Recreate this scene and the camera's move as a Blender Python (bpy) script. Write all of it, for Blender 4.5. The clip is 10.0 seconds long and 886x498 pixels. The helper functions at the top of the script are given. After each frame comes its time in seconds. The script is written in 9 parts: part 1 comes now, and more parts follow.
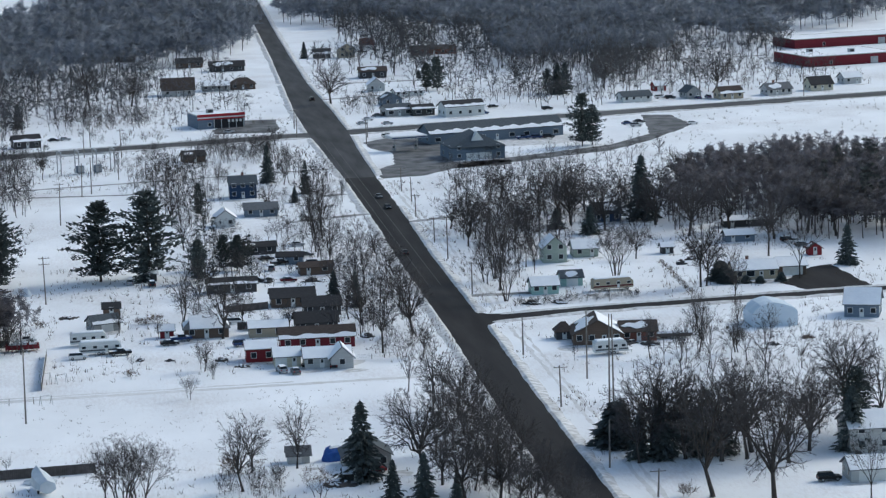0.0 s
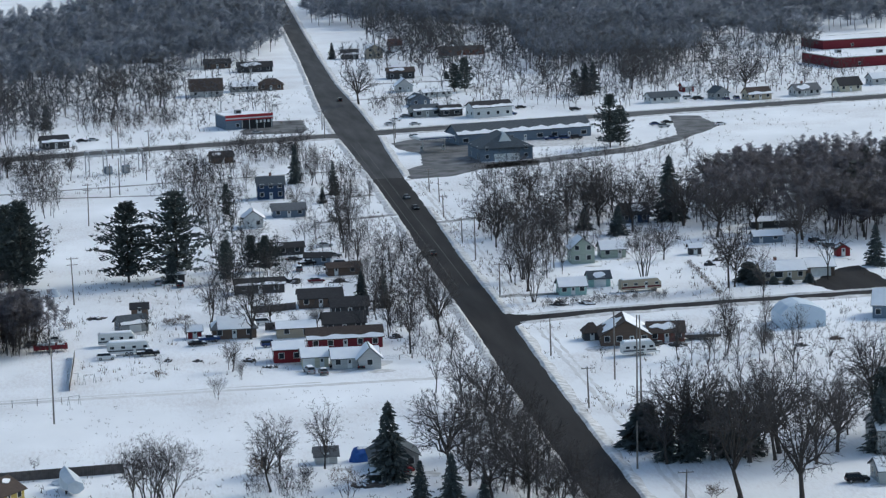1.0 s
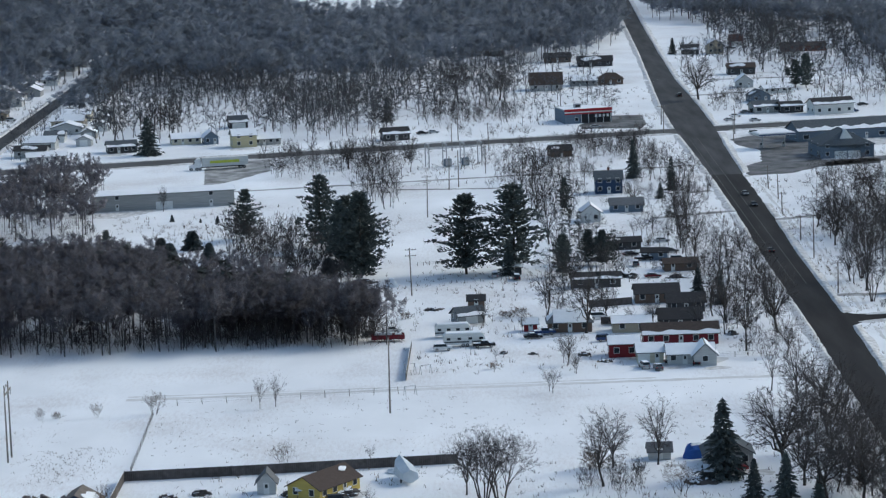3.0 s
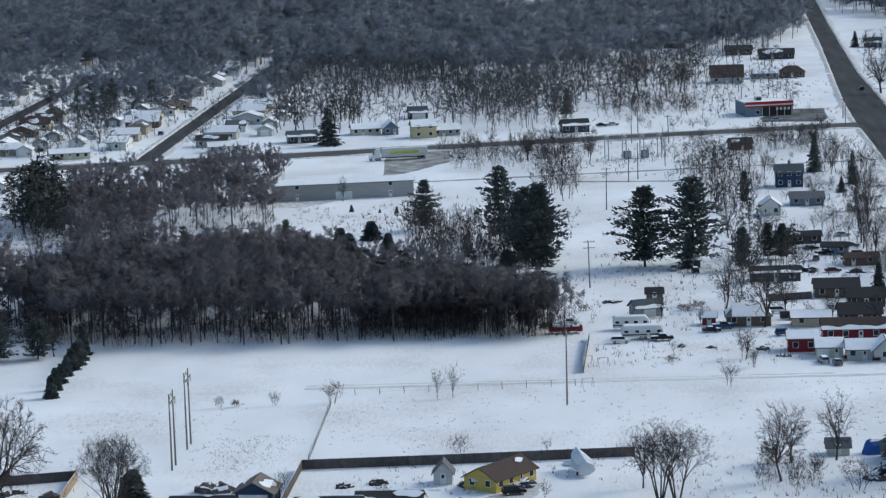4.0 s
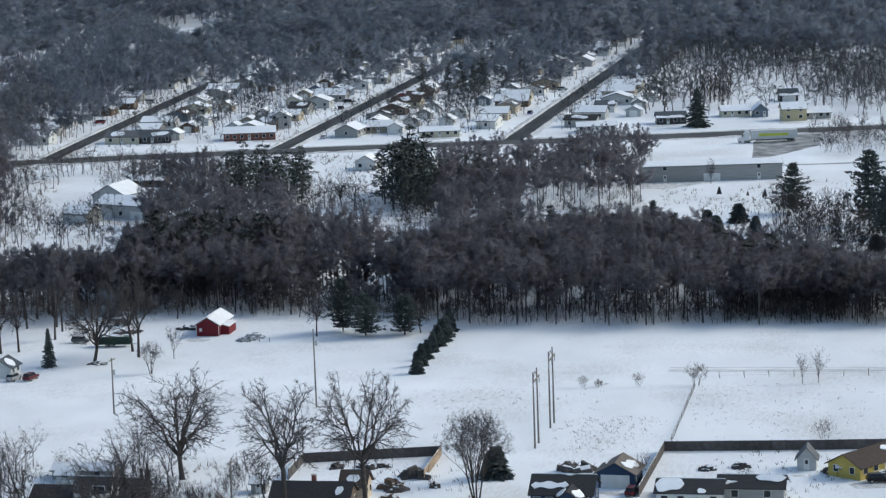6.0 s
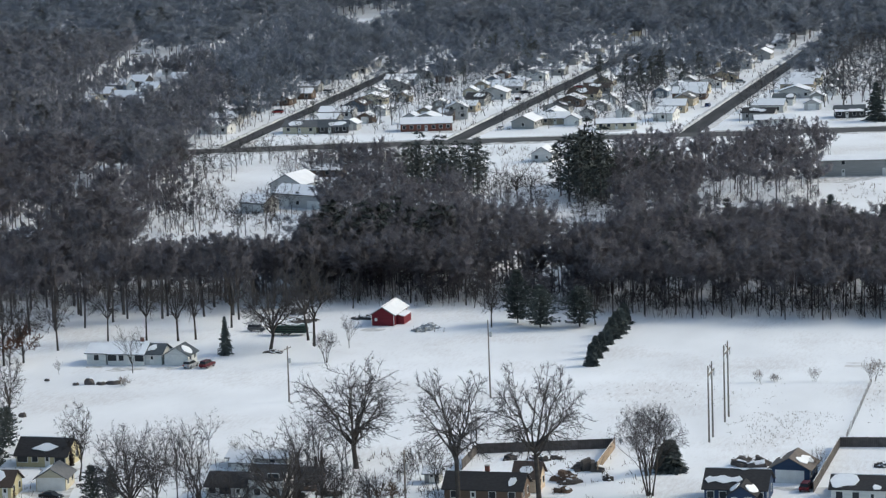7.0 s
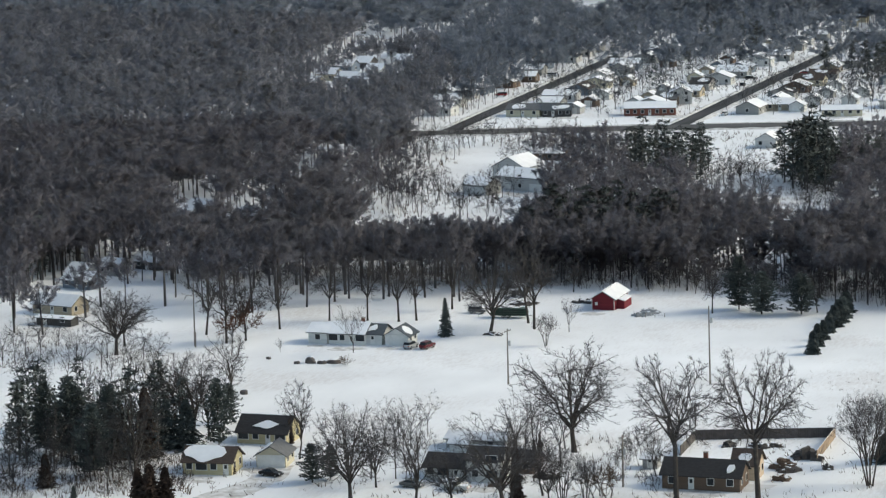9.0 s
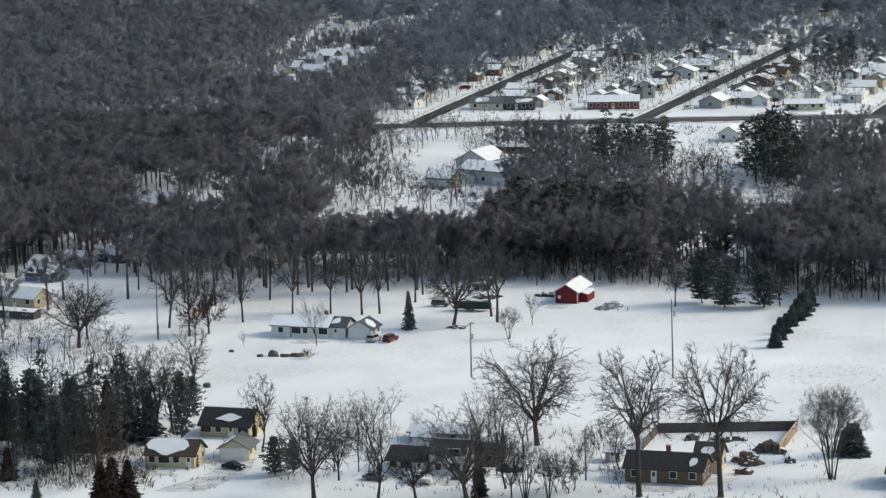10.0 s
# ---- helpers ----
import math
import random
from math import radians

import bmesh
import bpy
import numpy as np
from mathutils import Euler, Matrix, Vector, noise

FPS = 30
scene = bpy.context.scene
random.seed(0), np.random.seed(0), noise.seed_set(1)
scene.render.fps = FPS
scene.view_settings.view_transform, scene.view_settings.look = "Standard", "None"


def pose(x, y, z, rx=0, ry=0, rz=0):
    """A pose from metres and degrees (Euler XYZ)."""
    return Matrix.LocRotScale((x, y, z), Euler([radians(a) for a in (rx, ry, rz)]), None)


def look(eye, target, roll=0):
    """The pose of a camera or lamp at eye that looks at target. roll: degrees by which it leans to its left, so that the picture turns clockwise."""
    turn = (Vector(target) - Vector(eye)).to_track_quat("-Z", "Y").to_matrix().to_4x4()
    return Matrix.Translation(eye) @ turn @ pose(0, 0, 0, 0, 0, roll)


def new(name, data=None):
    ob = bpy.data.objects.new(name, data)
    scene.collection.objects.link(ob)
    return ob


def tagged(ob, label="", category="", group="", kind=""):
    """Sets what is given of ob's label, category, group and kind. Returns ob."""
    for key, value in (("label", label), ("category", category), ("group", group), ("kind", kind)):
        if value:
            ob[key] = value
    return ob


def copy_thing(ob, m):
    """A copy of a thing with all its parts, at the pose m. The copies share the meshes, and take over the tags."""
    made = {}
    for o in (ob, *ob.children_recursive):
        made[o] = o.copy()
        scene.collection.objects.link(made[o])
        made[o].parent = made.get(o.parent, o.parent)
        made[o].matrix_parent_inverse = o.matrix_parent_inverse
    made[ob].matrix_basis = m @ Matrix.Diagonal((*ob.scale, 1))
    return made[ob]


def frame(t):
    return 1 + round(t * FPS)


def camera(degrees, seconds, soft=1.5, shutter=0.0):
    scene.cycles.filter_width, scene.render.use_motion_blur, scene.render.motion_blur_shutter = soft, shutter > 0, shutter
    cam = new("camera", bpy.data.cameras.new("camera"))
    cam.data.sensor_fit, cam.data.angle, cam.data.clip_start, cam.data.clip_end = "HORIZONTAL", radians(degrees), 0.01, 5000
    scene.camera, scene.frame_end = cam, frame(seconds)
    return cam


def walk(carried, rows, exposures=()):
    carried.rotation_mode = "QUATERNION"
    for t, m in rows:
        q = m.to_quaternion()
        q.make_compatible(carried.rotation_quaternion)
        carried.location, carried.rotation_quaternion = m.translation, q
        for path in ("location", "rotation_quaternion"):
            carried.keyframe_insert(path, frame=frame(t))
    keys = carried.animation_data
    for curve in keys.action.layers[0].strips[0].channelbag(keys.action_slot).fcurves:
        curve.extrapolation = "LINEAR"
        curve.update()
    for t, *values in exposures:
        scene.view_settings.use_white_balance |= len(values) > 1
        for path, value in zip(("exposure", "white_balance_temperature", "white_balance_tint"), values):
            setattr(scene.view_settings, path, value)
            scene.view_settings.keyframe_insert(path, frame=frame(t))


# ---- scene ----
# ---- camera and its walk ----
# a drone that hovers 120 m up and pans to its left with a long lens
cam = camera(17.5, 10.0, soft=1.3)
ROWS = [
    (0.0, 0.490, 8.946, -1.72), (0.5, 0.109, 8.922, -1.75), (1.0, -0.068, 8.914, -1.76), (1.2, -0.068, 8.905, -1.78),
    (1.3, -0.430, 8.895, -1.80), (1.4, -1.010, 8.880, -1.82), (1.5, -1.670, 8.867, -1.83), (1.6, -2.310, 8.853, -1.84),
    (1.7, -2.950, 8.837, -1.84), (1.8, -3.550, 8.822, -1.84), (1.9, -4.080, 8.810, -1.84), (2.0, -4.460, 8.800, -1.84),
    (2.1, -4.670, 8.800, -1.84), (2.2, -4.800, 8.801, -1.84), (3.3, -7.900, 8.825, -1.84), (3.5, -8.612, 8.834, -1.84),
    (4.0, -10.446, 8.868, -1.87), (4.5, -12.296, 8.890, -1.89), (5.0, -14.168, 8.932, -1.94), (5.5, -16.022, 8.978, -1.95),
    (7.0, -21.368, 9.066, -1.94), (7.5, -23.136, 9.092, -1.92), (8.0, -24.888, 9.124, -1.87), (8.1, -25.235, 9.136, -1.86),
    (8.2, -25.535, 9.150, -1.85), (8.3, -25.740, 9.163, -1.84), (8.4, -25.832, 9.176, -1.83), (8.5, -25.836, 9.187, -1.82),
    (9.0, -25.836, 9.255, -1.76), (9.5, -25.842, 9.318, -1.68), (9.7, -25.842, 9.350, -1.64), (9.8, -25.775, 9.368, -1.62),
    (9.9, -25.500, 9.390, -1.59), (10.0, -25.099, 9.412, -1.56),
]
GRID_TURN, EYE = -6.5, 120.0
walk(cam, [(t, pose(0, 0, EYE, 90 - pitch, 0, GRID_TURN - yaw) @ pose(0, 0, 0, 0, 0, roll)) for t, yaw, pitch, roll in ROWS],
     exposures=[(0.0, 0.44, 6150, 2), (2.0, 0.37, 6130, 2), (4.5, 0.36, 6100, 2), (5.7, 0.46, 6200, 2), (7.0, 0.58, 6700, 2), (9.0, 0.65, 7150, 1), (10.0, 0.65, 7150, 1)])

# ---- daylight: a thin overcast winter sky ----
world = bpy.data.worlds.new("winter_sky")
scene.world = world
world.use_nodes = True
wn = world.node_tree
sky = wn.nodes.new("ShaderNodeTexSky")
sky.sky_type = "NISHITA"
sky.sun_disc = False
sky.sun_elevation, sky.sun_rotation = radians(33), radians(63)
sky.dust_density, sky.air_density = 2.0, 1.0
wn.links.new(sky.outputs[0], wn.nodes["Background"].inputs[0])
wn.nodes["Background"].inputs[1].default_value = 0.125
sun = new("sun", bpy.data.lights.new("sun", "SUN"))
sun.data.energy, sun.data.angle, sun.data.color = 1.0, radians(16), (1.0, 0.95, 0.88)
sun.matrix_world = look((0, 0, 300), (-255, -130, 300 - 190))

# ---- materials ----


def mat(name, c1, c2=None, scale=1.0, rough=0.8, bump=0.0, bscale=8.0, metal=0.0, vary=0.0, stretch=(1, 1, 1), big=0.06, gloss=0.2, thin=0.0, lace=0.0):
    """Two colours mixed by noise at one scale, a slower noise over them, and a fine relief."""
    c2 = c2 or tuple(v * 0.75 for v in c1)
    m = bpy.data.materials.new(name)
    m.use_nodes = True
    n, l = m.node_tree.nodes, m.node_tree.links
    b = n["Principled BSDF"]
    b.inputs["Roughness"].default_value, b.inputs["Metallic"].default_value = rough, metal
    b.inputs["Specular IOR Level"].default_value = gloss
    geo = n.new("ShaderNodeNewGeometry")
    mp = n.new("ShaderNodeVectorMath")
    mp.operation = "MULTIPLY"
    mp.inputs[1].default_value = stretch
    l.new(geo.outputs["Position"], mp.inputs[0])
    a = n.new("ShaderNodeTexNoise")
    a.inputs["Scale"].default_value, a.inputs["Detail"].default_value = scale, 5
    l.new(mp.outputs[0], a.inputs["Vector"])
    r = n.new("ShaderNodeValToRGB")
    r.color_ramp.elements[0].position, r.color_ramp.elements[1].position = 0.32, 0.68
    r.color_ramp.elements[0].color, r.color_ramp.elements[1].color = (*c1, 1), (*c2, 1)
    l.new(a.outputs["Fac"], r.inputs[0])
    s = n.new("ShaderNodeTexNoise")
    s.inputs["Scale"].default_value = scale * big
    l.new(geo.outputs["Position"], s.inputs["Vector"])
    hsv = n.new("ShaderNodeHueSaturation")
    k = n.new("ShaderNodeMapRange")
    k.inputs["To Min"].default_value, k.inputs["To Max"].default_value = 0.82, 1.18
    l.new(s.outputs["Fac"], k.inputs["Value"])
    last = k.outputs[0]
    if vary:
        o = n.new("ShaderNodeObjectInfo")
        q = n.new("ShaderNodeMapRange")
        q.inputs["To Min"].default_value, q.inputs["To Max"].default_value = 1 - vary, 1 + vary
        l.new(o.outputs["Random"], q.inputs["Value"])
        mu = n.new("ShaderNodeMath")
        mu.operation = "MULTIPLY"
        l.new(last, mu.inputs[0])
        l.new(q.outputs[0], mu.inputs[1])
        last = mu.outputs[0]
    l.new(last, hsv.inputs["Value"])
    l.new(r.outputs[0], hsv.inputs["Color"])
    l.new(hsv.outputs[0], b.inputs["Base Color"])
    if bump:
        f = n.new("ShaderNodeTexNoise")
        f.inputs["Scale"].default_value, f.inputs["Detail"].default_value = bscale, 4
        l.new(mp.outputs[0], f.inputs["Vector"])
        bp = n.new("ShaderNodeBump")
        bp.inputs["Strength"].default_value, bp.inputs["Distance"].default_value = 1.0, bump
        l.new(f.outputs["Fac"], bp.inputs["Height"])
        l.new(bp.outputs[0], b.inputs["Normal"])
    if thin:
        # fine twigs: part of the light passes between them
        tr = n.new("ShaderNodeBsdfTranslucent")
        mx = n.new("ShaderNodeMixShader")
        mx.inputs[0].default_value = thin
        l.new(hsv.outputs[0], tr.inputs["Color"])
        l.new(b.outputs[0], mx.inputs[1])
        l.new(tr.outputs[0], mx.inputs[2])
        l.new(mx.outputs[0], n["Material Output"].inputs["Surface"])
    if lace:
        # a spray of twigs is mostly gaps: a fine threshold opens it
        fine = n.new("ShaderNodeTexNoise")
        fine.inputs["Scale"].default_value, fine.inputs["Detail"].default_value, fine.inputs["Roughness"].default_value = 7.5, 3, 0.75
        l.new(geo.outputs["Position"], fine.inputs["Vector"])
        gap = n.new("ShaderNodeMapRange")
        gap.inputs["From Min"].default_value, gap.inputs["From Max"].default_value = lace - 0.04, lace + 0.04
        l.new(fine.outputs["Fac"], gap.inputs["Value"])
        cl, mx2 = n.new("ShaderNodeBsdfTransparent"), n.new("ShaderNodeMixShader")
        l.new(gap.outputs[0], mx2.inputs[0])
        l.new(cl.outputs[0], mx2.inputs[1])
        l.new(n["Material Output"].inputs["Surface"].links[0].from_socket, mx2.inputs[2])
        l.new(mx2.outputs[0], n["Material Output"].inputs["Surface"])
    return m


def snow_ground():
    """Snow with wind streaks, footprints' relief and dry stubble that shows through in patches."""
    m = mat("snow_field", (0.86, 0.87, 0.89), (0.79, 0.80, 0.82), 0.10, 0.7, 0.05, 0.5, stretch=(1.0, 0.5, 1), big=0.2)
    n, l = m.node_tree.nodes, m.node_tree.links
    b = n["Principled BSDF"]
    src = b.inputs["Base Color"].links[0].from_socket
    geo = n.new("ShaderNodeNewGeometry")
    fine = n.new("ShaderNodeTexNoise")
    fine.inputs["Scale"].default_value, fine.inputs["Detail"].default_value, fine.inputs["Roughness"].default_value = 1.3, 8, 0.8
    st = n.new("ShaderNodeVectorMath")
    st.operation = "MULTIPLY"
    st.inputs[1].default_value = (1.1, 0.25, 1)
    l.new(geo.outputs["Position"], st.inputs[0])
    l.new(st.outputs[0], fine.inputs["Vector"])
    patch = n.new("ShaderNodeTexNoise")
    patch.inputs["Scale"].default_value, patch.inputs["Detail"].default_value = 0.035, 3
    l.new(geo.outputs["Position"], patch.inputs["Vector"])
    both = n.new("ShaderNodeMath")
    both.operation = "MULTIPLY"
    l.new(fine.outputs["Fac"], both.inputs[0])
    l.new(patch.outputs["Fac"], both.inputs[1])
    k = n.new("ShaderNodeMapRange")
    k.inputs["From Min"].default_value, k.inputs["From Max"].default_value, k.inputs["To Max"].default_value = 0.25, 0.42, 0.42
    l.new(both.outputs[0], k.inputs["Value"])
    mix = n.new("ShaderNodeMixRGB")
    l.new(k.outputs[0], mix.inputs[0])
    l.new(src, mix.inputs[1])
    mix.inputs[2].default_value = (0.42, 0.36, 0.33, 1)
    l.new(mix.outputs[0], b.inputs["Base Color"])
    return m


SNOW_GROUND = snow_ground()
SNOW = mat("snow", (0.86, 0.87, 0.89), (0.79, 0.80, 0.83), 0.5, 0.7, 0.06, 1.5)
DIRTY_SNOW = mat("ploughed_snow", (0.75, 0.75, 0.76), (0.42, 0.41, 0.40), 0.6, 0.8, 0.12, 1.2)
ASPHALT = mat("asphalt", (0.026, 0.025, 0.026), (0.044, 0.042, 0.042), 0.25, 0.75, 0.02, 6.0, stretch=(1, 0.12, 1), gloss=0.03)
WORN_ASPHALT = mat("salted_asphalt", (0.075, 0.075, 0.077), (0.13, 0.13, 0.13), 0.22, 0.8, 0.02, 6.0, stretch=(0.15, 1, 1), gloss=0.03)
MID_ASPHALT = mat("greyed_asphalt", (0.048, 0.049, 0.052), (0.088, 0.088, 0.091), 0.25, 0.78, 0.02, 6.0, stretch=(1, 0.12, 1), gloss=0.03)
WET_LOT = mat("wet_slushy_asphalt", (0.065, 0.066, 0.068), (0.21, 0.21, 0.215), 0.16, 0.7, 0.03, 3.0, gloss=0.05)
SLUSH = mat("slush", (0.13, 0.125, 0.12), (0.5, 0.5, 0.5), 0.18, 0.6, 0.05, 2.0, gloss=0.03)
TRODDEN = mat("trodden_snow", (0.70, 0.70, 0.71), (0.60, 0.59, 0.58), 0.5, 0.8, 0.1, 1.5)
PAINT_LINE = mat("road_paint", (0.11, 0.106, 0.098), (0.06, 0.059, 0.058), 0.5, 0.7)
BARK = mat("bark", (0.112, 0.106, 0.106), (0.070, 0.066, 0.068), 2.0, 0.95, 0.02, 12, gloss=0.05)
OLD_BARK = mat("old_bark", (0.078, 0.069, 0.063), (0.046, 0.041, 0.039), 1.6, 0.95, 0.02, 12, gloss=0.05)
TWIG = mat("twigs", (0.112, 0.107, 0.111), (0.070, 0.067, 0.071), 0.3, 0.95, vary=0.2, gloss=0.05, thin=0.4)
WOOD_TWIG = mat("forest_twigs", (0.230, 0.224, 0.253), (0.142, 0.138, 0.159), 0.11, 0.95, big=0.2, gloss=0.05, thin=0.6, lace=0.51)
# some distance haze mixed into the twig colour, between near and far woods
HALF_HAZE_TWIG = mat("half_hazed_forest_twigs", (0.280, 0.288, 0.328), (0.168, 0.173, 0.200), 0.11, 0.95, big=0.2, gloss=0.05, thin=0.6, lace=0.51)
# distance haze put into the colour: thin twigs made paler and bluer
THIN_HAZE = mat("thin_hazed_twigs", (0.150, 0.158, 0.175), (0.085, 0.090, 0.102), 0.2, 0.95, gloss=0.05, thin=0.4)
# far haze painted as colour: the palest, bluest forest twigs
HAZE_TWIG = mat("hazed_forest_twigs", (0.290, 0.326, 0.390), (0.164, 0.186, 0.225), 0.10, 0.95, big=0.2, gloss=0.05, thin=0.6, lace=0.51)
OAK_LEAF = mat("dry_oak_leaves", (0.13, 0.06, 0.038), (0.075, 0.045, 0.035), 0.4, 0.9)
CEDAR = mat("browned_needles", (0.070, 0.046, 0.036), (0.045, 0.034, 0.029), 0.5, 0.9, vary=0.2)
NEEDLE = mat("conifer_needles", (0.066, 0.079, 0.080), (0.096, 0.112, 0.107), 0.6, 0.85, vary=0.25)
PINE_NEEDLE = mat("pine_needles", (0.060, 0.072, 0.071), (0.088, 0.102, 0.096), 0.5, 0.85, vary=0.2)
STEM = mat("dry_stems", (0.16, 0.12, 0.09), (0.09, 0.07, 0.06), 0.5, 0.95, vary=0.2)
POLE_WOOD = mat("weathered_pole", (0.25, 0.225, 0.20), (0.15, 0.135, 0.125), 1.5, 0.9, 0.01, 20)
FENCE_WOOD = mat("weathered_fence", (0.120, 0.106, 0.100), (0.075, 0.067, 0.064), 1.2, 0.9, 0.01, 15, vary=0.15)
TAN_FENCE = mat("tan_fence", (0.34, 0.26, 0.19), (0.25, 0.19, 0.14), 1.2, 0.9, vary=0.12)
GLASS = mat("dark_glass", (0.02, 0.024, 0.03), (0.035, 0.04, 0.045), 0.5, 0.12)
TRIM = mat("white_trim", (0.72, 0.72, 0.70), (0.62, 0.62, 0.60), 1.0, 0.6)
RUBBER = mat("rubber", (0.018, 0.018, 0.019), (0.03, 0.03, 0.03), 2.0, 0.85)
CHROME = mat("rim_metal", (0.45, 0.45, 0.46), (0.3, 0.3, 0.31), 3.0, 0.35, metal=0.9)
STEEL = mat("galvanised_steel", (0.42, 0.43, 0.44), (0.32, 0.33, 0.34), 1.0, 0.5, metal=0.6)
CONCRETE = mat("concrete", (0.36, 0.35, 0.33), (0.27, 0.26, 0.25), 0.8, 0.9, 0.01, 6)
LAMP_RED = mat("red_lens", (0.35, 0.02, 0.02), (0.25, 0.02, 0.02), 2.0, 0.3)
LAMP_WHITE = mat("clear_lens", (0.75, 0.75, 0.72), (0.6, 0.6, 0.6), 2.0, 0.2)
TARP_BLUE = mat("blue_tarp", (0.03, 0.09, 0.32), (0.04, 0.12, 0.38), 1.0, 0.5, 0.05, 2)
TARP_WHITE = mat("white_shrink_wrap", (0.62, 0.66, 0.70), (0.5, 0.55, 0.60), 0.6, 0.45, 0.06, 1.5)
PLASTIC_BLUE = mat("pale_blue_sheeting", (0.62, 0.69, 0.76), (0.54, 0.62, 0.70), 0.4, 0.5, 0.05, 1.2)

WALLS = {k: mat(k + "_siding", c, tuple(v * 0.82 for v in c), 0.6, 0.75, 0.012, 4, stretch=(0.4, 0.4, 5)) for k, c in {
    "white": (0.68, 0.68, 0.66), "grey": (0.34, 0.34, 0.33), "lightgrey": (0.5, 0.5, 0.49), "tan": (0.42, 0.36, 0.27), "cream": (0.60, 0.55, 0.42),
    "yellow": (0.50, 0.39, 0.11), "paleyellow": (0.52, 0.46, 0.29), "red": (0.22, 0.028, 0.034), "barnred": (0.17, 0.022, 0.032), "brick": (0.20, 0.085, 0.065),
    "brown": (0.15, 0.105, 0.08), "navy": (0.035, 0.06, 0.115), "slate": (0.16, 0.20, 0.25), "mint": (0.33, 0.49, 0.45), "sage": (0.36, 0.41, 0.35),
    "dark": (0.07, 0.068, 0.07), "peach": (0.60, 0.48, 0.36), "signred": (0.42, 0.035, 0.045)}.items()}
ROOFS = {k: mat(k + "_shingle", c, tuple(v * 0.7 for v in c), 1.5, 0.9, 0.015, 6, stretch=(1, 3, 1)) for k, c in {
    "black": (0.05, 0.049, 0.052), "brown": (0.085, 0.065, 0.057), "grey": (0.16, 0.165, 0.175), "slate": (0.10, 0.115, 0.13), "rust": (0.13, 0.06, 0.05), "taupe": (0.19, 0.165, 0.15)}.items()}
PAINTS = {k: mat(k + "_paint", c, tuple(v * 0.85 for v in c), 0.8, 0.3) for k, c in {
    "white": (0.7, 0.7, 0.7), "silver": (0.4, 0.41, 0.42), "black": (0.015, 0.015, 0.017), "red": (0.28, 0.02, 0.025), "maroon": (0.11, 0.012, 0.02),
    "blue": (0.03, 0.06, 0.16), "green": (0.03, 0.07, 0.05), "grey": (0.12, 0.125, 0.13), "tan": (0.36, 0.31, 0.24), "stripe": (0.62, 0.66, 0.10)}.items()}


# ---- mesh tools ----
class Shape:
    """Gathers vertices and faces for one mesh."""

    def __init__(self):
        self.v, self.f = [], []

    def add(self, verts, faces):
        k = len(self.v)
        self.v += [tuple(p) for p in verts]
        self.f += [tuple(i + k for i in f) for f in faces]
        return self

    def box(self, x0, x1, y0, y1, z0, z1, inset=0.0):
        i = inset
        return self.add([(x0, y0, z0), (x1, y0, z0), (x1, y1, z0), (x0, y1, z0), (x0 + i, y0 + i, z1), (x1 - i, y0 + i, z1), (x1 - i, y1 - i, z1), (x0 + i, y1 - i, z1)],
                        [(0, 3, 2, 1), (4, 5, 6, 7), (0, 1, 5, 4), (1, 2, 6, 5), (2, 3, 7, 6), (3, 0, 4, 7)])

    def extrude_y(self, profile, y0, y1, taper=0.0):
        """A closed profile in x, z, counter-clockwise seen from -y, drawn from y0 to y1."""
        n = len(profile)
        cx = sum(p[0] for p in profile) / n
        a = [(x, y0, z) for x, z in profile]
        b = [(cx + (x - cx) * (1 - taper), y1, z) for x, z in profile]
        return self.add(a + b, [tuple(range(n)), tuple(range(2 * n - 1, n - 1, -1))] + [(i, i + n, (i + 1) % n + n, (i + 1) % n)[::-1] for i in range(n)])

    def tube(self, p0, p1, r0, r1, n=8):
        p0, p1 = Vector(p0), Vector(p1)
        d = (p1 - p0).normalized()
        u = d.orthogonal().normalized()
        w = d.cross(u)
        ring = [(math.cos(6.2832 * i / n), math.sin(6.2832 * i / n)) for i in range(n)]
        a = [p0 + (u * c + w * s) * r0 for c, s in ring]
        b = [p1 + (u * c + w * s) * r1 for c, s in ring]
        return self.add(a + b, [tuple(range(n - 1, -1, -1)), tuple(range(n, 2 * n))] + [(i, (i + 1) % n, (i + 1) % n + n, i + n) for i in range(n)])

    def turned(self, quarter):
        """The same shape turned by a quarter about z."""
        if quarter:
            self.v = [(-y, x, z) for x, y, z in self.v]
        return self

    def mesh(self, name):
        me = bpy.data.meshes.new(name)
        me.from_pydata(self.v, [], self.f)
        me.update()
        return me


def part(name, shape, material, parent, label="", at=None):
    me = shape.mesh(name) if isinstance(shape, Shape) else shape
    if not me.materials:
        me.materials.append(material)
    ob = new(name, me)
    ob.parent = parent
    if at is not None:
        ob.matrix_basis = at
    return tagged(ob, label)


def thing(name, x, y, rot, label, category, group="", z=0.0, kind=""):
    ob = new(name)
    ob.empty_display_size = 0.5
    ob.matrix_basis = pose(x, y, z, 0, 0, rot)
    return tagged(ob, label, category, group, kind)


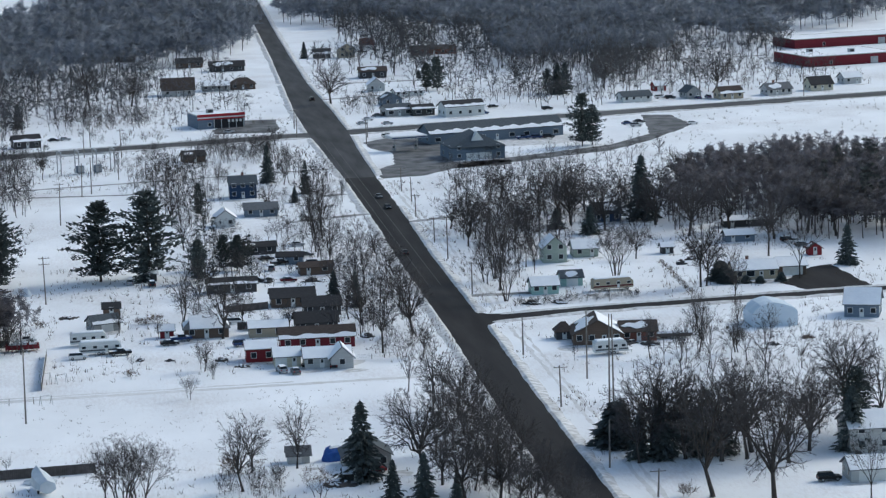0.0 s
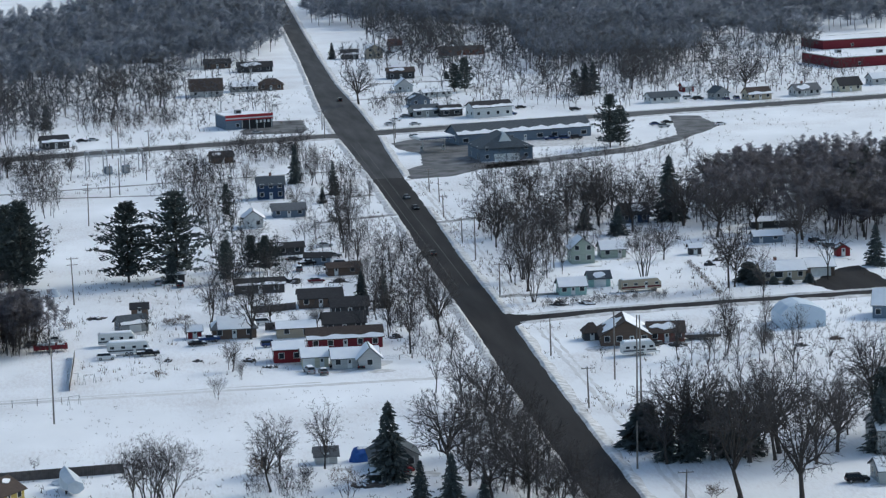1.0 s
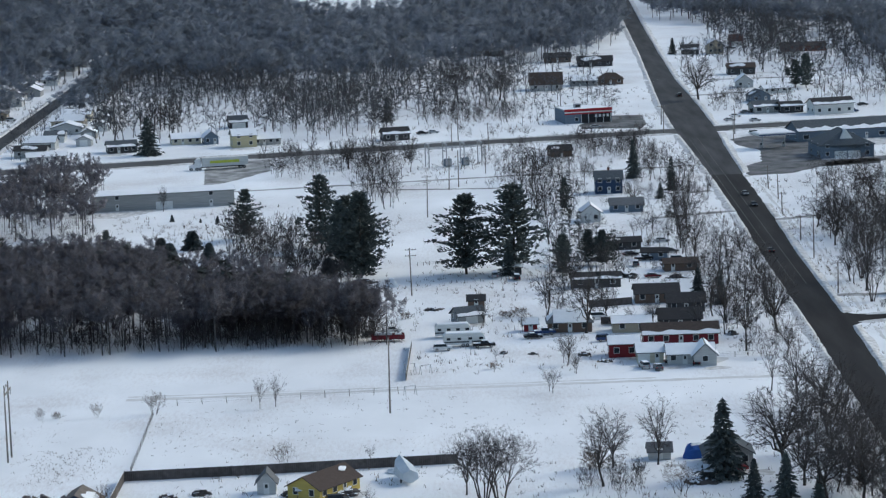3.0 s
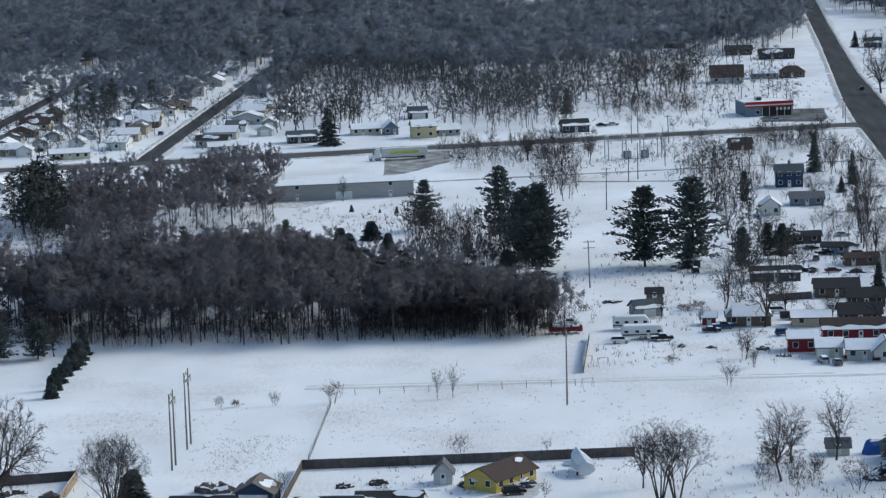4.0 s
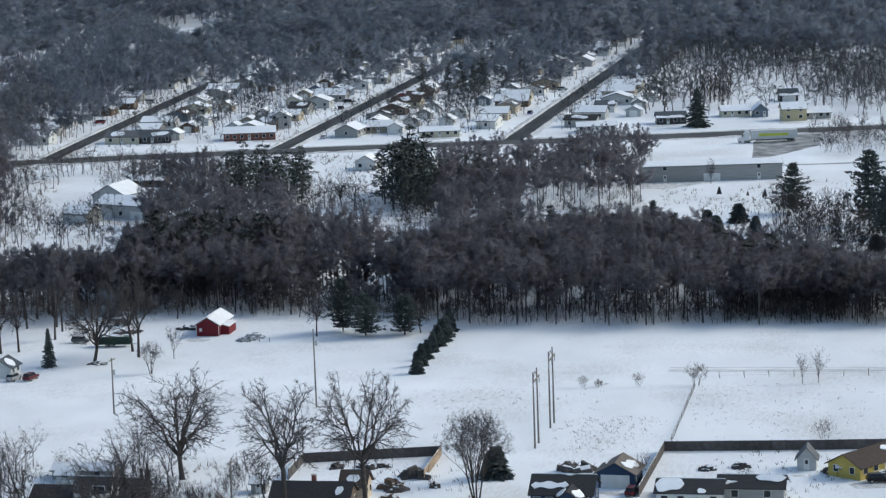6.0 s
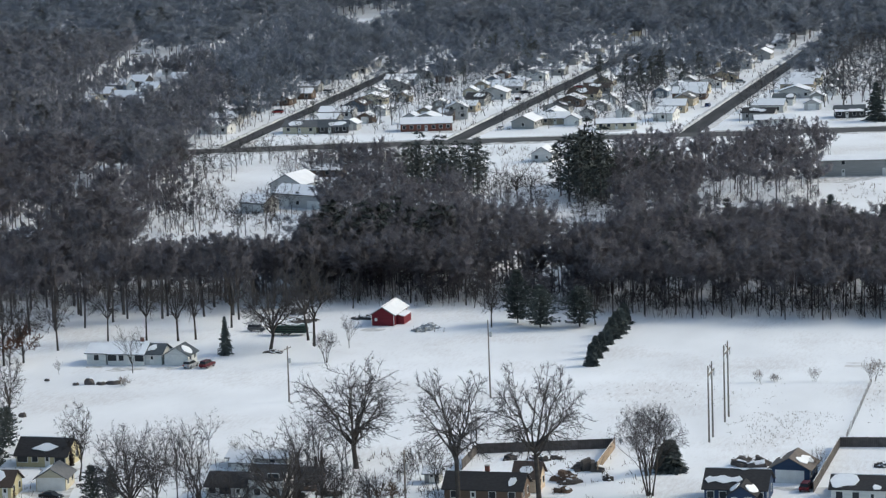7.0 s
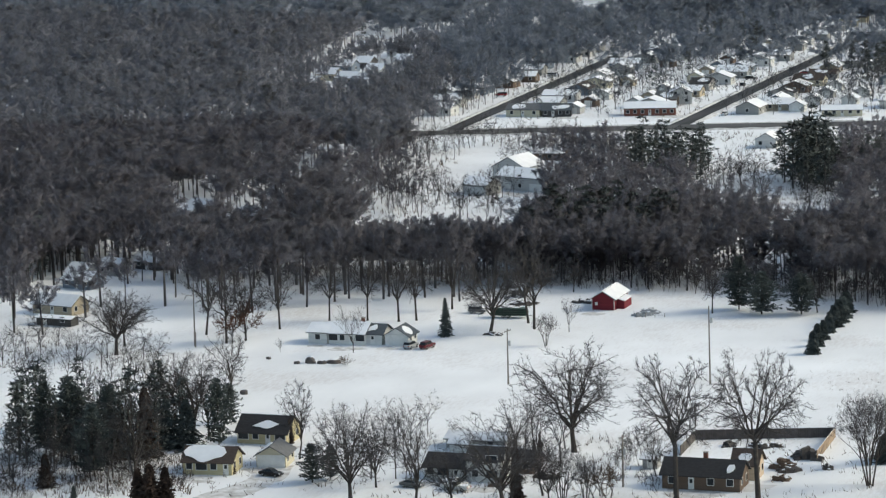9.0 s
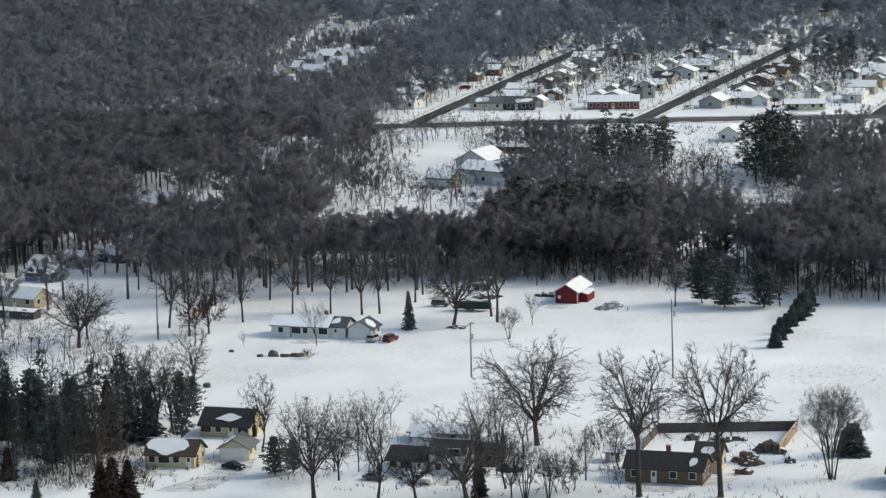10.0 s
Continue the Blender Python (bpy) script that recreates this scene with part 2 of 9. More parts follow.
def arrays_mesh(name, verts, tris, mats=(), slots=None):
    me = bpy.data.meshes.new(name)
    me.vertices.add(len(verts))
    me.vertices.foreach_set("co", np.ascontiguousarray(verts, dtype=np.float32).ravel())
    me.loops.add(len(tris) * 3)
    me.loops.foreach_set("vertex_index", np.ascontiguousarray(tris, dtype=np.int32).ravel())
    me.polygons.add(len(tris))
    me.polygons.foreach_set("loop_start", np.arange(0, len(tris) * 3, 3, dtype=np.int32))
    me.polygons.foreach_set("loop_total", np.full(len(tris), 3, dtype=np.int32))
    for m in mats:
        me.materials.append(m)
    if slots is not None:
        me.polygons.foreach_set("material_index", np.ascontiguousarray(slots, dtype=np.int32))
    me.update(calc_edges=True)
    return me


ROADS, BANKED = [], []
KEEP_CLEAR = []  # strips (x0, y0, x1, y1, half width) where no wild tree stands


def is_clear(x, y, margin=0.0):
    for x0, y0, x1, y1, r in KEEP_CLEAR:
        dx, dy = x1 - x0, y1 - y0
        q = max(0.0, min(1.0, ((x - x0) * dx + (y - y0) * dy) / (dx * dx + dy * dy + 1e-9)))
        if (x - x0 - q * dx) ** 2 + (y - y0 - q * dy) ** 2 < (r + margin) ** 2:
            return False
    return True


# ---- ground and roads ----
def ground():
    s = Shape()
    edges_x = [-4500, -2500, -1200] + list(range(-900, 701, 100)) + [1200, 2500, 4500]
    edges_y = [-3000, -1000, 0] + list(range(300, 2001, 100)) + [2500, 3500, 4800]
    nx = len(edges_x)
    for yy in edges_y:
        s.v += [(xx, yy, 0.0) for xx in edges_x]
    s.f = [(j * nx + i, j * nx + i + 1, (j + 1) * nx + i + 1, (j + 1) * nx + i) for j in range(len(edges_y) - 1) for i in range(nx - 1)]
    tagged(part("ground", s, SNOW_GROUND, None), "snow-covered flat ground with dry stubble showing through", "ground", kind="structure")


def road(name, x0, y0, x1, y1, width, material, label, z=0.05, bank=True, seed=1, clear=True, steps=40):
    """A strip of road with a ragged edge, and a ploughed bank of snow along each side."""
    rng = random.Random(seed)
    d = Vector((x1 - x0, y1 - y0))
    n = Vector((-d.y, d.x)).normalized()
    s = Shape()
    for i in range(steps + 1):
        c = Vector((x0, y0)) + d * (i / steps)
        w0, w1 = width / 2 + rng.uniform(-0.35, 0.35), width / 2 + rng.uniform(-0.35, 0.35)
        a, b = c + n * w0, c - n * w1
        s.v += [(a.x, a.y, z), (b.x, b.y, z), (a.x, a.y, -0.1), (b.x, b.y, -0.1)]
    for i in range(steps):
        k = 4 * i
        s.f += [(k, k + 1, k + 5, k + 4), (k, k + 4, k + 6, k + 2), (k + 1, k + 3, k + 7, k + 5)]
    ob = tagged(part(name, s, material, None), label, "road", kind="structure")
    if clear:
        KEEP_CLEAR.append((x0, y0, x1, y1, width / 2 + 2))
    ROADS.append((x0, y0, x1, y1, width / 2))
    if bank:
        BANKED.append(([(x0 + (x1 - x0) * i / steps, y0 + (y1 - y0) * i / steps, width) for i in range(steps + 1)], seed))
    return ob


def avenue(name, pts, material, label, z=0.05, seed=1):
    """A long road along a bent line of (x, y, width), with ragged edges; its snow banks follow it."""
    rng = random.Random(seed)
    s = Shape()
    line = []
    for (xa, ya, wa), (xb, yb, wb) in zip(pts, pts[1:]):
        n = max(1, round(math.hypot(xb - xa, yb - ya) / 5))
        line += [(xa + (xb - xa) * i / n, ya + (yb - ya) * i / n, wa + (wb - wa) * i / n) for i in range(n)]
        ROADS.append((xa, ya, xb, yb, max(wa, wb) / 2))
        KEEP_CLEAR.append((xa, ya, xb, yb, max(wa, wb) / 2 + 2))
    line.append(pts[-1])
    for i, (x, y, w) in enumerate(line):
        a, b = line[max(0, i - 1)], line[min(len(line) - 1, i + 1)]
        n = Vector((a[1] - b[1], b[0] - a[0])).normalized()
        p, q = Vector((x, y)) + n * (w / 2 + rng.uniform(-0.3, 0.3)), Vector((x, y)) - n * (w / 2 + rng.uniform(-0.3, 0.3))
        s.v += [(p.x, p.y, z), (q.x, q.y, z), (p.x, p.y, -0.1), (q.x, q.y, -0.1)]
    for i in range(len(line) - 1):
        k = 4 * i
        s.f += [(k, k + 1, k + 5, k + 4), (k, k + 4, k + 6, k + 2), (k + 1, k + 3, k + 7, k + 5)]
    BANKED.append((line, seed))
    return tagged(part(name, s, material, None), label, "road", kind="structure")


def snow_banks():
    """Ploughed snow along each banked road, broken where another road joins it."""
    for line, seed in BANKED:
        rng = random.Random(seed + 900)
        own = {(p[0], p[1]) for p in line}
        for side in (1, -1):
            b = Shape()
            for i, (x, y, w) in enumerate(line):
                a, e = line[max(0, i - 1)], line[min(len(line) - 1, i + 1)]
                n = Vector((a[1] - e[1], e[0] - a[0])).normalized() * side
                c = Vector((x, y)) + n * (w / 2 + 0.3)
                hgt = rng.uniform(0.10, 0.5)
                for rx0, ry0, rx1, ry1, half in ROADS:
                    if (rx0, ry0) in own and (rx1, ry1) in own:
                        continue
                    r = Vector((rx1 - rx0, ry1 - ry0))
                    f = (c - Vector((rx0, ry0))).dot(r) / r.length_squared
                    if -0.02 < f < 1.02 and (Vector((rx0, ry0)) + r * max(0, min(1, f)) - c).length < half + 2.5:
                        hgt = -0.3
                for off, hz in ((-0.4 - rng.uniform(0, 0.3), 0.0), (0.2, hgt), (0.8, hgt * 0.8), (1.6 + rng.uniform(0, 1.0), 0.0)):
                    q = c + n * off
                    b.v.append((q.x, q.y, -0.3 if hgt < 0 else (hz + 0.06 if hz else 0.0)))
            for i in range(len(line) - 1):
                k = 4 * i
                b.f += [(k + j, k + j + 1, k + j + 5, k + j + 4) for j in range(3)]
            tagged(part("snow_bank", b, DIRTY_SNOW, None), "low ploughed snow bank along the road edge", "snow bank", "ploughed snow banks", "structure")


def paved(name, pts, material, label, z=0.03, clear=0, rag=0.5):
    """A flat lot with a ragged edge."""
    rng = random.Random(int(pts[0][0] * 3 + pts[0][1]))
    line = []
    for i, (x0, y0) in enumerate(pts):
        x1, y1 = pts[(i + 1) % len(pts)]
        d = math.hypot(x1 - x0, y1 - y0)
        m = max(1, int(d / 2.5)) if rag else 1
        for k in range(m):
            w = rng.uniform(-rag, rag) if k else 0.0
            line.append((x0 + (x1 - x0) * k / m - (y1 - y0) / d * w, y0 + (y1 - y0) * k / m + (x1 - x0) / d * w))
    s = Shape()
    n = len(line)
    s.v = [(x, y, z) for x, y in line] + [(x, y, -0.1) for x, y in line]
    s.f = [tuple(range(n))] + [(i, i + n, (i + 1) % n + n, (i + 1) % n) for i in range(n)]
    if clear:
        cx, cy = sum(p[0] for p in pts) / len(pts), sum(p[1] for p in pts) / len(pts)
        KEEP_CLEAR.append((cx, cy, cx, cy, clear))
    tagged(part(name, s, material, None), label, "pavement", kind="structure")


# ---- buildings ----
def window(parent, x, y, z, w, h, face):
    """A framed pane set on a wall; face 0 looks to -y, 1 to +x, 3 to -x."""
    turn = pose(x, y, z, 0, 0, {0: 0, 1: 90, 3: -90}[face])
    f = part("window", Shape().box(-w / 2 - 0.1, w / 2 + 0.1, -0.05, 0.03, -0.1, h + 0.1), TRIM, parent, at=turn)
    part("pane", Shape().box(-w / 2, w / 2, -0.075, -0.052, 0, h), GLASS, f)


def slope_patch(s, x0, x1, span, hw, rise, side, v0, v1, thick, rng, rag=0.25, blob=False):
    """Snow on one slope of a roof whose ridge runs along x; v goes from the eave (0) to the ridge (1)."""
    n = max(6, int((x1 - x0) / 0.6))
    half = span / 2
    up = Vector((0, side * rise, half)).normalized()
    k = len(s.v)
    ph = [rng.uniform(0, 6.28) for _ in range(4)]
    f1, f2 = rng.uniform(0.5, 0.9), rng.uniform(1.3, 2.2)
    for i in range(n + 1):
        u = i / n
        x = x0 + (x1 - x0) * u
        w0 = 0.5 + 0.3 * math.sin(x * f1 + ph[0]) + 0.2 * math.sin(x * f2 + ph[1])
        w1 = 0.5 + 0.3 * math.sin(x * f1 + ph[2]) + 0.2 * math.sin(x * f2 + ph[3])
        lo = v0 + w0 * rag * (0.15 if v0 <= 0 else 1)
        hi = v1 - w1 * rag * (0 if v1 >= 1 else 1)
        if blob:
            e = math.sqrt(max(0.0, 1 - (2 * u - 1) ** 4))
            m = (lo + hi) / 2
            lo, hi = m + (lo - m) * e, m + (hi - m) * e
        for v, t in ((lo, 0.02), (lo, thick), (hi, thick), (hi, 0.02)):
            p = Vector((x, side * half * (1 - v), hw + rise * v)) + up * (t + 0.15)
            s.v.append(tuple(p))
    for i in range(n):
        a, b = k + 4 * i, k + 4 * i + 4
        for j in range(3):
            q = (a + j, b + j, b + j + 1, a + j + 1)
            s.f.append(q if side < 0 else q[::-1])
    for a in (k, k + 4 * n):
        s.f.append((a, a + 1, a + 2, a + 3))


def house(x, y, rot, w, d, hw, rise, wall, roof, ridge="x", snow="full", label="", kind="house", group="", front="wdw", doors=0, chimney=False, hip=0.0, side_windows=2, seed=0, patches=()):
    """A house on a footprint w by d; its front looks to -y before it is turned."""
    rng = random.Random(int(x * 7 + y * 13) + seed)
    h = thing(kind, x, y, rot, label, kind.replace("_", " "), group)
    KEEP_CLEAR.append((x, y, x, y, max(w, d) * 0.62))
    if not group:
        # the yard round it is trodden and dirty in places
        ca, sa = math.cos(radians(rot)), math.sin(radians(rot))
        for k in range(2 if w > 10 else 1):
            cx, cy, r = rng.uniform(-0.5, 0.5) * w, -d / 2 - rng.uniform(1, 5) if k == 0 else rng.uniform(-0.3, 0.8) * d, w * rng.uniform(0.35, 0.6)
            ring = [(cx + math.cos(i * 0.628) * r * rng.uniform(0.6, 1.3), cy + math.sin(i * 0.628) * r * 0.7 * rng.uniform(0.5, 1.2)) for i in range(10)]
            paved("trodden_yard", [(x + px * ca - py * sa, y + px * sa + py * ca) for px, py in ring], TRODDEN if k else DIRTY_SNOW, "trodden dirty snow round a house", z=0.008 + 0.012 * rng.random(), rag=0.7)
    q = ridge == "y"
    L, S = (d, w) if q else (w, d)
    part("wall", Shape().add(
        [(-L / 2, -S / 2, 0), (L / 2, -S / 2, 0), (L / 2, S / 2, 0), (-L / 2, S / 2, 0), (-L / 2, -S / 2, hw), (L / 2, -S / 2, hw), (L / 2, S / 2, hw), (-L / 2, S / 2, hw),
         (-L / 2 + hip, 0, hw + rise - 0.03), (L / 2 - hip, 0, hw + rise - 0.03)],
        [(0, 1, 5, 4), (2, 3, 7, 6), (1, 2, 6, 9, 5), (3, 0, 4, 8, 7), (4, 5, 9, 8), (6, 7, 8, 9), (0, 3, 2, 1)]).turned(q), WALLS[wall], h)
    o, t = 0.45, 0.16
    r = Shape()
    drop = rise * o / (S / 2)
    for sd in (-1, 1):
        e0 = (-L / 2 - o, sd * (S / 2 + o), hw - drop)
        e1 = (L / 2 + o, sd * (S / 2 + o), hw - drop)
        r0, r1 = (-L / 2 - o + hip, 0, hw + rise), (L / 2 + o - hip, 0, hw + rise)
        up = (0, 0, t)
        lo = [Vector(p) for p in (e0, e1, r1, r0)]
        hi = [p + Vector(up) for p in lo]
        r.add(lo + hi, [(0, 1, 2, 3), (4, 7, 6, 5), (0, 4, 5, 1), (1, 5, 6, 2), (2, 6, 7, 3), (3, 7, 4, 0)])
    if hip:
        for sx in (-1, 1):
            a, b = (sx * (L / 2 + o), -S / 2 - o, hw - drop), (sx * (L / 2 + o), S / 2 + o, hw - drop)
            c = (sx * (L / 2 + o - hip), 0, hw + rise)
            pts = [Vector(p) for p in (a, b, c)]
            r.add(pts + [p + Vector((0, 0, t)) for p in pts], [(0, 1, 2), (5, 4, 3), (0, 3, 4, 1), (1, 4, 5, 2), (2, 5, 3, 0)])
    part("roof", r.turned(q), ROOFS[roof], h)
    for sd, u0, u1, v0, v1 in patches:
        e = L / 2 + o - 0.1
        s = Shape()
        slope_patch(s, -e + 2 * e * u0, -e + 2 * e * u1, S + 2 * o, hw - drop, rise + drop, sd, v0, v1, 0.14, rng, 0.18 if u1 - u0 > 0.9 else 0.32, u1 - u0 < 0.9)
        part("roof_snow", s.turned(q), SNOW, h, "thick snow lying on the roof")
    if snow != "none" and not patches:
        e = L / 2 + o - 0.1 - hip * 0.6
        sides = {"full": (-1, 1), "back": (1,), "front": (-1,), "patch": (-1, 1), "edge": (-1, 1)}[snow]
        for sd in sides:
            s = Shape()
            th = rng.uniform(0.10, 0.2)
            if snow == "patch":
                a = -e + 2 * e * rng.uniform(0.0, 0.35)
                slope_patch(s, a, a + 2 * e * rng.uniform(0.35, 0.6), S + 2 * o, hw - drop, rise + drop, sd, 0.1, 0.9, th, rng, 0.3, True)
            elif snow == "edge":
                slope_patch(s, -e, e, S + 2 * o, hw - drop, rise + drop, sd, 0.0, 0.4, th, rng, 0.2)
            else:
                slope_patch(s, -e, e, S + 2 * o, hw - drop, rise + drop, sd, 0.0, 1.0, th, rng, 0.12)
            part("roof_snow", s.turned(q), SNOW, h, "thick snow lying on the roof")
        if hip:
            for sx in (-1, 1):
                s = Shape()
                a, b = Vector((sx * (L / 2 + 0.2), -S / 2 * 0.85, hw + 0.2)), Vector((sx * (L / 2 + 0.2), S / 2 * 0.85, hw + 0.2))
                c = Vector((sx * (L / 2 + o - hip), 0, hw + rise + 0.22))
                s.add([a, b, c, a - Vector((0, 0, .05)), b - Vector((0, 0, .05)), c - Vector((0, 0, .05))], [(0, 1, 2), (5, 4, 3), (0, 3, 4, 1), (1, 4, 5, 2), (2, 5, 3, 0)])
                part("roof_snow", s.turned(q), SNOW, h, "thick snow lying on the roof")
    rows = [1.0] if hw < 4 else [1.0, 3.6]
    n = len(front)
    for i, c in enumerate(front):
        xx = -w / 2 + w * (i + 0.5) / n
        for z0 in rows:
            if c == "w" or (c == "d" and z0 > 2):
                window(h, xx, -d / 2, z0, 1.1, 1.15, 0)
            elif c == "W":
                window(h, xx, -d / 2, z0 - 0.1, 2.0, 1.3, 0)
            elif c == "d":
                dr = part("door", Shape().box(xx - 0.5, xx + 0.5, -d / 2 - 0.05, -d / 2 + 0.04, 0.1, 2.15), TRIM, h)
                part("door_pane", Shape().box(xx - 0.25, xx + 0.25, -d / 2 - 0.07, -d / 2 - 0.052, 1.2, 1.9), GLASS, dr)
            elif c in "gG" and z0 < 2:
                gw = min(4.9 if c == "G" else 2.7, w / n - 0.5)
                g = part("garage_door", Shape().box(xx - gw / 2 - 0.1, xx + gw / 2 + 0.1, -d / 2 - 0.04, -d / 2 + 0.03, 0, 2.35), TRIM, h)
                for k in range(0 if group.startswith("garages") else 4):
                    part("door_panel", Shape().box(xx - gw / 2, xx + gw / 2, -d / 2 - 0.075, -d / 2 - 0.045, 0.04 + 0.56 * k, 0.56 + 0.56 * k), TRIM, g)
    for k in range(side_windows):
        yy = -d / 2 + d * (k + 0.5) / side_windows
        for z0 in rows:
            window(h, w / 2, yy, z0, 0.95, 1.1, 1)
            window(h, -w / 2, yy, z0, 0.95, 1.1, 3)
    if chimney:
        cx = rng.uniform(-0.3, 0.3) * w
        ch = part("chimney", Shape().box(cx - 0.35, cx + 0.35, 0.3, 1.0, hw, hw + rise + 1.0), WALLS["brick"], h)
        part("chimney_cap", Shape().box(cx - 0.42, cx + 0.42, 0.23, 1.07, hw + rise + 1.0, hw + rise + 1.12), CONCRETE, ch)
    return h


def flat_building(x, y, rot, w, d, hh, wall, label, band=None, kind="store", front="wWdWw", group="", units=()):
    """A flat-roofed building with a parapet and a sheet of snow on its roof."""
    b = thing(kind, x, y, rot, label, kind.replace("_", " "), group)
    KEEP_CLEAR.append((x - w / 2 * 0.6, y, x + w / 2 * 0.6, y, max(d, w * 0.4) * 0.7))
    part("wall", Shape().box(-w / 2, w / 2, -d / 2, d / 2, 0, hh), WALLS[wall], b)
    for nm, bx in (("parapet", (-w / 2 - .05, w / 2 + .05, -d / 2 - .05, -d / 2 + .25)), ("parapet", (-w / 2 - .05, w / 2 + .05, d / 2 - .25, d / 2 + .05)),
                   ("parapet", (-w / 2 - .05, -w / 2 + .25, -d / 2 + .25, d / 2 - .25)), ("parapet", (w / 2 - .25, w / 2 + .05, -d / 2 + .25, d / 2 - .25))):
        part(nm, Shape().box(*bx, hh + 0.01, hh + 0.35), WALLS[band or wall], b)
    s = Shape()
    rng = random.Random(int(x + y))
    nx, ny = max(4, int(w / 2)), max(3, int(d / 2))
    for j in range(ny + 1):
        for i in range(nx + 1):
            s.v.append((-w / 2 + 0.27 + (w - 0.54) * i / nx, -d / 2 + 0.27 + (d - 0.54) * j / ny, hh + 0.2 + rng.uniform(0, 0.16)))
    s.f = [(j * (nx + 1) + i, j * (nx + 1) + i + 1, (j + 1) * (nx + 1) + i + 1, (j + 1) * (nx + 1) + i) for j in range(ny) for i in range(nx)]
    part("roof_snow", s, SNOW, b, "sheet of snow on the flat roof")
    n = len(front)
    for i, c in enumerate(front):
        xx = -w / 2 + w * (i + 0.5) / n
        if c == "w":
            window(b, xx, -d / 2, 1.0, 1.2, 1.2, 0)
        elif c == "W":
            window(b, xx, -d / 2, 0.7, min(3.0, w / n - 0.6), 1.7, 0)
        elif c in "dG":
            g = 0.6 if c == "d" else 1.8
            part("door", Shape().box(xx - g, xx + g, -d / 2 - 0.05, -d / 2 + 0.03, 0, 2.2 if c == "d" else 3.0), STEEL, b)
    for ux, uy in units:
        u = part("roof_unit", Shape().box(ux - 1.2, ux + 1.2, uy - 1, uy + 1, hh + 0.1, hh + 1.7), STEEL, b, "metal ventilation unit")
        part("grille", Shape().box(ux - 0.9, ux + 0.9, uy - 1.04, uy - 1.01, hh + 0.5, hh + 1.4), ROOFS["black"], u)
    return b


# ---- vehicles ----
MADE = {}


def wheel(parent, x, y, r=0.33, wd=0.22):
    w = part("wheel", Shape().tube((x, y - wd / 2, r), (x, y + wd / 2, r), r, r, 14), RUBBER, parent)
    sd = -1 if y < 0 else 1
    part("rim", Shape().tube((x, y + sd * (wd / 2 - 0.02), r), (x, y + sd * (wd / 2 + 0.015), r), r * 0.62, r * 0.58, 10), CHROME, w)


BODY = {  # lower body and glass house as side profiles (x along the car, z)
    "sedan": ([(-2.3, 0.35), (2.3, 0.3), (2.35, 0.62), (2.1, 0.82), (0.95, 0.95), (-1.55, 0.98), (-2.3, 0.92), (-2.4, 0.6)], [(-1.75, 0.97), (1.05, 0.94), (0.3, 1.4), (-0.95, 1.42)]),
    "suv": ([(-2.3, 0.42), (2.3, 0.4), (2.38, 0.75), (2.2, 1.0), (1.15, 1.1), (-2.3, 1.12), (-2.38, 0.7)], [(-2.28, 1.11), (1.15, 1.09), (0.55, 1.68), (-2.05, 1.72)]),
    "van": ([(-2.4, 0.4), (2.35, 0.38), (2.45, 0.7), (2.3, 0.95), (1.7, 1.1), (-2.4, 1.1), (-2.45, 0.7)], [(-2.4, 1.09), (1.7, 1.08), (0.85, 1.75), (-2.25, 1.8)]),
    "pickup": ([(-2.8, 0.5), (2.75, 0.48), (2.85, 0.85), (2.7, 1.12), (1.3, 1.18), (-2.8, 1.18), (-2.85, 0.8)], [(-0.75, 1.17), (1.35, 1.16), (0.75, 1.78), (-0.55, 1.8)]),
}


def car(x, y, rot, style="sedan", paint="silver", snowy=False, where="on the snow"):
    key = (style, paint, snowy)
    names = {"sedan": "car", "suv": "car", "van": "van", "pickup": "pickup_truck"}
    label = f"{paint} {style}{' with snow on its roof' if snowy else ''} parked {where}"
    if key in MADE:
        return tagged(copy_thing(MADE[key], pose(x, y, 0.02, 0, 0, rot)), label)
    c = thing(names[style], x, y, rot, label, names[style].replace("_", " "), "parked vehicles", z=0.02)
    c.scale = (0.9, 0.9, 0.92)
    MADE[key] = c
    low, top = BODY[style]
    part("body", Shape().extrude_y(low, -0.9, 0.9), PAINTS[paint], c)
    g = Shape()
    n = len(top)
    a = [(px, -0.84 if pz < 1.3 else -0.68, pz) for px, pz in top]
    b = [(px, -py, pz) for px, py, pz in a]
    g.add(a + b, [tuple(range(n)), tuple(range(2 * n - 1, n - 1, -1))] + [(i, i + n, (i + 1) % n + n, (i + 1) % n) for i in range(n)])
    part("glass_house", g, GLASS, c, "dark tinted car windows")
    (x1, z1), (x0, z0) = top[2], top[3]
    part("roof_panel", Shape().box(x0 - 0.05, x1 + 0.05, -0.7, 0.7, max(z0, z1) - 0.02, max(z0, z1) + 0.05, 0.05), SNOW if snowy else PAINTS[paint], c)
    if snowy:
        part("bonnet_snow", Shape().box(1.15, 2.1, -0.75, 0.75, low[3][1] + 0.02, low[3][1] + 0.22, 0.12), SNOW, c)
    for px in (1.45, -1.45) if style != "pickup" else (1.75, -1.75):
        for py in (-0.84, 0.84):
            wheel(c, px, py, 0.33 if style == "sedan" else 0.38)
    f, r = max(p[0] for p in low), min(p[0] for p in low)
    for py in (-0.65, 0.65):
        part("headlight", Shape().box(f - 0.18, f - 0.02, py - 0.2, py + 0.2, 0.66, 0.8), LAMP_WHITE, c)
        part("tail_light", Shape().box(r + 0.0, r + 0.14, py - 0.18, py + 0.18, 0.72, 0.92), LAMP_RED, c)
    if style == "pickup":
        part("bed_floor", Shape().box(-2.7, -0.85, -0.78, 0.78, 1.17, 1.21), SNOW, c, "snow-filled pickup bed")
    return c


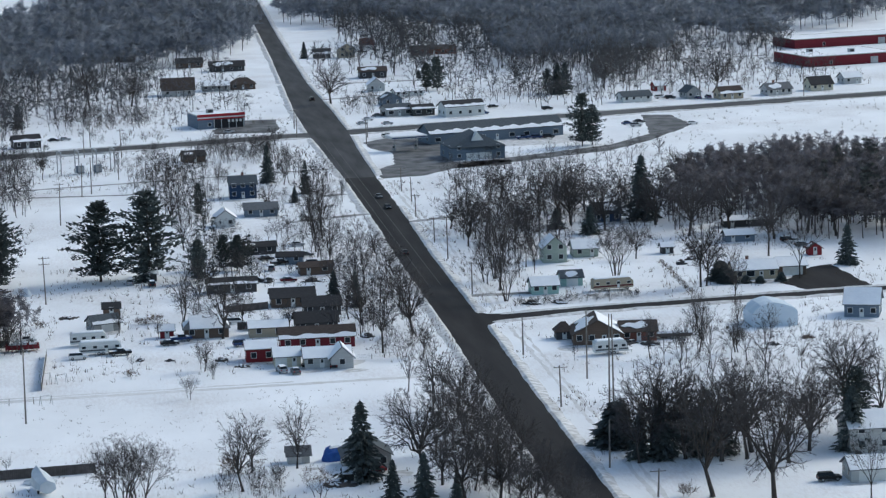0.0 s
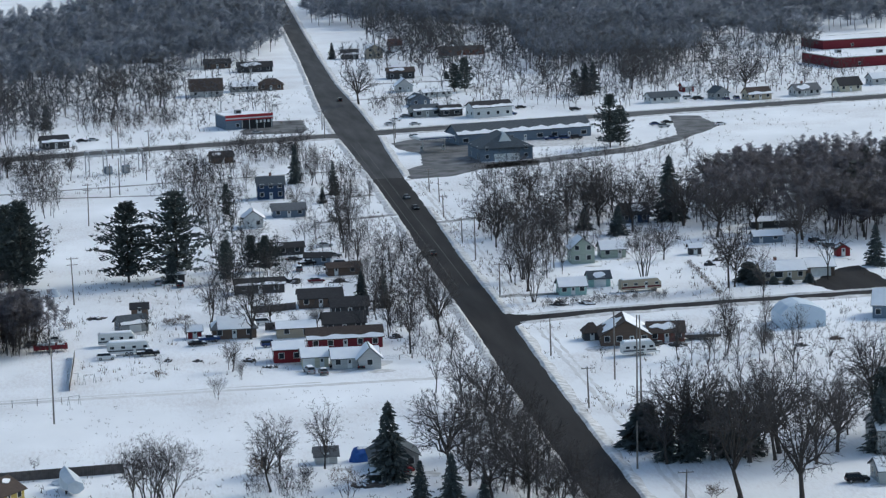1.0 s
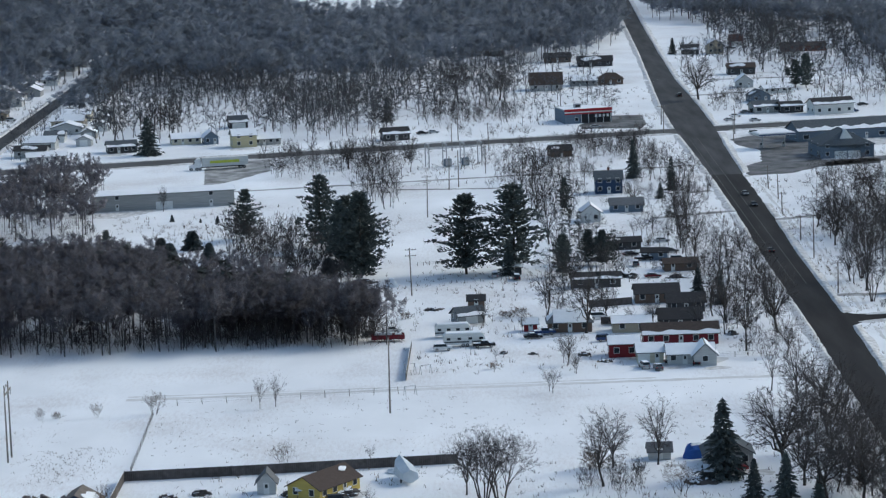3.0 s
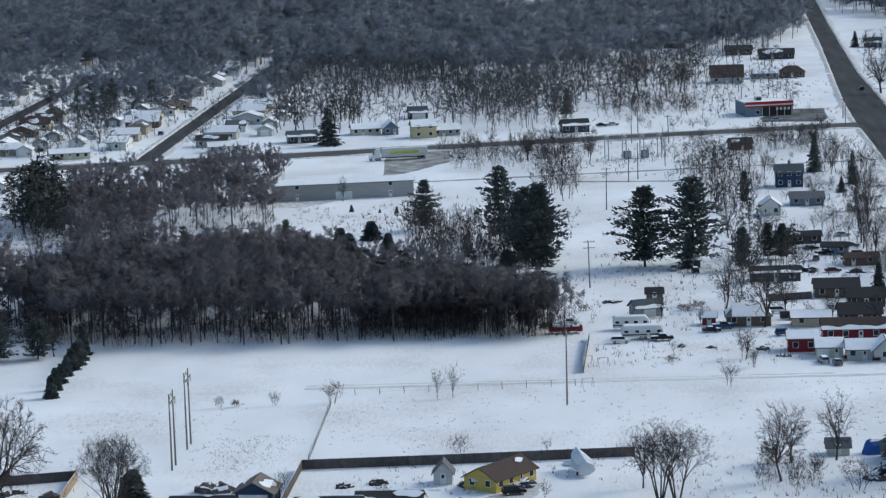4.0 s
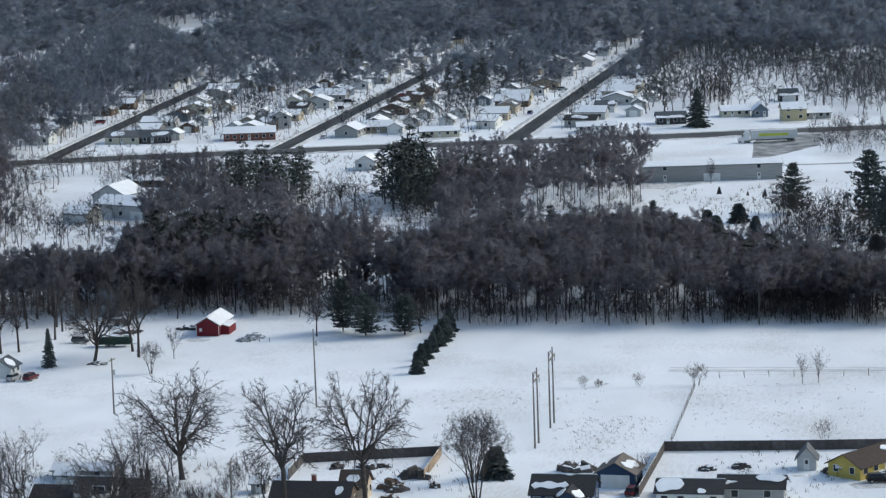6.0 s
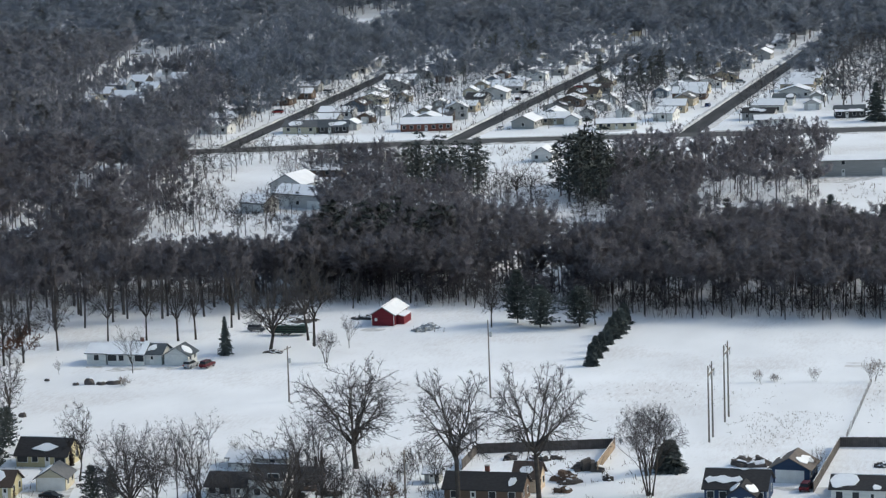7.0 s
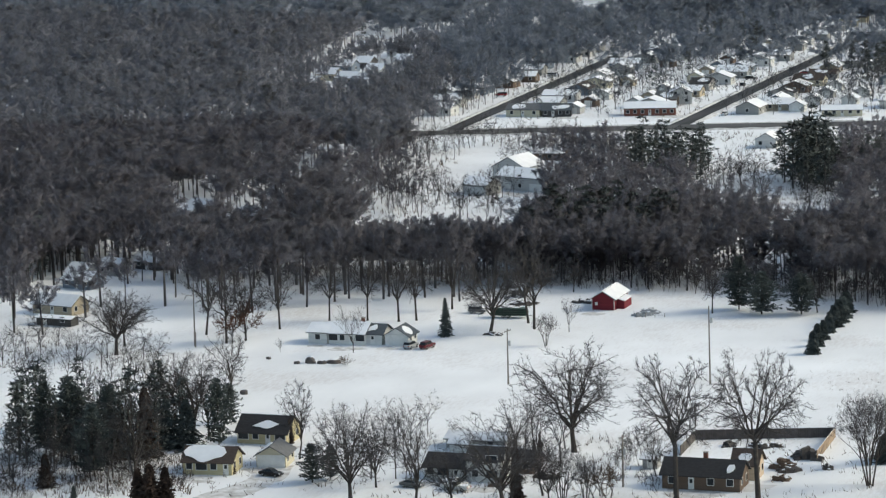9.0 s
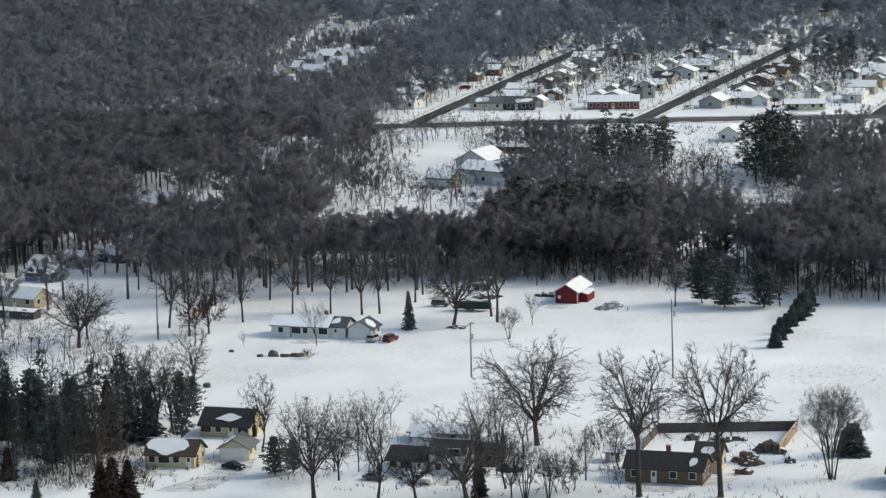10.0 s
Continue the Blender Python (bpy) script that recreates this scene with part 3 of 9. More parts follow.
def camper(x, y, rot, length=8.5, kind="camper_trailer", motor=False, label="white camper trailer with grey stripes and snow on its roof", tone="white", band="grey"):
    c = thing(kind, x, y, rot, label, kind.replace("_", " "), "parked vehicles", z=0.02)
    hl = length / 2
    prof = [(-hl, 0.55), (hl - 0.3, 0.55), (hl, 0.9 if not motor else 0.8), (hl - (0.1 if motor else 0.5), 2.2 if motor else 2.5), (hl - 0.9, 3.0), (-hl + 0.4, 3.05), (-hl, 2.7)]
    part("body", Shape().extrude_y(prof, -1.2, 1.2), WALLS[tone], c)
    part("stripe", Shape().box(-hl + 0.02, hl - 0.15, -1.225, -1.203, 1.0, 1.35), PAINTS[band], c)
    part("stripe", Shape().box(-hl + 0.02, hl - 0.15, 1.203, 1.225, 1.0, 1.35), PAINTS[band], c)
    part("roof_snow", Shape().box(-hl + 0.4, hl - 1.0, -1.1, 1.1, 3.04, 3.25, 0.12), SNOW, c)
    for i in range(4):
        px = -hl + 1.0 + (length - 2.2) * i / 3
        for sd in (-1, 1):
            f = part("window", Shape().box(px - 0.5, px + 0.5, sd * 1.2 - 0.03, sd * 1.2 + 0.03, 1.55, 2.25), TRIM, c)
            part("pane", Shape().box(px - 0.43, px + 0.43, sd * 1.2 - 0.045, sd * 1.2 + 0.045, 1.62, 2.18), GLASS, f)
    part("door", Shape().box(0.9, 1.5, -1.235, -1.19, 0.65, 2.4), TRIM, c)
    for px in ((-hl * 0.45, hl * 0.68) if motor else (-0.5, 0.45)):
        for py in (-1.08, 1.08):
            wheel(c, px, py, 0.4, 0.26)
    if motor:
        part("windscreen", Shape().box(hl - 0.1, hl + 0.01, -1.0, 1.0, 1.4, 2.2), GLASS, c)
    else:
        part("drawbar", Shape().box(hl - 0.2, hl + 1.1, -0.08, 0.08, 0.45, 0.57), STEEL, c)
        part("jack", Shape().tube((hl + 0.9, 0, 0.0), (hl + 0.9, 0, 0.6), 0.05, 0.05, 6), STEEL, c)
    return c


def semi_truck(x, y, rot):
    t = thing("semi_truck", x, y, rot, "white semi truck with a yellow-green striped white box trailer", "truck")
    tr = part("trailer", Shape().box(-11.5, 4.0, -1.28, 1.28, 1.15, 4.1), WALLS["white"], t)
    part("stripe", Shape().box(-8.5, 1.5, -1.31, -1.285, 2.2, 3.1), PAINTS["stripe"], tr, "yellow-green painted panel")
    part("stripe", Shape().box(-8.5, 1.5, 1.285, 1.31, 2.2, 3.1), PAINTS["stripe"], tr, "yellow-green painted panel")
    part("rear_door", Shape().box(-11.55, -11.5, -1.2, 1.2, 1.25, 4.0), STEEL, tr)
    part("skirt", Shape().box(-7.0, 1.5, -1.2, -1.15, 0.5, 1.15), PAINTS["white"], tr)
    part("chassis", Shape().box(-10.5, 7.6, -0.5, 0.5, 0.75, 1.12), PAINTS["black"], t)
    part("cab", Shape().extrude_y([(4.6, 0.7), (8.4, 0.6), (8.5, 1.7), (7.0, 2.0), (6.5, 2.9), (5.8, 3.8), (4.6, 4.0)], -1.2, 1.2), PAINTS["white"], t)
    part("windscreen", Shape().add([(7.02, -1.05, 2.05), (7.02, 1.05, 2.05), (6.55, 1.0, 2.85), (6.55, -1.0, 2.85)], [(0, 1, 2, 3)]), GLASS, t)
    for px in (-10.2, -8.9, 4.9, 6.0, 7.9):
        for py in (-1.05, 1.05):
            wheel(t, px, py, 0.5, 0.34)


def covered_boat(x, y, rot):
    b = thing("covered_boat", x, y, rot, "boat under white shrink wrap on a trailer", "boat")
    s = Shape()
    rings = []
    for u, wd, hh in ((-3.9, 1.5, 2.9), (-2.0, 1.75, 3.2), (0.0, 1.75, 3.6), (2.0, 1.45, 4.0), (3.4, 0.9, 4.2), (4.2, 0.25, 3.9)):
        rings.append([(u, -wd, 1.2), (u, -wd * 0.9, hh * 0.78), (u, 0, hh), (u, wd * 0.9, hh * 0.78), (u, wd, 1.2), (u, wd * 0.3, 0.55), (u, -wd * 0.3, 0.55)])
    for r in rings:
        s.v += r
    for i in range(len(rings) - 1):
        for j in range(7):
            a, c = i * 7 + j, i * 7 + (j + 1) % 7
            s.f.append((a, c, c + 7, a + 7))
    s.f += [tuple(range(7)), tuple(range(35, 42))]
    part("cover", s, TARP_WHITE, b)
    part("trailer_frame", Shape().box(-3.5, 4.8, -0.12, 0.12, 0.42, 0.56).box(-1.3, -1.1, -1.1, 1.1, 0.42, 0.56), STEEL, b)
    for py in (-1.1, 1.1):
        wheel(b, -1.2, py, 0.33)


# ---- poles and fences ----
def utility_pole(x, y, hgt, arms=2, rot=0.0, lean=0.0, box=False):
    p = thing("utility_pole", x, y, rot, f"weathered wooden utility pole with {'cross-arms' if arms else 'no cross-arm'} standing in snow", "utility pole", "utility poles")
    part("pole", Shape().tube((0, 0, -0.2), (lean, 0, hgt), 0.19, 0.12, 8), POLE_WOOD, p)
    for k in range(arms):
        z = hgt - 0.5 - 1.5 * k
        a = part("crossarm", Shape().box(-1.4, 1.4, -0.17, -0.05, z, z + 0.14), POLE_WOOD, p)
        for u in (-1.25, -0.5, 0.5, 1.25):
            part("insulator", Shape().tube((u, -0.11, z + 0.14), (u, -0.11, z + 0.36), 0.06, 0.04, 6), STEEL, a)
    if box:
        part("transformer", Shape().tube((0.05, -0.42, hgt - 3.4), (0.05, -0.42, hgt - 2.4), 0.26, 0.26, 10), STEEL, p)
    KEEP_CLEAR.append((x, y, x, y, 3))


def h_frame(x, y, hgt, span, rot):
    p = thing("transmission_pole", x, y, rot, "pair of tall wooden transmission poles joined by a cross-arm", "utility pole", "transmission poles")
    for sx in (-1, 1):
        part("pole", Shape().tube((sx * span / 2, 0, -0.2), (sx * span / 2, 0, hgt), 0.19, 0.12, 8), POLE_WOOD, p)
    a = part("crossarm", Shape().box(-span * 0.85, span * 0.85, -0.28, -0.14, hgt - 1.8, hgt - 1.5), POLE_WOOD, p)
    for u in (-span * 0.8, 0, span * 0.8):
        part("insulator", Shape().tube((u, -0.2, hgt - 2.9), (u, -0.2, hgt - 1.8), 0.09, 0.09, 6), STEEL, a)
    part("brace", Shape().tube((-span / 2, 0, hgt - 1.6), (0, 0, hgt - 0.2), 0.06, 0.06, 6).tube((span / 2, 0, hgt - 1.6), (0, 0, hgt - 0.2), 0.06, 0.06, 6), POLE_WOOD, p)
    KEEP_CLEAR.append((x, y, x, y, 4))


def board_fence(x0, y0, x1, y1, hgt=1.9, material=None, label="dark weathered board fence round a snowy yard"):
    L = math.hypot(x1 - x0, y1 - y0)
    f = thing("board_fence", x0, y0, math.degrees(math.atan2(y1 - y0, x1 - x0)), label, "fence", "yard fences")
    n = max(1, round(L / 2.4))
    st = L / n
    key = ("panel", round(st, 2), hgt, material)
    if key not in MADE:
        s = Shape()
        m = 28
        for i in range(m + 1):
            yy, top = (-0.03 if i % 4 < 2 else -0.005), hgt - 0.03 * (i // 2 % 3)
            s.v += [(st * i / m, yy, 0.03), (st * i / m, yy, top), (st * i / m, 0.03, top), (st * i / m, 0.03, 0.03)]
        s.f = [(4 * i + j, 4 * i + (j + 1) % 4, 4 * i + 4 + (j + 1) % 4, 4 * i + 4 + j) for i in range(m) for j in range(4)]
        me = s.mesh("panel")
        me.materials.append(material or FENCE_WOOD)
        po = Shape().box(-0.06, 0.06, -0.05, 0.07, -0.1, hgt + 0.08).mesh("post")
        po.materials.append(material or FENCE_WOOD)
        cp = Shape().box(0, st, -0.05, 0.05, hgt, hgt + 0.06, 0.01).mesh("snow_cap")
        cp.materials.append(SNOW)
        MADE[key] = (me, po, cp)
    me, po, cp = MADE[key]
    for i in range(n + 1):
        if i < n:
            part("panel", me, None, f, at=pose(st * i, 0, 0))
            part("snow_cap", cp, None, f, at=pose(st * i, 0, 0))
        part("post", po, None, f, at=pose(st * i, 0, 0))
    KEEP_CLEAR.append((x0, y0, x1, y1, 1.2))


def wire_fence(x0, y0, x1, y1, step=5.0, hgt=1.4):
    L = math.hypot(x1 - x0, y1 - y0)
    f = thing("wire_fence", x0, y0, math.degrees(math.atan2(y1 - y0, x1 - x0)), "old post and wire fence crossing the snowy field", "fence", "field fences")
    rng = random.Random(int(x0 * 3 + y0))
    n = max(1, round(L / step))
    for i in range(n + 1):
        u = L * i / n
        part("post", Shape().tube((u, 0, -0.1), (u + rng.uniform(-0.15, 0.15), rng.uniform(-0.1, 0.1), hgt * rng.uniform(0.85, 1.1)), 0.08, 0.06, 6), POLE_WOOD, f)
    for z in (0.5, 0.9, 1.25):
        part("wire", Shape().box(0, L, -0.012, 0.012, z * hgt / 1.4, z * hgt / 1.4 + 0.024), STEEL, f)


# ---- trees ----
def prisms(segs, n=4):
    """Tapered prisms from rows of x0 y0 z0 x1 y1 z1 r0 r1."""
    a = np.asarray(segs, dtype=np.float64)
    p0, p1, r0, r1 = a[:, 0:3], a[:, 3:6], a[:, 6:7], a[:, 7:8]
    d = p1 - p0
    d /= np.linalg.norm(d, axis=1, keepdims=True) + 1e-9
    ref = np.where(np.abs(d[:, 2:3]) > 0.9, np.array([[1.0, 0, 0]]), np.array([[0, 0, 1.0]]))
    u = np.cross(d, ref)
    u /= np.linalg.norm(u, axis=1, keepdims=True) + 1e-9
    w = np.cross(d, u)
    V = []
    for i in range(n):
        c, s = math.cos(2 * math.pi * i / n), math.sin(2 * math.pi * i / n)
        V.append(p0 + (u * c + w * s) * r0)
    for i in range(n):
        c, s = math.cos(2 * math.pi * i / n), math.sin(2 * math.pi * i / n)
        V.append(p1 + (u * c + w * s) * r1)
    V = np.stack(V, 1)
    T = []
    for i in range(n):
        j = (i + 1) % n
        T += [(i, j, j + n), (i, j + n, i + n)]
    T = np.array(T)
    k = np.arange(len(a))[:, None, None] * 2 * n
    return V.reshape(-1, 3), (T[None] + k).reshape(-1, 3)


def slivers(p, d, width, rng):
    """One thin triangle a twig: foot p, reach d."""
    side = np.cross(d, rng.normal(size=d.shape))
    side /= np.linalg.norm(side, axis=1, keepdims=True) + 1e-9
    side *= width[:, None] / 2
    V = np.stack([p - side, p + side, p + d], 1).reshape(-1, 3)
    return V, np.arange(len(p) * 3).reshape(-1, 3)


def ribbons(a, rng):
    """Narrow tapered strips for the thin limbs, from rows of x0 y0 z0 x1 y1 z1 w0 w1."""
    p0, p1 = a[:, 0:3], a[:, 3:6]
    side = np.cross(p1 - p0, rng.normal(size=p0.shape))
    side /= np.linalg.norm(side, axis=1, keepdims=True) + 1e-9
    V = np.stack([p0 - side * a[:, 6:7] / 2, p0 + side * a[:, 6:7] / 2, p1 + side * a[:, 7:8] / 2, p1 - side * a[:, 7:8] / 2], 1).reshape(-1, 3)
    k = np.arange(len(a))[:, None, None] * 4
    return V, (np.array([[0, 1, 2], [0, 2, 3]])[None] + k).reshape(-1, 3)


def unit(v):
    return v / (np.linalg.norm(v) + 1e-9)


def bare_tree(seed, h=18.0, spread=0.45, fork=0.25, limbs=6, depth=3, kids=4, twigs=5, stems=1, upright=0.5, twig_len=1.6, twig_w=0.05, r_trunk=None, sides=3, mess=0.62, cheap=False, sway=0.2, round_to=None):
    """Wood as prisms and fine twigs as slivers; returns two pairs of arrays."""
    rng = np.random.default_rng(seed)
    segs, tp, td, wl, strips = [], [], [], [], []
    r_trunk = r_trunk or h * 0.018

    def limb(p, d, L, r, lev):
        pts, dd = [p], d
        n = 2 if depth <= 2 and lev > 1 else max(1, 5 - lev)
        if cheap:
            n = 2 if lev == 1 else 1
        for i in range(n):
            dd = unit(dd + rng.normal(0, sway, 3) + np.array([0, 0, 0.13 * upright]))
            q = pts[-1] + dd * L / n
            if (cheap and lev >= 1) or lev >= 4:
                strips.append([*pts[-1], *q, r * (2.2 - 1.0 * i / n), r * (2.2 - 1.0 * (i + 1) / n)])
            else:
                segs.append([*pts[-1], *q, r * (1 - 0.6 * i / n), r * (1 - 0.6 * (i + 1) / n)])
            pts.append(q)
        if lev >= depth:
            for _ in range(twigs):
                f = rng.uniform(0.1, 1.0)
                k = min(n - 1, int(f * n))
                base = pts[k] + (pts[k + 1] - pts[k]) * (f * n - k)
                tp.append(base)
                td.append(unit(dd + rng.normal(0, mess, 3)) * twig_len * rng.uniform(0.5, 1.3))
                wl.append(twig_w)
            return
        for j in range(kids):
            f = 1.0 if j == 0 else 0.3 + 0.68 * (j - rng.uniform(0, 0.9)) / max(1, kids - 1)
            k = min(n - 1, int(f * n - 1e-6))
            base = pts[k] + (pts[k + 1] - pts[k]) * (f * n - k)
            here = unit(pts[k + 1] - pts[k])
            out = rng.normal(0, 1, 3)
            out = unit(out - here * out.dot(here))
            way = unit(here + out * (rng.uniform(0.15, 0.4) if j == 0 else rng.uniform(0.55, 1.05)) + np.array([0, 0, 0.15 * upright]))
            limb(base, way, L * (rng.uniform(0.62, 0.8) if j == 0 else rng.uniform(0.5, 0.72)), r * (0.42 if j == 0 else (1 - 0.6 * f) * rng.uniform(0.55, 0.8)), lev + 1)

    for s in range(stems):
        a0 = 2 * math.pi * s / stems + rng.uniform(0, 1)
        lean = 0.0 if stems == 1 else 0.22
        foot = np.array([math.cos(a0), math.sin(a0), 0]) * (0.0 if stems == 1 else 0.5)
        d0 = unit(np.array([math.cos(a0) * lean, math.sin(a0) * lean, 1.0]))
        top = foot + d0 * h * fork
        rt = r_trunk / (1 if stems == 1 else 1.7)
        segs.append([*(foot + [0, 0, -0.2]), *(foot + d0 * h * fork * 0.12), rt * 1.5, rt * 1.08])
        segs.append([*(foot + d0 * h * fork * 0.12), *top, rt * 1.08, rt * 0.85])
        for i in range(limbs):
            az = 2 * math.pi * (i + rng.uniform(-0.3, 0.3)) / limbs
            tilt = rng.uniform(0.25, 1.0) * spread * 2 if i else 0.1
            d = unit(d0 + np.array([math.cos(az) * tilt, math.sin(az) * tilt, 0.0]))
            st = foot + d0 * h * fork * (rng.uniform(0.72, 1.0) if i else 1.0)
            limb(st, d, h * (1 - fork) * rng.uniform(0.42, 0.52), rt * rng.uniform(0.42, 0.6), 1)
    tp, td = np.array(tp), np.array(td)
    wd = np.array(wl) * rng.uniform(0.7, 1.3, len(tp))
    wood, tw = prisms(segs, sides), slivers(tp, td, wd, rng)
    if strips:
        v, f = ribbons(np.array(strips), rng)
        tw = (np.concatenate([tw[0], v]), np.concatenate([tw[1], f + len(tw[0])]))
    k = h / max(tw[0][:, 2].max(), 1e-3)
    wv, tv = wood[0] * k, tw[0] * k
    if round_to:
        # draw the outermost twigs in towards an egg-shaped crown
        mid, rz, rx = h * (0.5 + fork * 0.42), h * (0.5 - fork * 0.42), h * round_to
        for v in (wv, tv):
            u = (v - (0, 0, mid)) / (rx, rx, rz)
            m = np.linalg.norm(u, axis=1)
            far = np.where(m > 0.72, (0.72 + 0.3 * np.tanh((m - 0.72) / 0.45)) / np.maximum(m, 1e-6), 1.0)
            far = 1 + (far - 1) * np.clip(v[:, 2] / (h * fork) - 1.0, 0, 1)
            v[:] = (0, 0, mid) + u * far[:, None] * (rx, rx, rz)
    return (wv, wood[1]), (tv, tw[1])


def crown_tree(seed, h=20.0, fork=0.24, reach=8.5, limbs=9, stout=0.5, branches=7, sprigs=5, twigs=5, rise=0.35, twig=0.85, width=0.055, sides=4, bits=5):
    """A full-grown bare tree: limbs arch from the fork to an egg-shaped crown and divide three times into fine twigs."""
    rng = np.random.default_rng(seed)
    mid, rz = h * (0.5 + fork * 0.42), h * (0.5 - fork * 0.42)
    core = np.array([0, 0, mid - rz * 0.3])
    lean = rng.normal(0, 0.02, 2) * h
    knee = np.array([lean[0], lean[1], h * fork])
    segs = [[0, 0, -0.2, 0, 0, 0.5, stout * 1.5, stout * 1.08], [0, 0, 0.5, *(knee * (0.5, 0.5, 0.55)), stout * 1.08, stout * 0.92], [*(knee * (0.5, 0.5, 0.55)), *knee, stout * 0.92, stout * 0.8]]
    strips, tp, td = [], [], []

    def shell(way, k):
        return np.array([0, 0, mid]) + way * (reach, reach, rz) * k

    for i in range(limbs):
        az = 6.2832 * (i * 0.618 + rng.uniform(-0.08, 0.08))
        sn = -0.35 + 1.3 * (i + rng.uniform(0.1, 0.9)) / limbs
        sn = min(0.95, sn)
        way = np.array([math.cos(az) * math.sqrt(1 - sn * sn), math.sin(az) * math.sqrt(1 - sn * sn), sn])
        tip = shell(way, rng.uniform(0.7, 0.84))
        foot = knee + np.array([0, 0, rng.uniform(-0.1, 0.12 if sn < 0.5 else 0.25) * h * (1 - fork) * 0.5])
        bend = foot + (tip - foot) * 0.45 + np.array([0, 0, rise * np.linalg.norm(tip[:2] - foot[:2]) * 0.5 * (1 if sn > -0.1 else 0.3)]) + rng.normal(0, 0.35, 3)
        pts = [foot * (1 - f) ** 2 + bend * 2 * f * (1 - f) + tip * f * f + (rng.normal(0, 0.22, 3) if 0 < f < 1 else 0) for f in np.linspace(0, 1, bits + 1)]
        r0 = stout * rng.uniform(0.4, 0.58)
        for k in range(bits):
            segs.append([*pts[k], *pts[k + 1], r0 * (1 - 0.85 * k / bits), r0 * (1 - 0.85 * (k + 1) / bits)])
        for b in range(branches):
            f = 0.28 + 0.72 * (b + rng.uniform(0.2, 1.0)) / branches
            f = min(f, 0.99)
            k = int(f * bits)
            base = pts[k] + (pts[k + 1] - pts[k]) * (f * bits - k)
            here = unit(pts[k + 1] - pts[k])
            out = unit(here * 0.5 + unit(base - core) * 0.5 + rng.normal(0, 0.7, 3) + np.array([0, 0, 0.1]))
            L = reach * rng.uniform(0.4, 0.68) * (1.15 - 0.4 * f)
            u = (base + out * L - (0, 0, mid)) / (reach, reach, rz)
            if np.linalg.norm(u) > 1.02:
                L *= max(0.35, 1.02 / np.linalg.norm(u) - 0.1)
            q1 = base + out * L * 0.55 + rng.normal(0, 0.12, 3)
            q2 = base + out * L + np.array([0, 0, 0.12 * L])
            r1 = r0 * (1 - 0.8 * f) * 0.5 + 0.02
            segs += [[*base, *q1, r1, r1 * 0.6], [*q1, *q2, r1 * 0.6, 0.02]]
            for c in range(sprigs):
                g = (c + rng.uniform(0.3, 1.0)) / sprigs
                p = base + (q1 - base) * g * 2 if g < 0.5 else q1 + (q2 - q1) * (g * 2 - 1)
                d = unit(out * 0.6 + unit(base - core) * 0.3 + rng.normal(0, 0.62, 3))
                e = p + d * rng.uniform(0.5, 1.1) * L * 0.5
                strips.append([*p, *e, 0.08, 0.035])
                for _ in range(twigs):
                    tp.append(p + (e - p) * rng.uniform(0.2, 1.0))
                    td.append(unit(d * 0.8 + rng.normal(0, 0.55, 3) + np.array([0, 0, 0.15])) * twig * rng.uniform(0.5, 1.3))
    wood = prisms(segs, sides)
    leaf = slivers(np.array(tp), np.array(td), width * rng.uniform(0.7, 1.3, len(tp)), rng)
    v, f = ribbons(np.array(strips), rng)
    return wood, (np.concatenate([leaf[0], v]), np.concatenate([leaf[1], f + len(leaf[0])]))


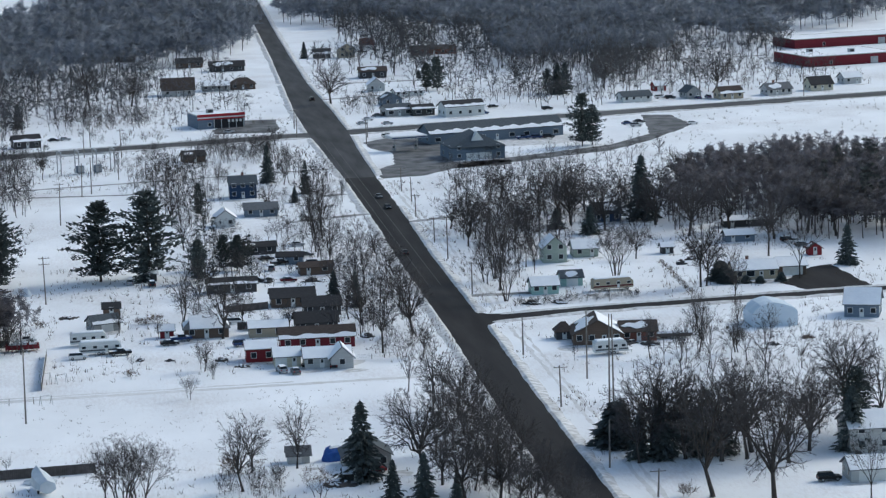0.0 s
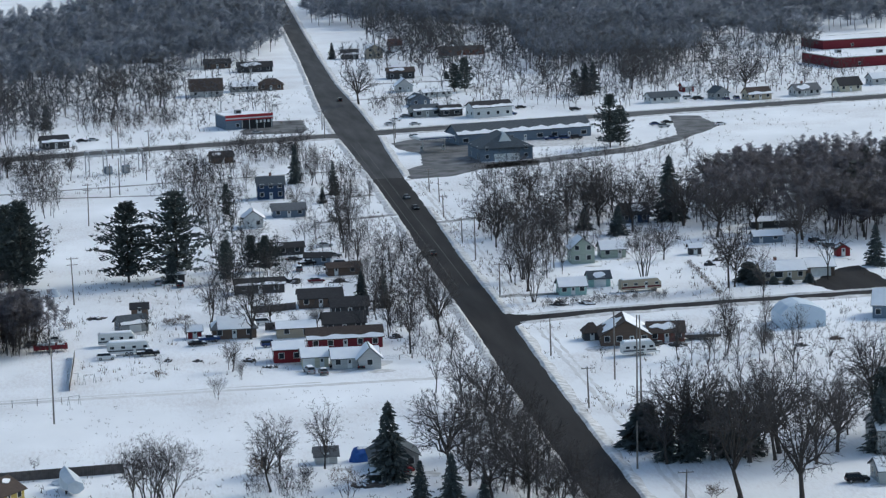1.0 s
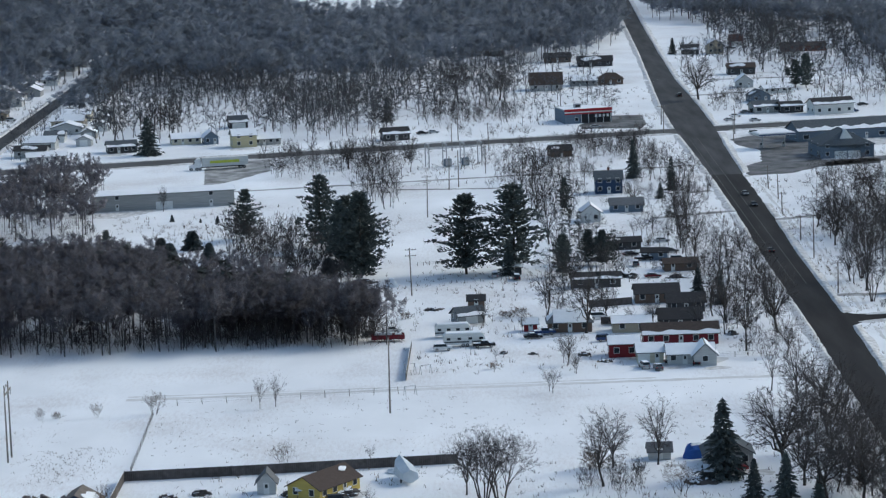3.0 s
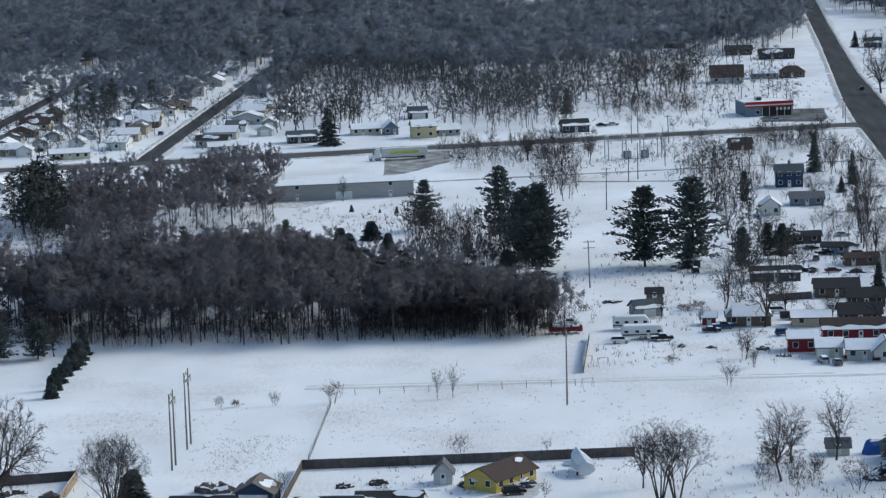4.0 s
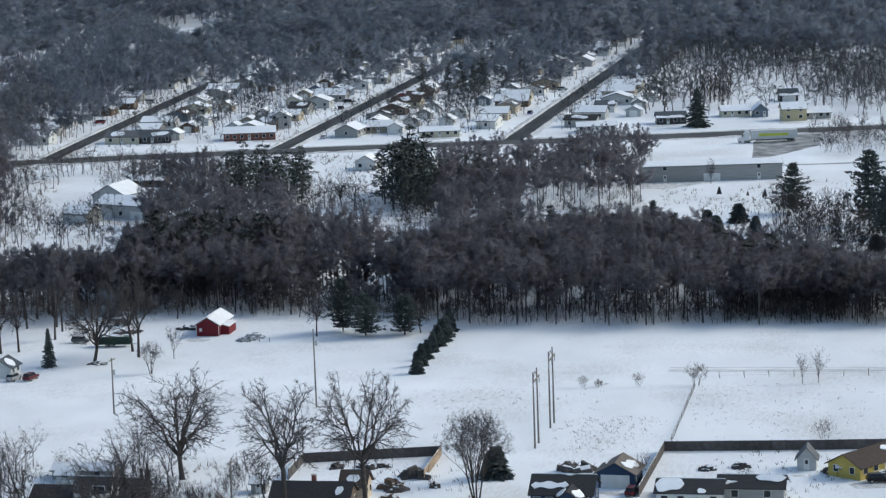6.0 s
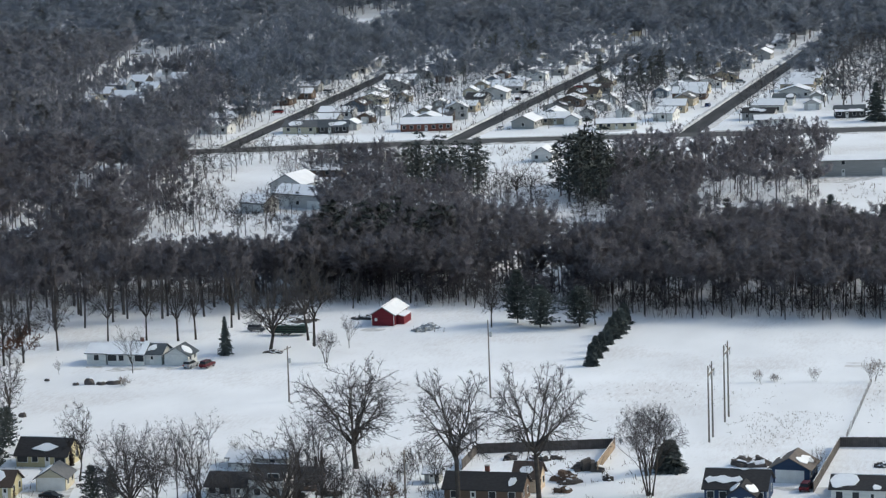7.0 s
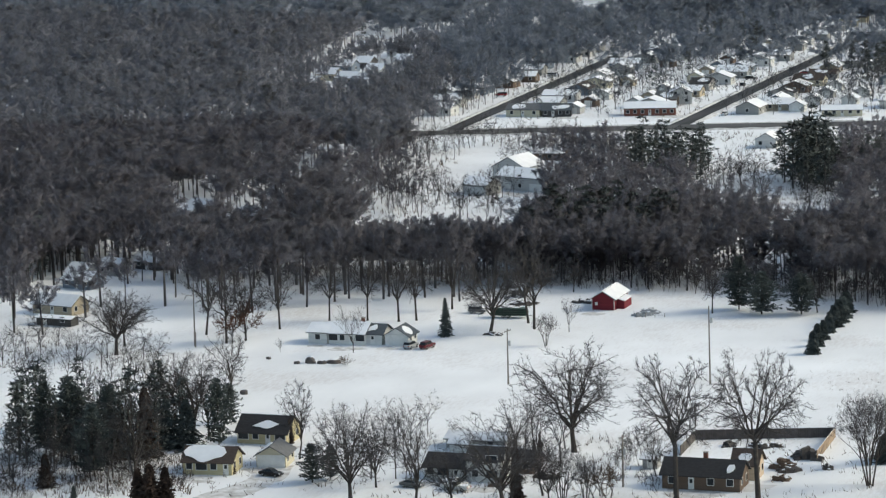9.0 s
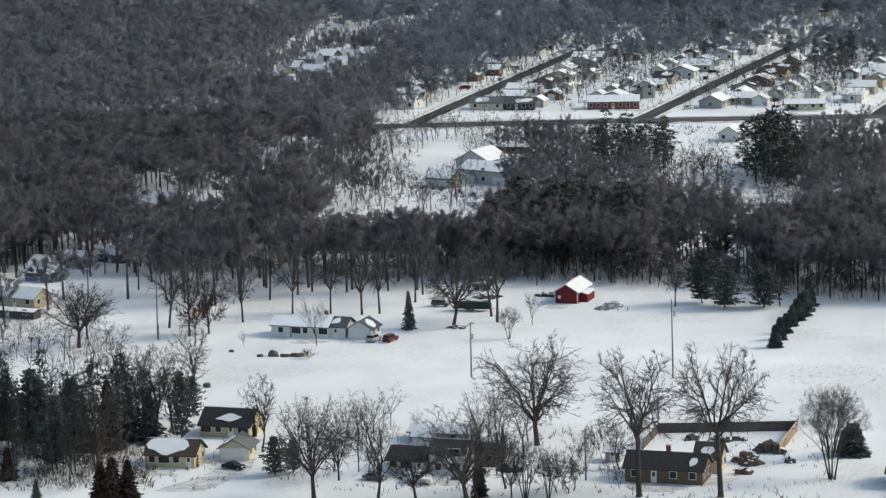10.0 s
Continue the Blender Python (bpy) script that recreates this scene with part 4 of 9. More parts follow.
def needle_tree(seed, h, width, pine=False):
    """Whorls of drooping branches with ragged flat sprays; pines are layered, open and uneven."""
    rng = np.random.default_rng(seed)
    segs = [[0, 0, -0.2, 0, 0, h * 0.5, h * 0.016, h * 0.010], [0, 0, h * 0.5, 0, 0, h * 0.99, h * 0.010, 0.02]]
    tp, td, wd = [], [], []
    z = h * (0.10 if pine else 0.05)
    while z < h * 0.985:
        f = z / h
        if pine:
            R = width / 2 * (1.0 - 0.85 * max(0, (f - 0.35) / 0.65) ** 1.5) * (0.6 + 0.4 * min(1, f / 0.3)) * rng.uniform(0.75, 1.1)
            nb = rng.integers(6, 9)
        else:
            R = width / 2 * (1 - f) ** 0.85 * rng.uniform(0.85, 1.1) + 0.12
            nb = rng.integers(8, 12)
        a0 = rng.uniform(0, 6.28)
        for b in range(nb):
            az = a0 + 6.2832 * b / nb + rng.uniform(-0.25, 0.25)
            r = R * (rng.uniform(0.45, 1.3) if pine else rng.uniform(0.6, 1.18))
            rise = rng.uniform(0.05, 0.28) * r if pine else -rng.uniform(0.12, 0.35) * r
            p0 = np.array([0, 0, z])
            tip = np.array([math.cos(az) * r, math.sin(az) * r, z + rise])
            segs.append([*p0, *tip, 0.05 if pine else 0.03, 0.012])
            dirn = unit(tip - p0)
            m = int(13 + 4.5 * r) if pine else int(6 + 3.6 * r)
            for i in range(m):
                q = p0 + (tip - p0) * (rng.uniform(0.12, 1.05) if pine else rng.uniform(0.08, 1.0))
                if pine:
                    q = q + rng.normal(0, 0.28, 3)
                sd = np.array([-math.sin(az), math.cos(az), 0]) * rng.choice([-1, 1])
                L = rng.uniform(0.6, 1.25) * (1.0 if pine else 0.18 * r + 0.5)
                tp.append(q)
                td.append(unit(dirn * 0.7 + sd * rng.uniform(0.1, 1.1) + np.array([0, 0, rng.uniform(-0.3, 0.75) if pine else rng.uniform(-0.5, 0.1)])) * L)
                wd.append(rng.uniform(0.4, 0.75) if pine else rng.uniform(0.35, 0.6))
        z += h * (rng.uniform(0.036, 0.075) if pine else rng.uniform(0.030, 0.042))
    for _ in range(12):
        tp.append(np.array([0, 0, h * rng.uniform(0.9, 0.98)]))
        td.append(unit(np.array([rng.normal(0, 0.3), rng.normal(0, 0.3), 1.0])) * h * 0.04)
        wd.append(0.2)
    return prisms(segs, 3), slivers(np.array(tp), np.array(td), np.array(wd), rng)


TREE_MESH = {}


def tree_template(style):
    if style in TREE_MESH:
        return TREE_MESH[style]
    k, s = style.rsplit("_", 1)
    s = int(s)
    if k == "oak":       # broad crown on a stout trunk
        a = crown_tree(100 + s, 20, 0.24, 9.2, 12, 0.5, 9, 7, 8, width=0.06)
    elif k == "maple":   # upright oval crown
        a = crown_tree(140 + s, 18, 0.2, 5.6, 11, 0.3, 7, 5, 6, 0.7, 0.8, 0.05)
    elif k == "stems":   # several stems from one foot
        a = bare_tree(180 + s, 16, 0.36, 0.34, 4, 4, 3, 11, 5, 0.4, 0.8, 0.05, 0.30, 3, 0.85, sway=0.12, round_to=0.42)
    elif k == "fork":    # two main stems, open crown
        a = crown_tree(220 + s, 22, 0.4, 7.2, 10, 0.40, 10, 6, 8, 0.35)
    elif k == "grove":   # old tree on a long trunk at a wood edge
        a = crown_tree(520 + s, 18, 0.32, 6.2, 9, 0.28, 8, 5, 6, 0.7, 0.9, 0.06)
    elif k == "thin":    # slender yard tree
        a = bare_tree(260 + s, 12, 0.3, 0.2, 6, 3, 4, 6, 1, 0.9, 0.9, 0.06, 0.14)
    elif k == "oakleaf":
        a = bare_tree(300 + s, 12, 0.4, 0.2, 7, 3, 4, 14, 1, 0.6, 0.9, 0.16, 0.2)
    elif k == "spruce":
        a = needle_tree(340 + s, 14, 8.8)
    elif k == "pine":
        a = needle_tree(380 + s, 21, 12.5, True)
    elif k == "cedar":
        a = needle_tree(440 + s, 9, 4.2)
    elif k == "juniper":
        a = needle_tree(420 + s, 5, 3.0)
    elif k == "shrub":
        a = bare_tree(460 + s, 2.4, 0.8, 0.12, 4, 2, 3, 9, 4, 0.4, 0.55, 0.05, 0.07)
    elif k == "snowshrub":
        a = bare_tree(500 + s, 4.4, 0.5, 0.16, 4, 3, 3, 9, 4, 0.5, 0.42, 0.03, 0.07, 3, 0.9, round_to=0.42)
    wood, leaf = a
    lm = {"oakleaf": OAK_LEAF, "spruce": NEEDLE, "pine": PINE_NEEDLE, "juniper": NEEDLE, "cedar": CEDAR, "shrub": STEM, "snowshrub": STEM}.get(k, TWIG)
    TREE_MESH[style] = (arrays_mesh("trunk", *wood, (OLD_BARK,)), arrays_mesh("crown", *leaf, (lm,)), float(max(leaf[0][:, 2].max(), 0.1)), float(np.abs(leaf[0][:, :2]).max()))
    return TREE_MESH[style]


KIND_WORDS = {"oak": ("tree", "bare broad-crowned deciduous tree standing in snow"), "maple": ("tree", "bare upright deciduous tree standing in snow"),
              "stems": ("tree", "bare many-stemmed deciduous tree standing in snow"), "fork": ("tree", "tall bare forked tree with a stout trunk"),
              "grove": ("tree", "tall old bare tree on a long trunk at the wood edge"), "thin": ("tree", "slender bare young tree in a snowy yard"), "oakleaf": ("tree", "young oak holding rust-brown dry leaves"),
              "spruce": ("tree", "dark green spruce with drooping branches"), "pine": ("tree", "tall dark pine with layered ragged branches"),
              "cedar": ("tree", "brown winter-burnt cedar in a snowy yard"),
              "juniper": ("tree", "small dark evergreen growing from the snow"), "shrub": ("bush", "leafless brown bush poking out of the snow"),
              "snowshrub": ("bush", "round bare twiggy bush in the snowy field")}


def tree(x, y, style="oak_0", h=18.0, turn=0.0, wide=1.0):
    trunk, crown, top, reach = tree_template(style)
    nm, label = KIND_WORDS[style.rsplit("_", 1)[0]]
    evergreen = style.split("_")[0] in ("spruce", "pine", "juniper", "cedar")
    name = "bush" if nm == "bush" else ("conifer" if evergreen else "bare_tree")
    t = thing(name, x, y, turn, label, "conifer" if evergreen else nm, {"bush": "bushes", "conifer": "conifers"}.get(name, "bare trees"))
    k = h / top
    t.scale = (k * wide, k * wide, k)
    part("trunk" if nm == "tree" else "stem", trunk, None, t)
    part("crown", crown, None, t)
    return t


def inside(x, y, poly):
    ok = False
    j = len(poly) - 1
    for i in range(len(poly)):
        (xi, yi), (xj, yj) = poly[i], poly[j]
        if (yi > y) != (yj > y) and x < (xj - xi) * (y - yi) / (yj - yi) + xi:
            ok = not ok
        j = i
    return ok


def wood_tree(seed, h=16.0, fork=0.36, reach=4.6, limbs=8, twigs=230, length=2.2, width=0.11, stout=0.17, mess=0.9):
    """A forest tree: a clear trunk, limbs that rise to an uneven crown, and fine twigs that fan outwards and up."""
    rng = np.random.default_rng(seed)
    mid, rz = h * (1 + fork) / 2, h * (1 - fork) / 2
    bend = rng.normal(0, 0.35, 2)
    top = np.array([bend[0], bend[1], h * 0.86])
    knee = np.array([bend[0] * 0.4, bend[1] * 0.4, h * fork])
    segs = [[0, 0, -0.2, *knee, stout * 1.2, stout * 0.85], [*knee, *top, stout * 0.8, stout * 0.15]]
    strips, tp, td = [], [], []
    ways = []
    for i in range(limbs):
        az = 6.2832 * (i + rng.uniform(-0.35, 0.35)) / limbs
        sn = rng.uniform(-0.45, 0.9)
        cs = math.sqrt(1 - sn * sn)
        k = rng.uniform(0.6, 0.95)
        tip = np.array([math.cos(az) * cs * reach * k + bend[0] * 0.5, math.sin(az) * cs * reach * k + bend[1] * 0.5, mid + sn * rz * k])
        f = rng.uniform(0.0, 0.55) * max(0.05, (tip[2] - h * fork) / (h * 0.86 - h * fork))
        foot = knee + (top - knee) * f
        bow = (foot + tip) / 2 + np.array([math.cos(az), math.sin(az), 0]) * reach * 0.12 + rng.normal(0, 0.15, 3)
        strips += [[*foot, *bow, stout * 1.1, stout * 0.75], [*bow, *tip, stout * 0.75, stout * 0.25]]
        ways.append((foot, bow, tip))
    ways.append((knee, (knee + top) / 2, top))
    for i in range(twigs):
        foot, bow, tip = ways[rng.integers(len(ways))]
        f = 1 - rng.uniform(0, 0.8) ** 1.3
        base = foot + (bow - foot) * (f / 0.5) if f < 0.5 else bow + (tip - bow) * ((f - 0.5) / 0.5)
        out = unit(base - np.array([bend[0] * 0.5, bend[1] * 0.5, mid - rz * 0.5]))
        tp.append(base)
        td.append(unit(out * 0.7 + np.array([0, 0, 0.2]) + rng.normal(0, mess, 3)) * length * rng.uniform(0.5, 1.25))
    wood = prisms(segs, 3)
    leaf = slivers(np.array(tp), np.array(td), width * rng.uniform(0.7, 1.3, len(tp)), rng)
    v, f = ribbons(np.array(strips), rng)
    return wood, (np.concatenate([leaf[0], v]), np.concatenate([leaf[1], f + len(leaf[0])]))


def wood_pine(seed, h=16.0, reach=3.7, sprays=330):
    """A forest pine: flattened uneven masses of needles set about the stem."""
    rng = np.random.default_rng(seed)
    tp, td, wd = [], [], []
    masses = []
    for i in range(11):
        f = 0.14 + 0.82 * i / 10
        r = reach * (1.05 - 0.8 * f ** 1.6)
        az = 2.4 * i + rng.uniform(-0.5, 0.5)
        off = r * rng.uniform(0.25, 0.65)
        masses.append((np.array([math.cos(az) * off, math.sin(az) * off, h * f]), r * rng.uniform(0.6, 0.9)))
    for i in range(sprays):
        c, r = masses[rng.integers(len(masses))]
        d = unit(rng.normal(0, 1, 3))
        p = c + d * np.array([r, r, r * 0.45]) * rng.uniform(0.35, 0.9)
        tp.append(p)
        td.append(unit(d * np.array([1, 1, 0.4]) + rng.normal(0, 0.5, 3) + np.array([0, 0, 0.25])) * rng.uniform(0.7, 1.5))
        wd.append(rng.uniform(0.28, 0.52))
    return prisms([[0, 0, -0.2, 0, 0, h * 0.95, 0.22, 0.04]], 3), slivers(np.array(tp), np.array(td), np.array(wd), rng)


def crown_normals(v, h, low=0.55):
    """Normals of a whole crown, so that it takes light as one rounded mass of fine twigs."""
    n = (v - (0, 0, h * low)) / (h * 0.3, h * 0.3, h * 0.45) + (0, 0, 0.7)
    return n / (np.linalg.norm(n, axis=1, keepdims=True) + 1e-6)


def stem_normals(v):
    n = v * (1, 1, 0) + (0, -0.01, 0)
    return n / (np.linalg.norm(n, axis=1, keepdims=True) + 1e-6)


FOREST_KIT = {}


def forest_kit(lod):
    if lod not in FOREST_KIT:
        kit = []
        for s in range(6):
            if lod == "near":
                w, l = wood_tree(600 + s, 16, 0.24 + 0.025 * s, 5.2, 8, 170, 1.62, 1.3, 0.14)
            elif lod == "open":
                w, l = crown_tree(560 + s, 16, 0.16 + 0.03 * s, 4.8, 6, 0.17, 3, 2, 4, 0.6, 1.5, 0.14, 3, 2)
            elif lod == "openfar":
                w, l = crown_tree(540 + s, 16, 0.16 + 0.03 * s, 5.0, 5, 0.17, 2, 2, 4, 0.6, 2.0, 0.24, 3, 2)
            elif lod == "grove":
                w, l = wood_tree(580 + s, 16, 0.34 + 0.03 * s, 6.4, 10, 260, 1.7, 1.2, 0.28)
            elif lod == "fine":
                w, l = crown_tree(620 + s, 16, 0.2 + 0.02 * s, 5.4, 7, 0.2, 4, 3, 3, 0.5, 1.1, 0.095, 3, 2)
            elif lod == "far":
                w, l = wood_tree(640 + s, 16, 0.22 + 0.02 * s, 5.2, 8, 125, 2.0, 1.6, 0.14)
            elif lod == "distant":
                w, l = wood_tree(660 + s, 16, 0.2, 5.4, 6, 85, 2.5, 2.2, 0.14)
            elif lod == "brush":
                w, l = bare_tree(680 + s, 5, 0.6, 0.1, 3, 2, 3, 6, 3, 0.5, 0.9, 0.07, 0.06, 3, 0.7, True, 0.2, 0.42)
            elif lod == "pines":
                w, l = wood_pine(720 + s)
            h = 5 if lod == "brush" else 16
            kit.append((w[0], w[1], stem_normals(w[0]), l[0], l[1], crown_normals(l[0], h)))
        FOREST_KIT[lod] = kit
    return FOREST_KIT[lod]


def forest(poly, spacing, h0, h1, lod="near", seed=1, label="dense bare winter wood standing in snow", wide=1.0, leafmat=None, name="woodland"):
    """Many trees as one object, strewn on a jittered lattice inside the outline and off the roads and houses."""
    rng = np.random.default_rng(seed)
    kit = forest_kit(lod)
    xs, ys = [p[0] for p in poly], [p[1] for p in poly]
    WV, WT, WN, LV, LT, LN = [], [], [], [], [], []
    nw = nl = 0
    y = min(ys)
    while y < max(ys):
        x = min(xs)
        while x < max(xs):
            px, py = x + rng.uniform(-0.5, 0.5) * spacing, y + rng.uniform(-0.5, 0.5) * spacing
            x += spacing
            if not inside(px, py, poly) or not is_clear(px, py, 1.5):
                continue
            wv, wt, wn, lv, lt, ln = kit[rng.integers(len(kit))]
            k = rng.uniform(h0, h1) / max(lv[:, 2].max(), 1)
            kw = k * wide * rng.uniform(0.85, 1.2)
            a = rng.uniform(0, 6.283)
            turn = np.array([[math.cos(a), -math.sin(a), 0], [math.sin(a), math.cos(a), 0], [0, 0, 1]]).T
            size = np.array([kw, kw, k])
            WV.append((wv * size) @ turn + (px, py, 0))
            WN.append(wn @ turn)
            WT.append(wt + nw)
            nw += len(wv)
            LV.append((lv * size) @ turn + (px, py, 0))
            LN.append(ln @ turn)
            LT.append(lt + nl)
            nl += len(lv)
        y += spacing
    if not WV:
        return
    V = np.concatenate(WV + LV)
    T = np.concatenate(WT + [t + nw for t in LT])
    slots = np.concatenate([np.zeros(sum(map(len, WT)), dtype=np.int32), np.ones(sum(map(len, LT)), dtype=np.int32)])
    # far crowns take the twig colours that have haze mixed in
    lm = leafmat or (HAZE_TWIG if lod in ("far", "distant") else NEEDLE if lod == "pines" else TWIG if lod in ("brush", "fine", "open") else THIN_HAZE if lod == "openfar" else WOOD_TWIG)
    me = arrays_mesh(name, V, T, (BARK, lm), slots)
    me.attributes.new("custom_normal", "FLOAT_VECTOR", "POINT").data.foreach_set("vector", np.concatenate(WN + LN).astype(np.float32).ravel())
    tagged(new(name, me), label, "woodland" if lod != "brush" else "brush", kind="stuff")


def weeds(poly, spacing, h0, h1, seed, label, material=None, stalks=5):
    """Dry weeds and saplings poking out of the snow in loose drifts, as one object."""
    rng = np.random.default_rng(seed)
    xs, ys = [p[0] for p in poly], [p[1] for p in poly]
    feet, size = [], []
    for y in np.arange(min(ys), max(ys), spacing):
        for x in np.arange(min(xs), max(xs), spacing):
            px, py = x + rng.uniform(-0.6, 0.6) * spacing, y + rng.uniform(-0.6, 0.6) * spacing
            drift = noise.noise(Vector((px * 0.06, py * 0.03, seed))) + 0.5 * noise.noise(Vector((px * 0.3, py * 0.15, seed)))
            if drift < -0.05 or not inside(px, py, poly) or not is_clear(px, py, -1.5):
                continue
            for _ in range(rng.integers(2, stalks + 1)):
                feet.append((px + rng.normal(0, 0.35), py + rng.normal(0, 0.35), -0.03))
                size.append(rng.uniform(h0, h1) * (0.6 + min(0.6, drift + 0.2)))
    if not feet:
        return
    feet, size = np.array(feet), np.array(size)
    way = rng.normal(0, 0.35, (len(feet), 3)) + (0, 0, 1)
    v, f = slivers(feet, way / np.linalg.norm(way, axis=1, keepdims=True) * size[:, None], 0.08 + 0.07 * size * rng.uniform(0.6, 1.2, len(size)), rng)
    tagged(new("weeds", arrays_mesh("weeds", v, f, (material or STEM,))), label, "weeds", kind="stuff")


# ---- the setting ----
ground()
avenue("main_road", [(81.5, 300, 9.2), (82.4, 560, 9.2), (83.5, 640, 9.3), (83.8, 750, 9.4), (84.9, 806, 9.6), (85.6, 910, 10.4)], ASPHALT, "long straight dark asphalt road, wet and cleared of snow", z=0.08, seed=3)
avenue("main_road", [(85.6, 910, 10.4), (86.0, 985, 12.5), (86.6, 1040, 15.0), (87.2, 1112, 14.8), (88.6, 1225, 10.8)], MID_ASPHALT, "asphalt road greyed by salt and widened at the crossing", z=0.08, seed=33)
avenue("main_road", [(88.6, 1225, 10.8), (92.0, 1365, 9.2), (96.0, 1540, 9.0), (102.0, 1768, 9.0), (110.0, 2100, 9.0)], MID_ASPHALT, "long straight asphalt road running into the woods", z=0.08, seed=4)
avenue("highway", [(-700, 806, 15), (-304, 936, 15), (-229, 957, 15), (-140, 977, 15), (-63, 998, 15), (60, 1029.5, 15), (200, 1065, 15), (480, 1129, 15)], WORN_ASPHALT, "salt-greyed asphalt highway crossing the town", z=0.06, seed=5)
STREETS = [(-324.5, 937, -337, 1195), (-248.5, 957, -247, 1310), (-170, 975, -165, 1540)]
for k, (x0, y0, x1, y1) in enumerate(STREETS):
    avenue("side_street", [(x0, y0, 6.8), (x1, y1, 6.6)], MID_ASPHALT, "narrow cleared residential street between snowy yards", z=0.05, seed=6 + k)
avenue("side_street", [(86, 649.2, 7.5), (96, 651.8, 6.6), (115, 655.8, 6.2), (136, 658.3, 6.2), (200, 664.5, 6.2), (262, 669.5, 6.2)], ASPHALT, "narrow cleared residential street between snowy yards", z=0.05, seed=11)
paved("junction_apron", [(87.4, 638), (87.4, 662), (90.5, 656.5), (98, 655), (98, 649), (90.5, 645)], ASPHALT, "flared asphalt mouth of the side street", z=0.045)
road("farm_track", -97.6, 900.3, 79.4, 936.3, 2.5, SLUSH, "rutted slushy track across the snow", z=0.03, bank=False, seed=21, clear=True)
road("farm_track", -19.6, 897.8, 19.0, 893.8, 2.0, SLUSH, "rutted slushy track across the snow", z=0.03, bank=False, seed=22, clear=False)
road("driveway", 64.8, 868.9, 77.3, 873.7, 3.4, SLUSH, "partly cleared driveway through the snow", z=0.03, bank=False, seed=564, clear=False, steps=14)
road("driveway", 55.9, 819.4, 79.8, 829.0, 3.4, SLUSH, "partly cleared driveway through the snow", z=0.03, bank=False, seed=555, clear=False, steps=14)
road("driveway", 104.8, 1220.4, 143.8, 1221.3, 3.4, SLUSH, "partly cleared driveway through the snow", z=0.03, bank=False, seed=604, clear=False, steps=14)
road("driveway", 89.8, 1154.5, 118.4, 1165.5, 3.4, SLUSH, "partly cleared driveway through the snow", z=0.03, bank=False, seed=589, clear=False, steps=14)
road("driveway", 89.8, 682.4, 105.0, 682.0, 3.4, SLUSH, "partly cleared driveway through the snow", z=0.03, bank=False, seed=589, clear=False, steps=14)
road("driveway", 89.1, 808.5, 103.0, 815.4, 3.4, SLUSH, "partly cleared driveway through the snow", z=0.03, bank=False, seed=589, clear=False, steps=14)
road("driveway", 250.7, 1263.6, 303.5, 1268.4, 3.4, SLUSH, "partly cleared driveway through the snow", z=0.03, bank=False, seed=750, clear=False, steps=14)
paved("lane_line", [(81.90, 700), (82.04, 700), (82.04, 1010), (81.90, 1010)], PAINT_LINE, "worn pale lane line on the main road", z=0.084, rag=0)
paved("lane_line", [(84.90, 700), (85.04, 700), (85.04, 1010), (84.90, 1010)], PAINT_LINE, "worn pale lane line on the main road", z=0.084, rag=0)
road("snow_track", 93.6, 470, 93.2, 640, 0.9, TRODDEN, "trodden track through the snow", z=0.02, bank=False, seed=293, clear=False, steps=60)
road("snow_track", 95.4, 470, 95, 640, 0.7, TRODDEN, "trodden track through the snow", z=0.02, bank=False, seed=295, clear=False, steps=60)
road("snow_track", 93.2, 662, 93.4, 900, 0.9, TRODDEN, "trodden track through the snow", z=0.02, bank=False, seed=293, clear=False, steps=60)
road("snow_track", 95, 662, 95.2, 900, 0.7, TRODDEN, "trodden track through the snow", z=0.02, bank=False, seed=295, clear=False, steps=60)
road("snow_track", -70, 583, 76, 588, 2.2, TRODDEN, "trodden track through the snow", z=0.02, bank=False, seed=130, clear=False, steps=60)
road("snow_track", -70, 586, 40, 589.5, 0.8, TRODDEN, "trodden track through the snow", z=0.02, bank=False, seed=130, clear=False, steps=60)
paved("petrol_station_lot", [(96.0, 1004.7), (105.7, 1015.1), (121.0, 1032.8), (127.1, 999.8), (119.7, 940.0), (139.0, 939.1), (137.3, 927.4), (117.4, 922.6), (106.1, 909.0), (92.1, 905.4), (92.3, 927.2), (100.2, 941.0), (102.4, 971.9), (96.6, 987.3)], WET_LOT, "wet asphalt forecourt of a petrol station", clear=16)
paved("store_lot", [(45.6, 1064.2), (57.7, 1092.7), (70.6, 1091.6), (70.6, 1062.0), (67.6, 1048.1), (46.0, 1050.9)], WET_LOT, "cleared asphalt lot beside a store", clear=14)
paved("loop_drive", [(205.4, 1053.4), (215.4, 1049.4), (216.7, 1015.8), (208.3, 1000.6), (192.9, 974.6), (174.7, 951.4), (118.8, 922.1), (120.3, 933.6), (177.5, 966.9), (196.8, 994.2)], WET_LOT, "wet curved drive and turning place", clear=10)
paved("asphalt_drive", [(178.9, 698.6), (184.7, 701.4), (185.6, 678.9), (186.5, 666.0), (171.6, 662.2), (165.8, 678.1)], ASPHALT, "cleared dark asphalt drive of a house")
paved("slushy_drive", [(-197.7, 460.0), (-192.2, 463.8), (-190.0, 453.1), (-192.3, 439.6), (-200.5, 437.9), (-196.6, 450.9)], DIRTY_SNOW, "trodden slushy drive of a yard")
paved("gravel_lot", [(-85.4, 967.3), (-82.1, 987.1), (-64.7, 990.6), (-62.5, 956.0), (-75.6, 928.8), (-82.5, 922.8)], SLUSH, "slushy gravel lot beside the highway", clear=10)
snow_banks()

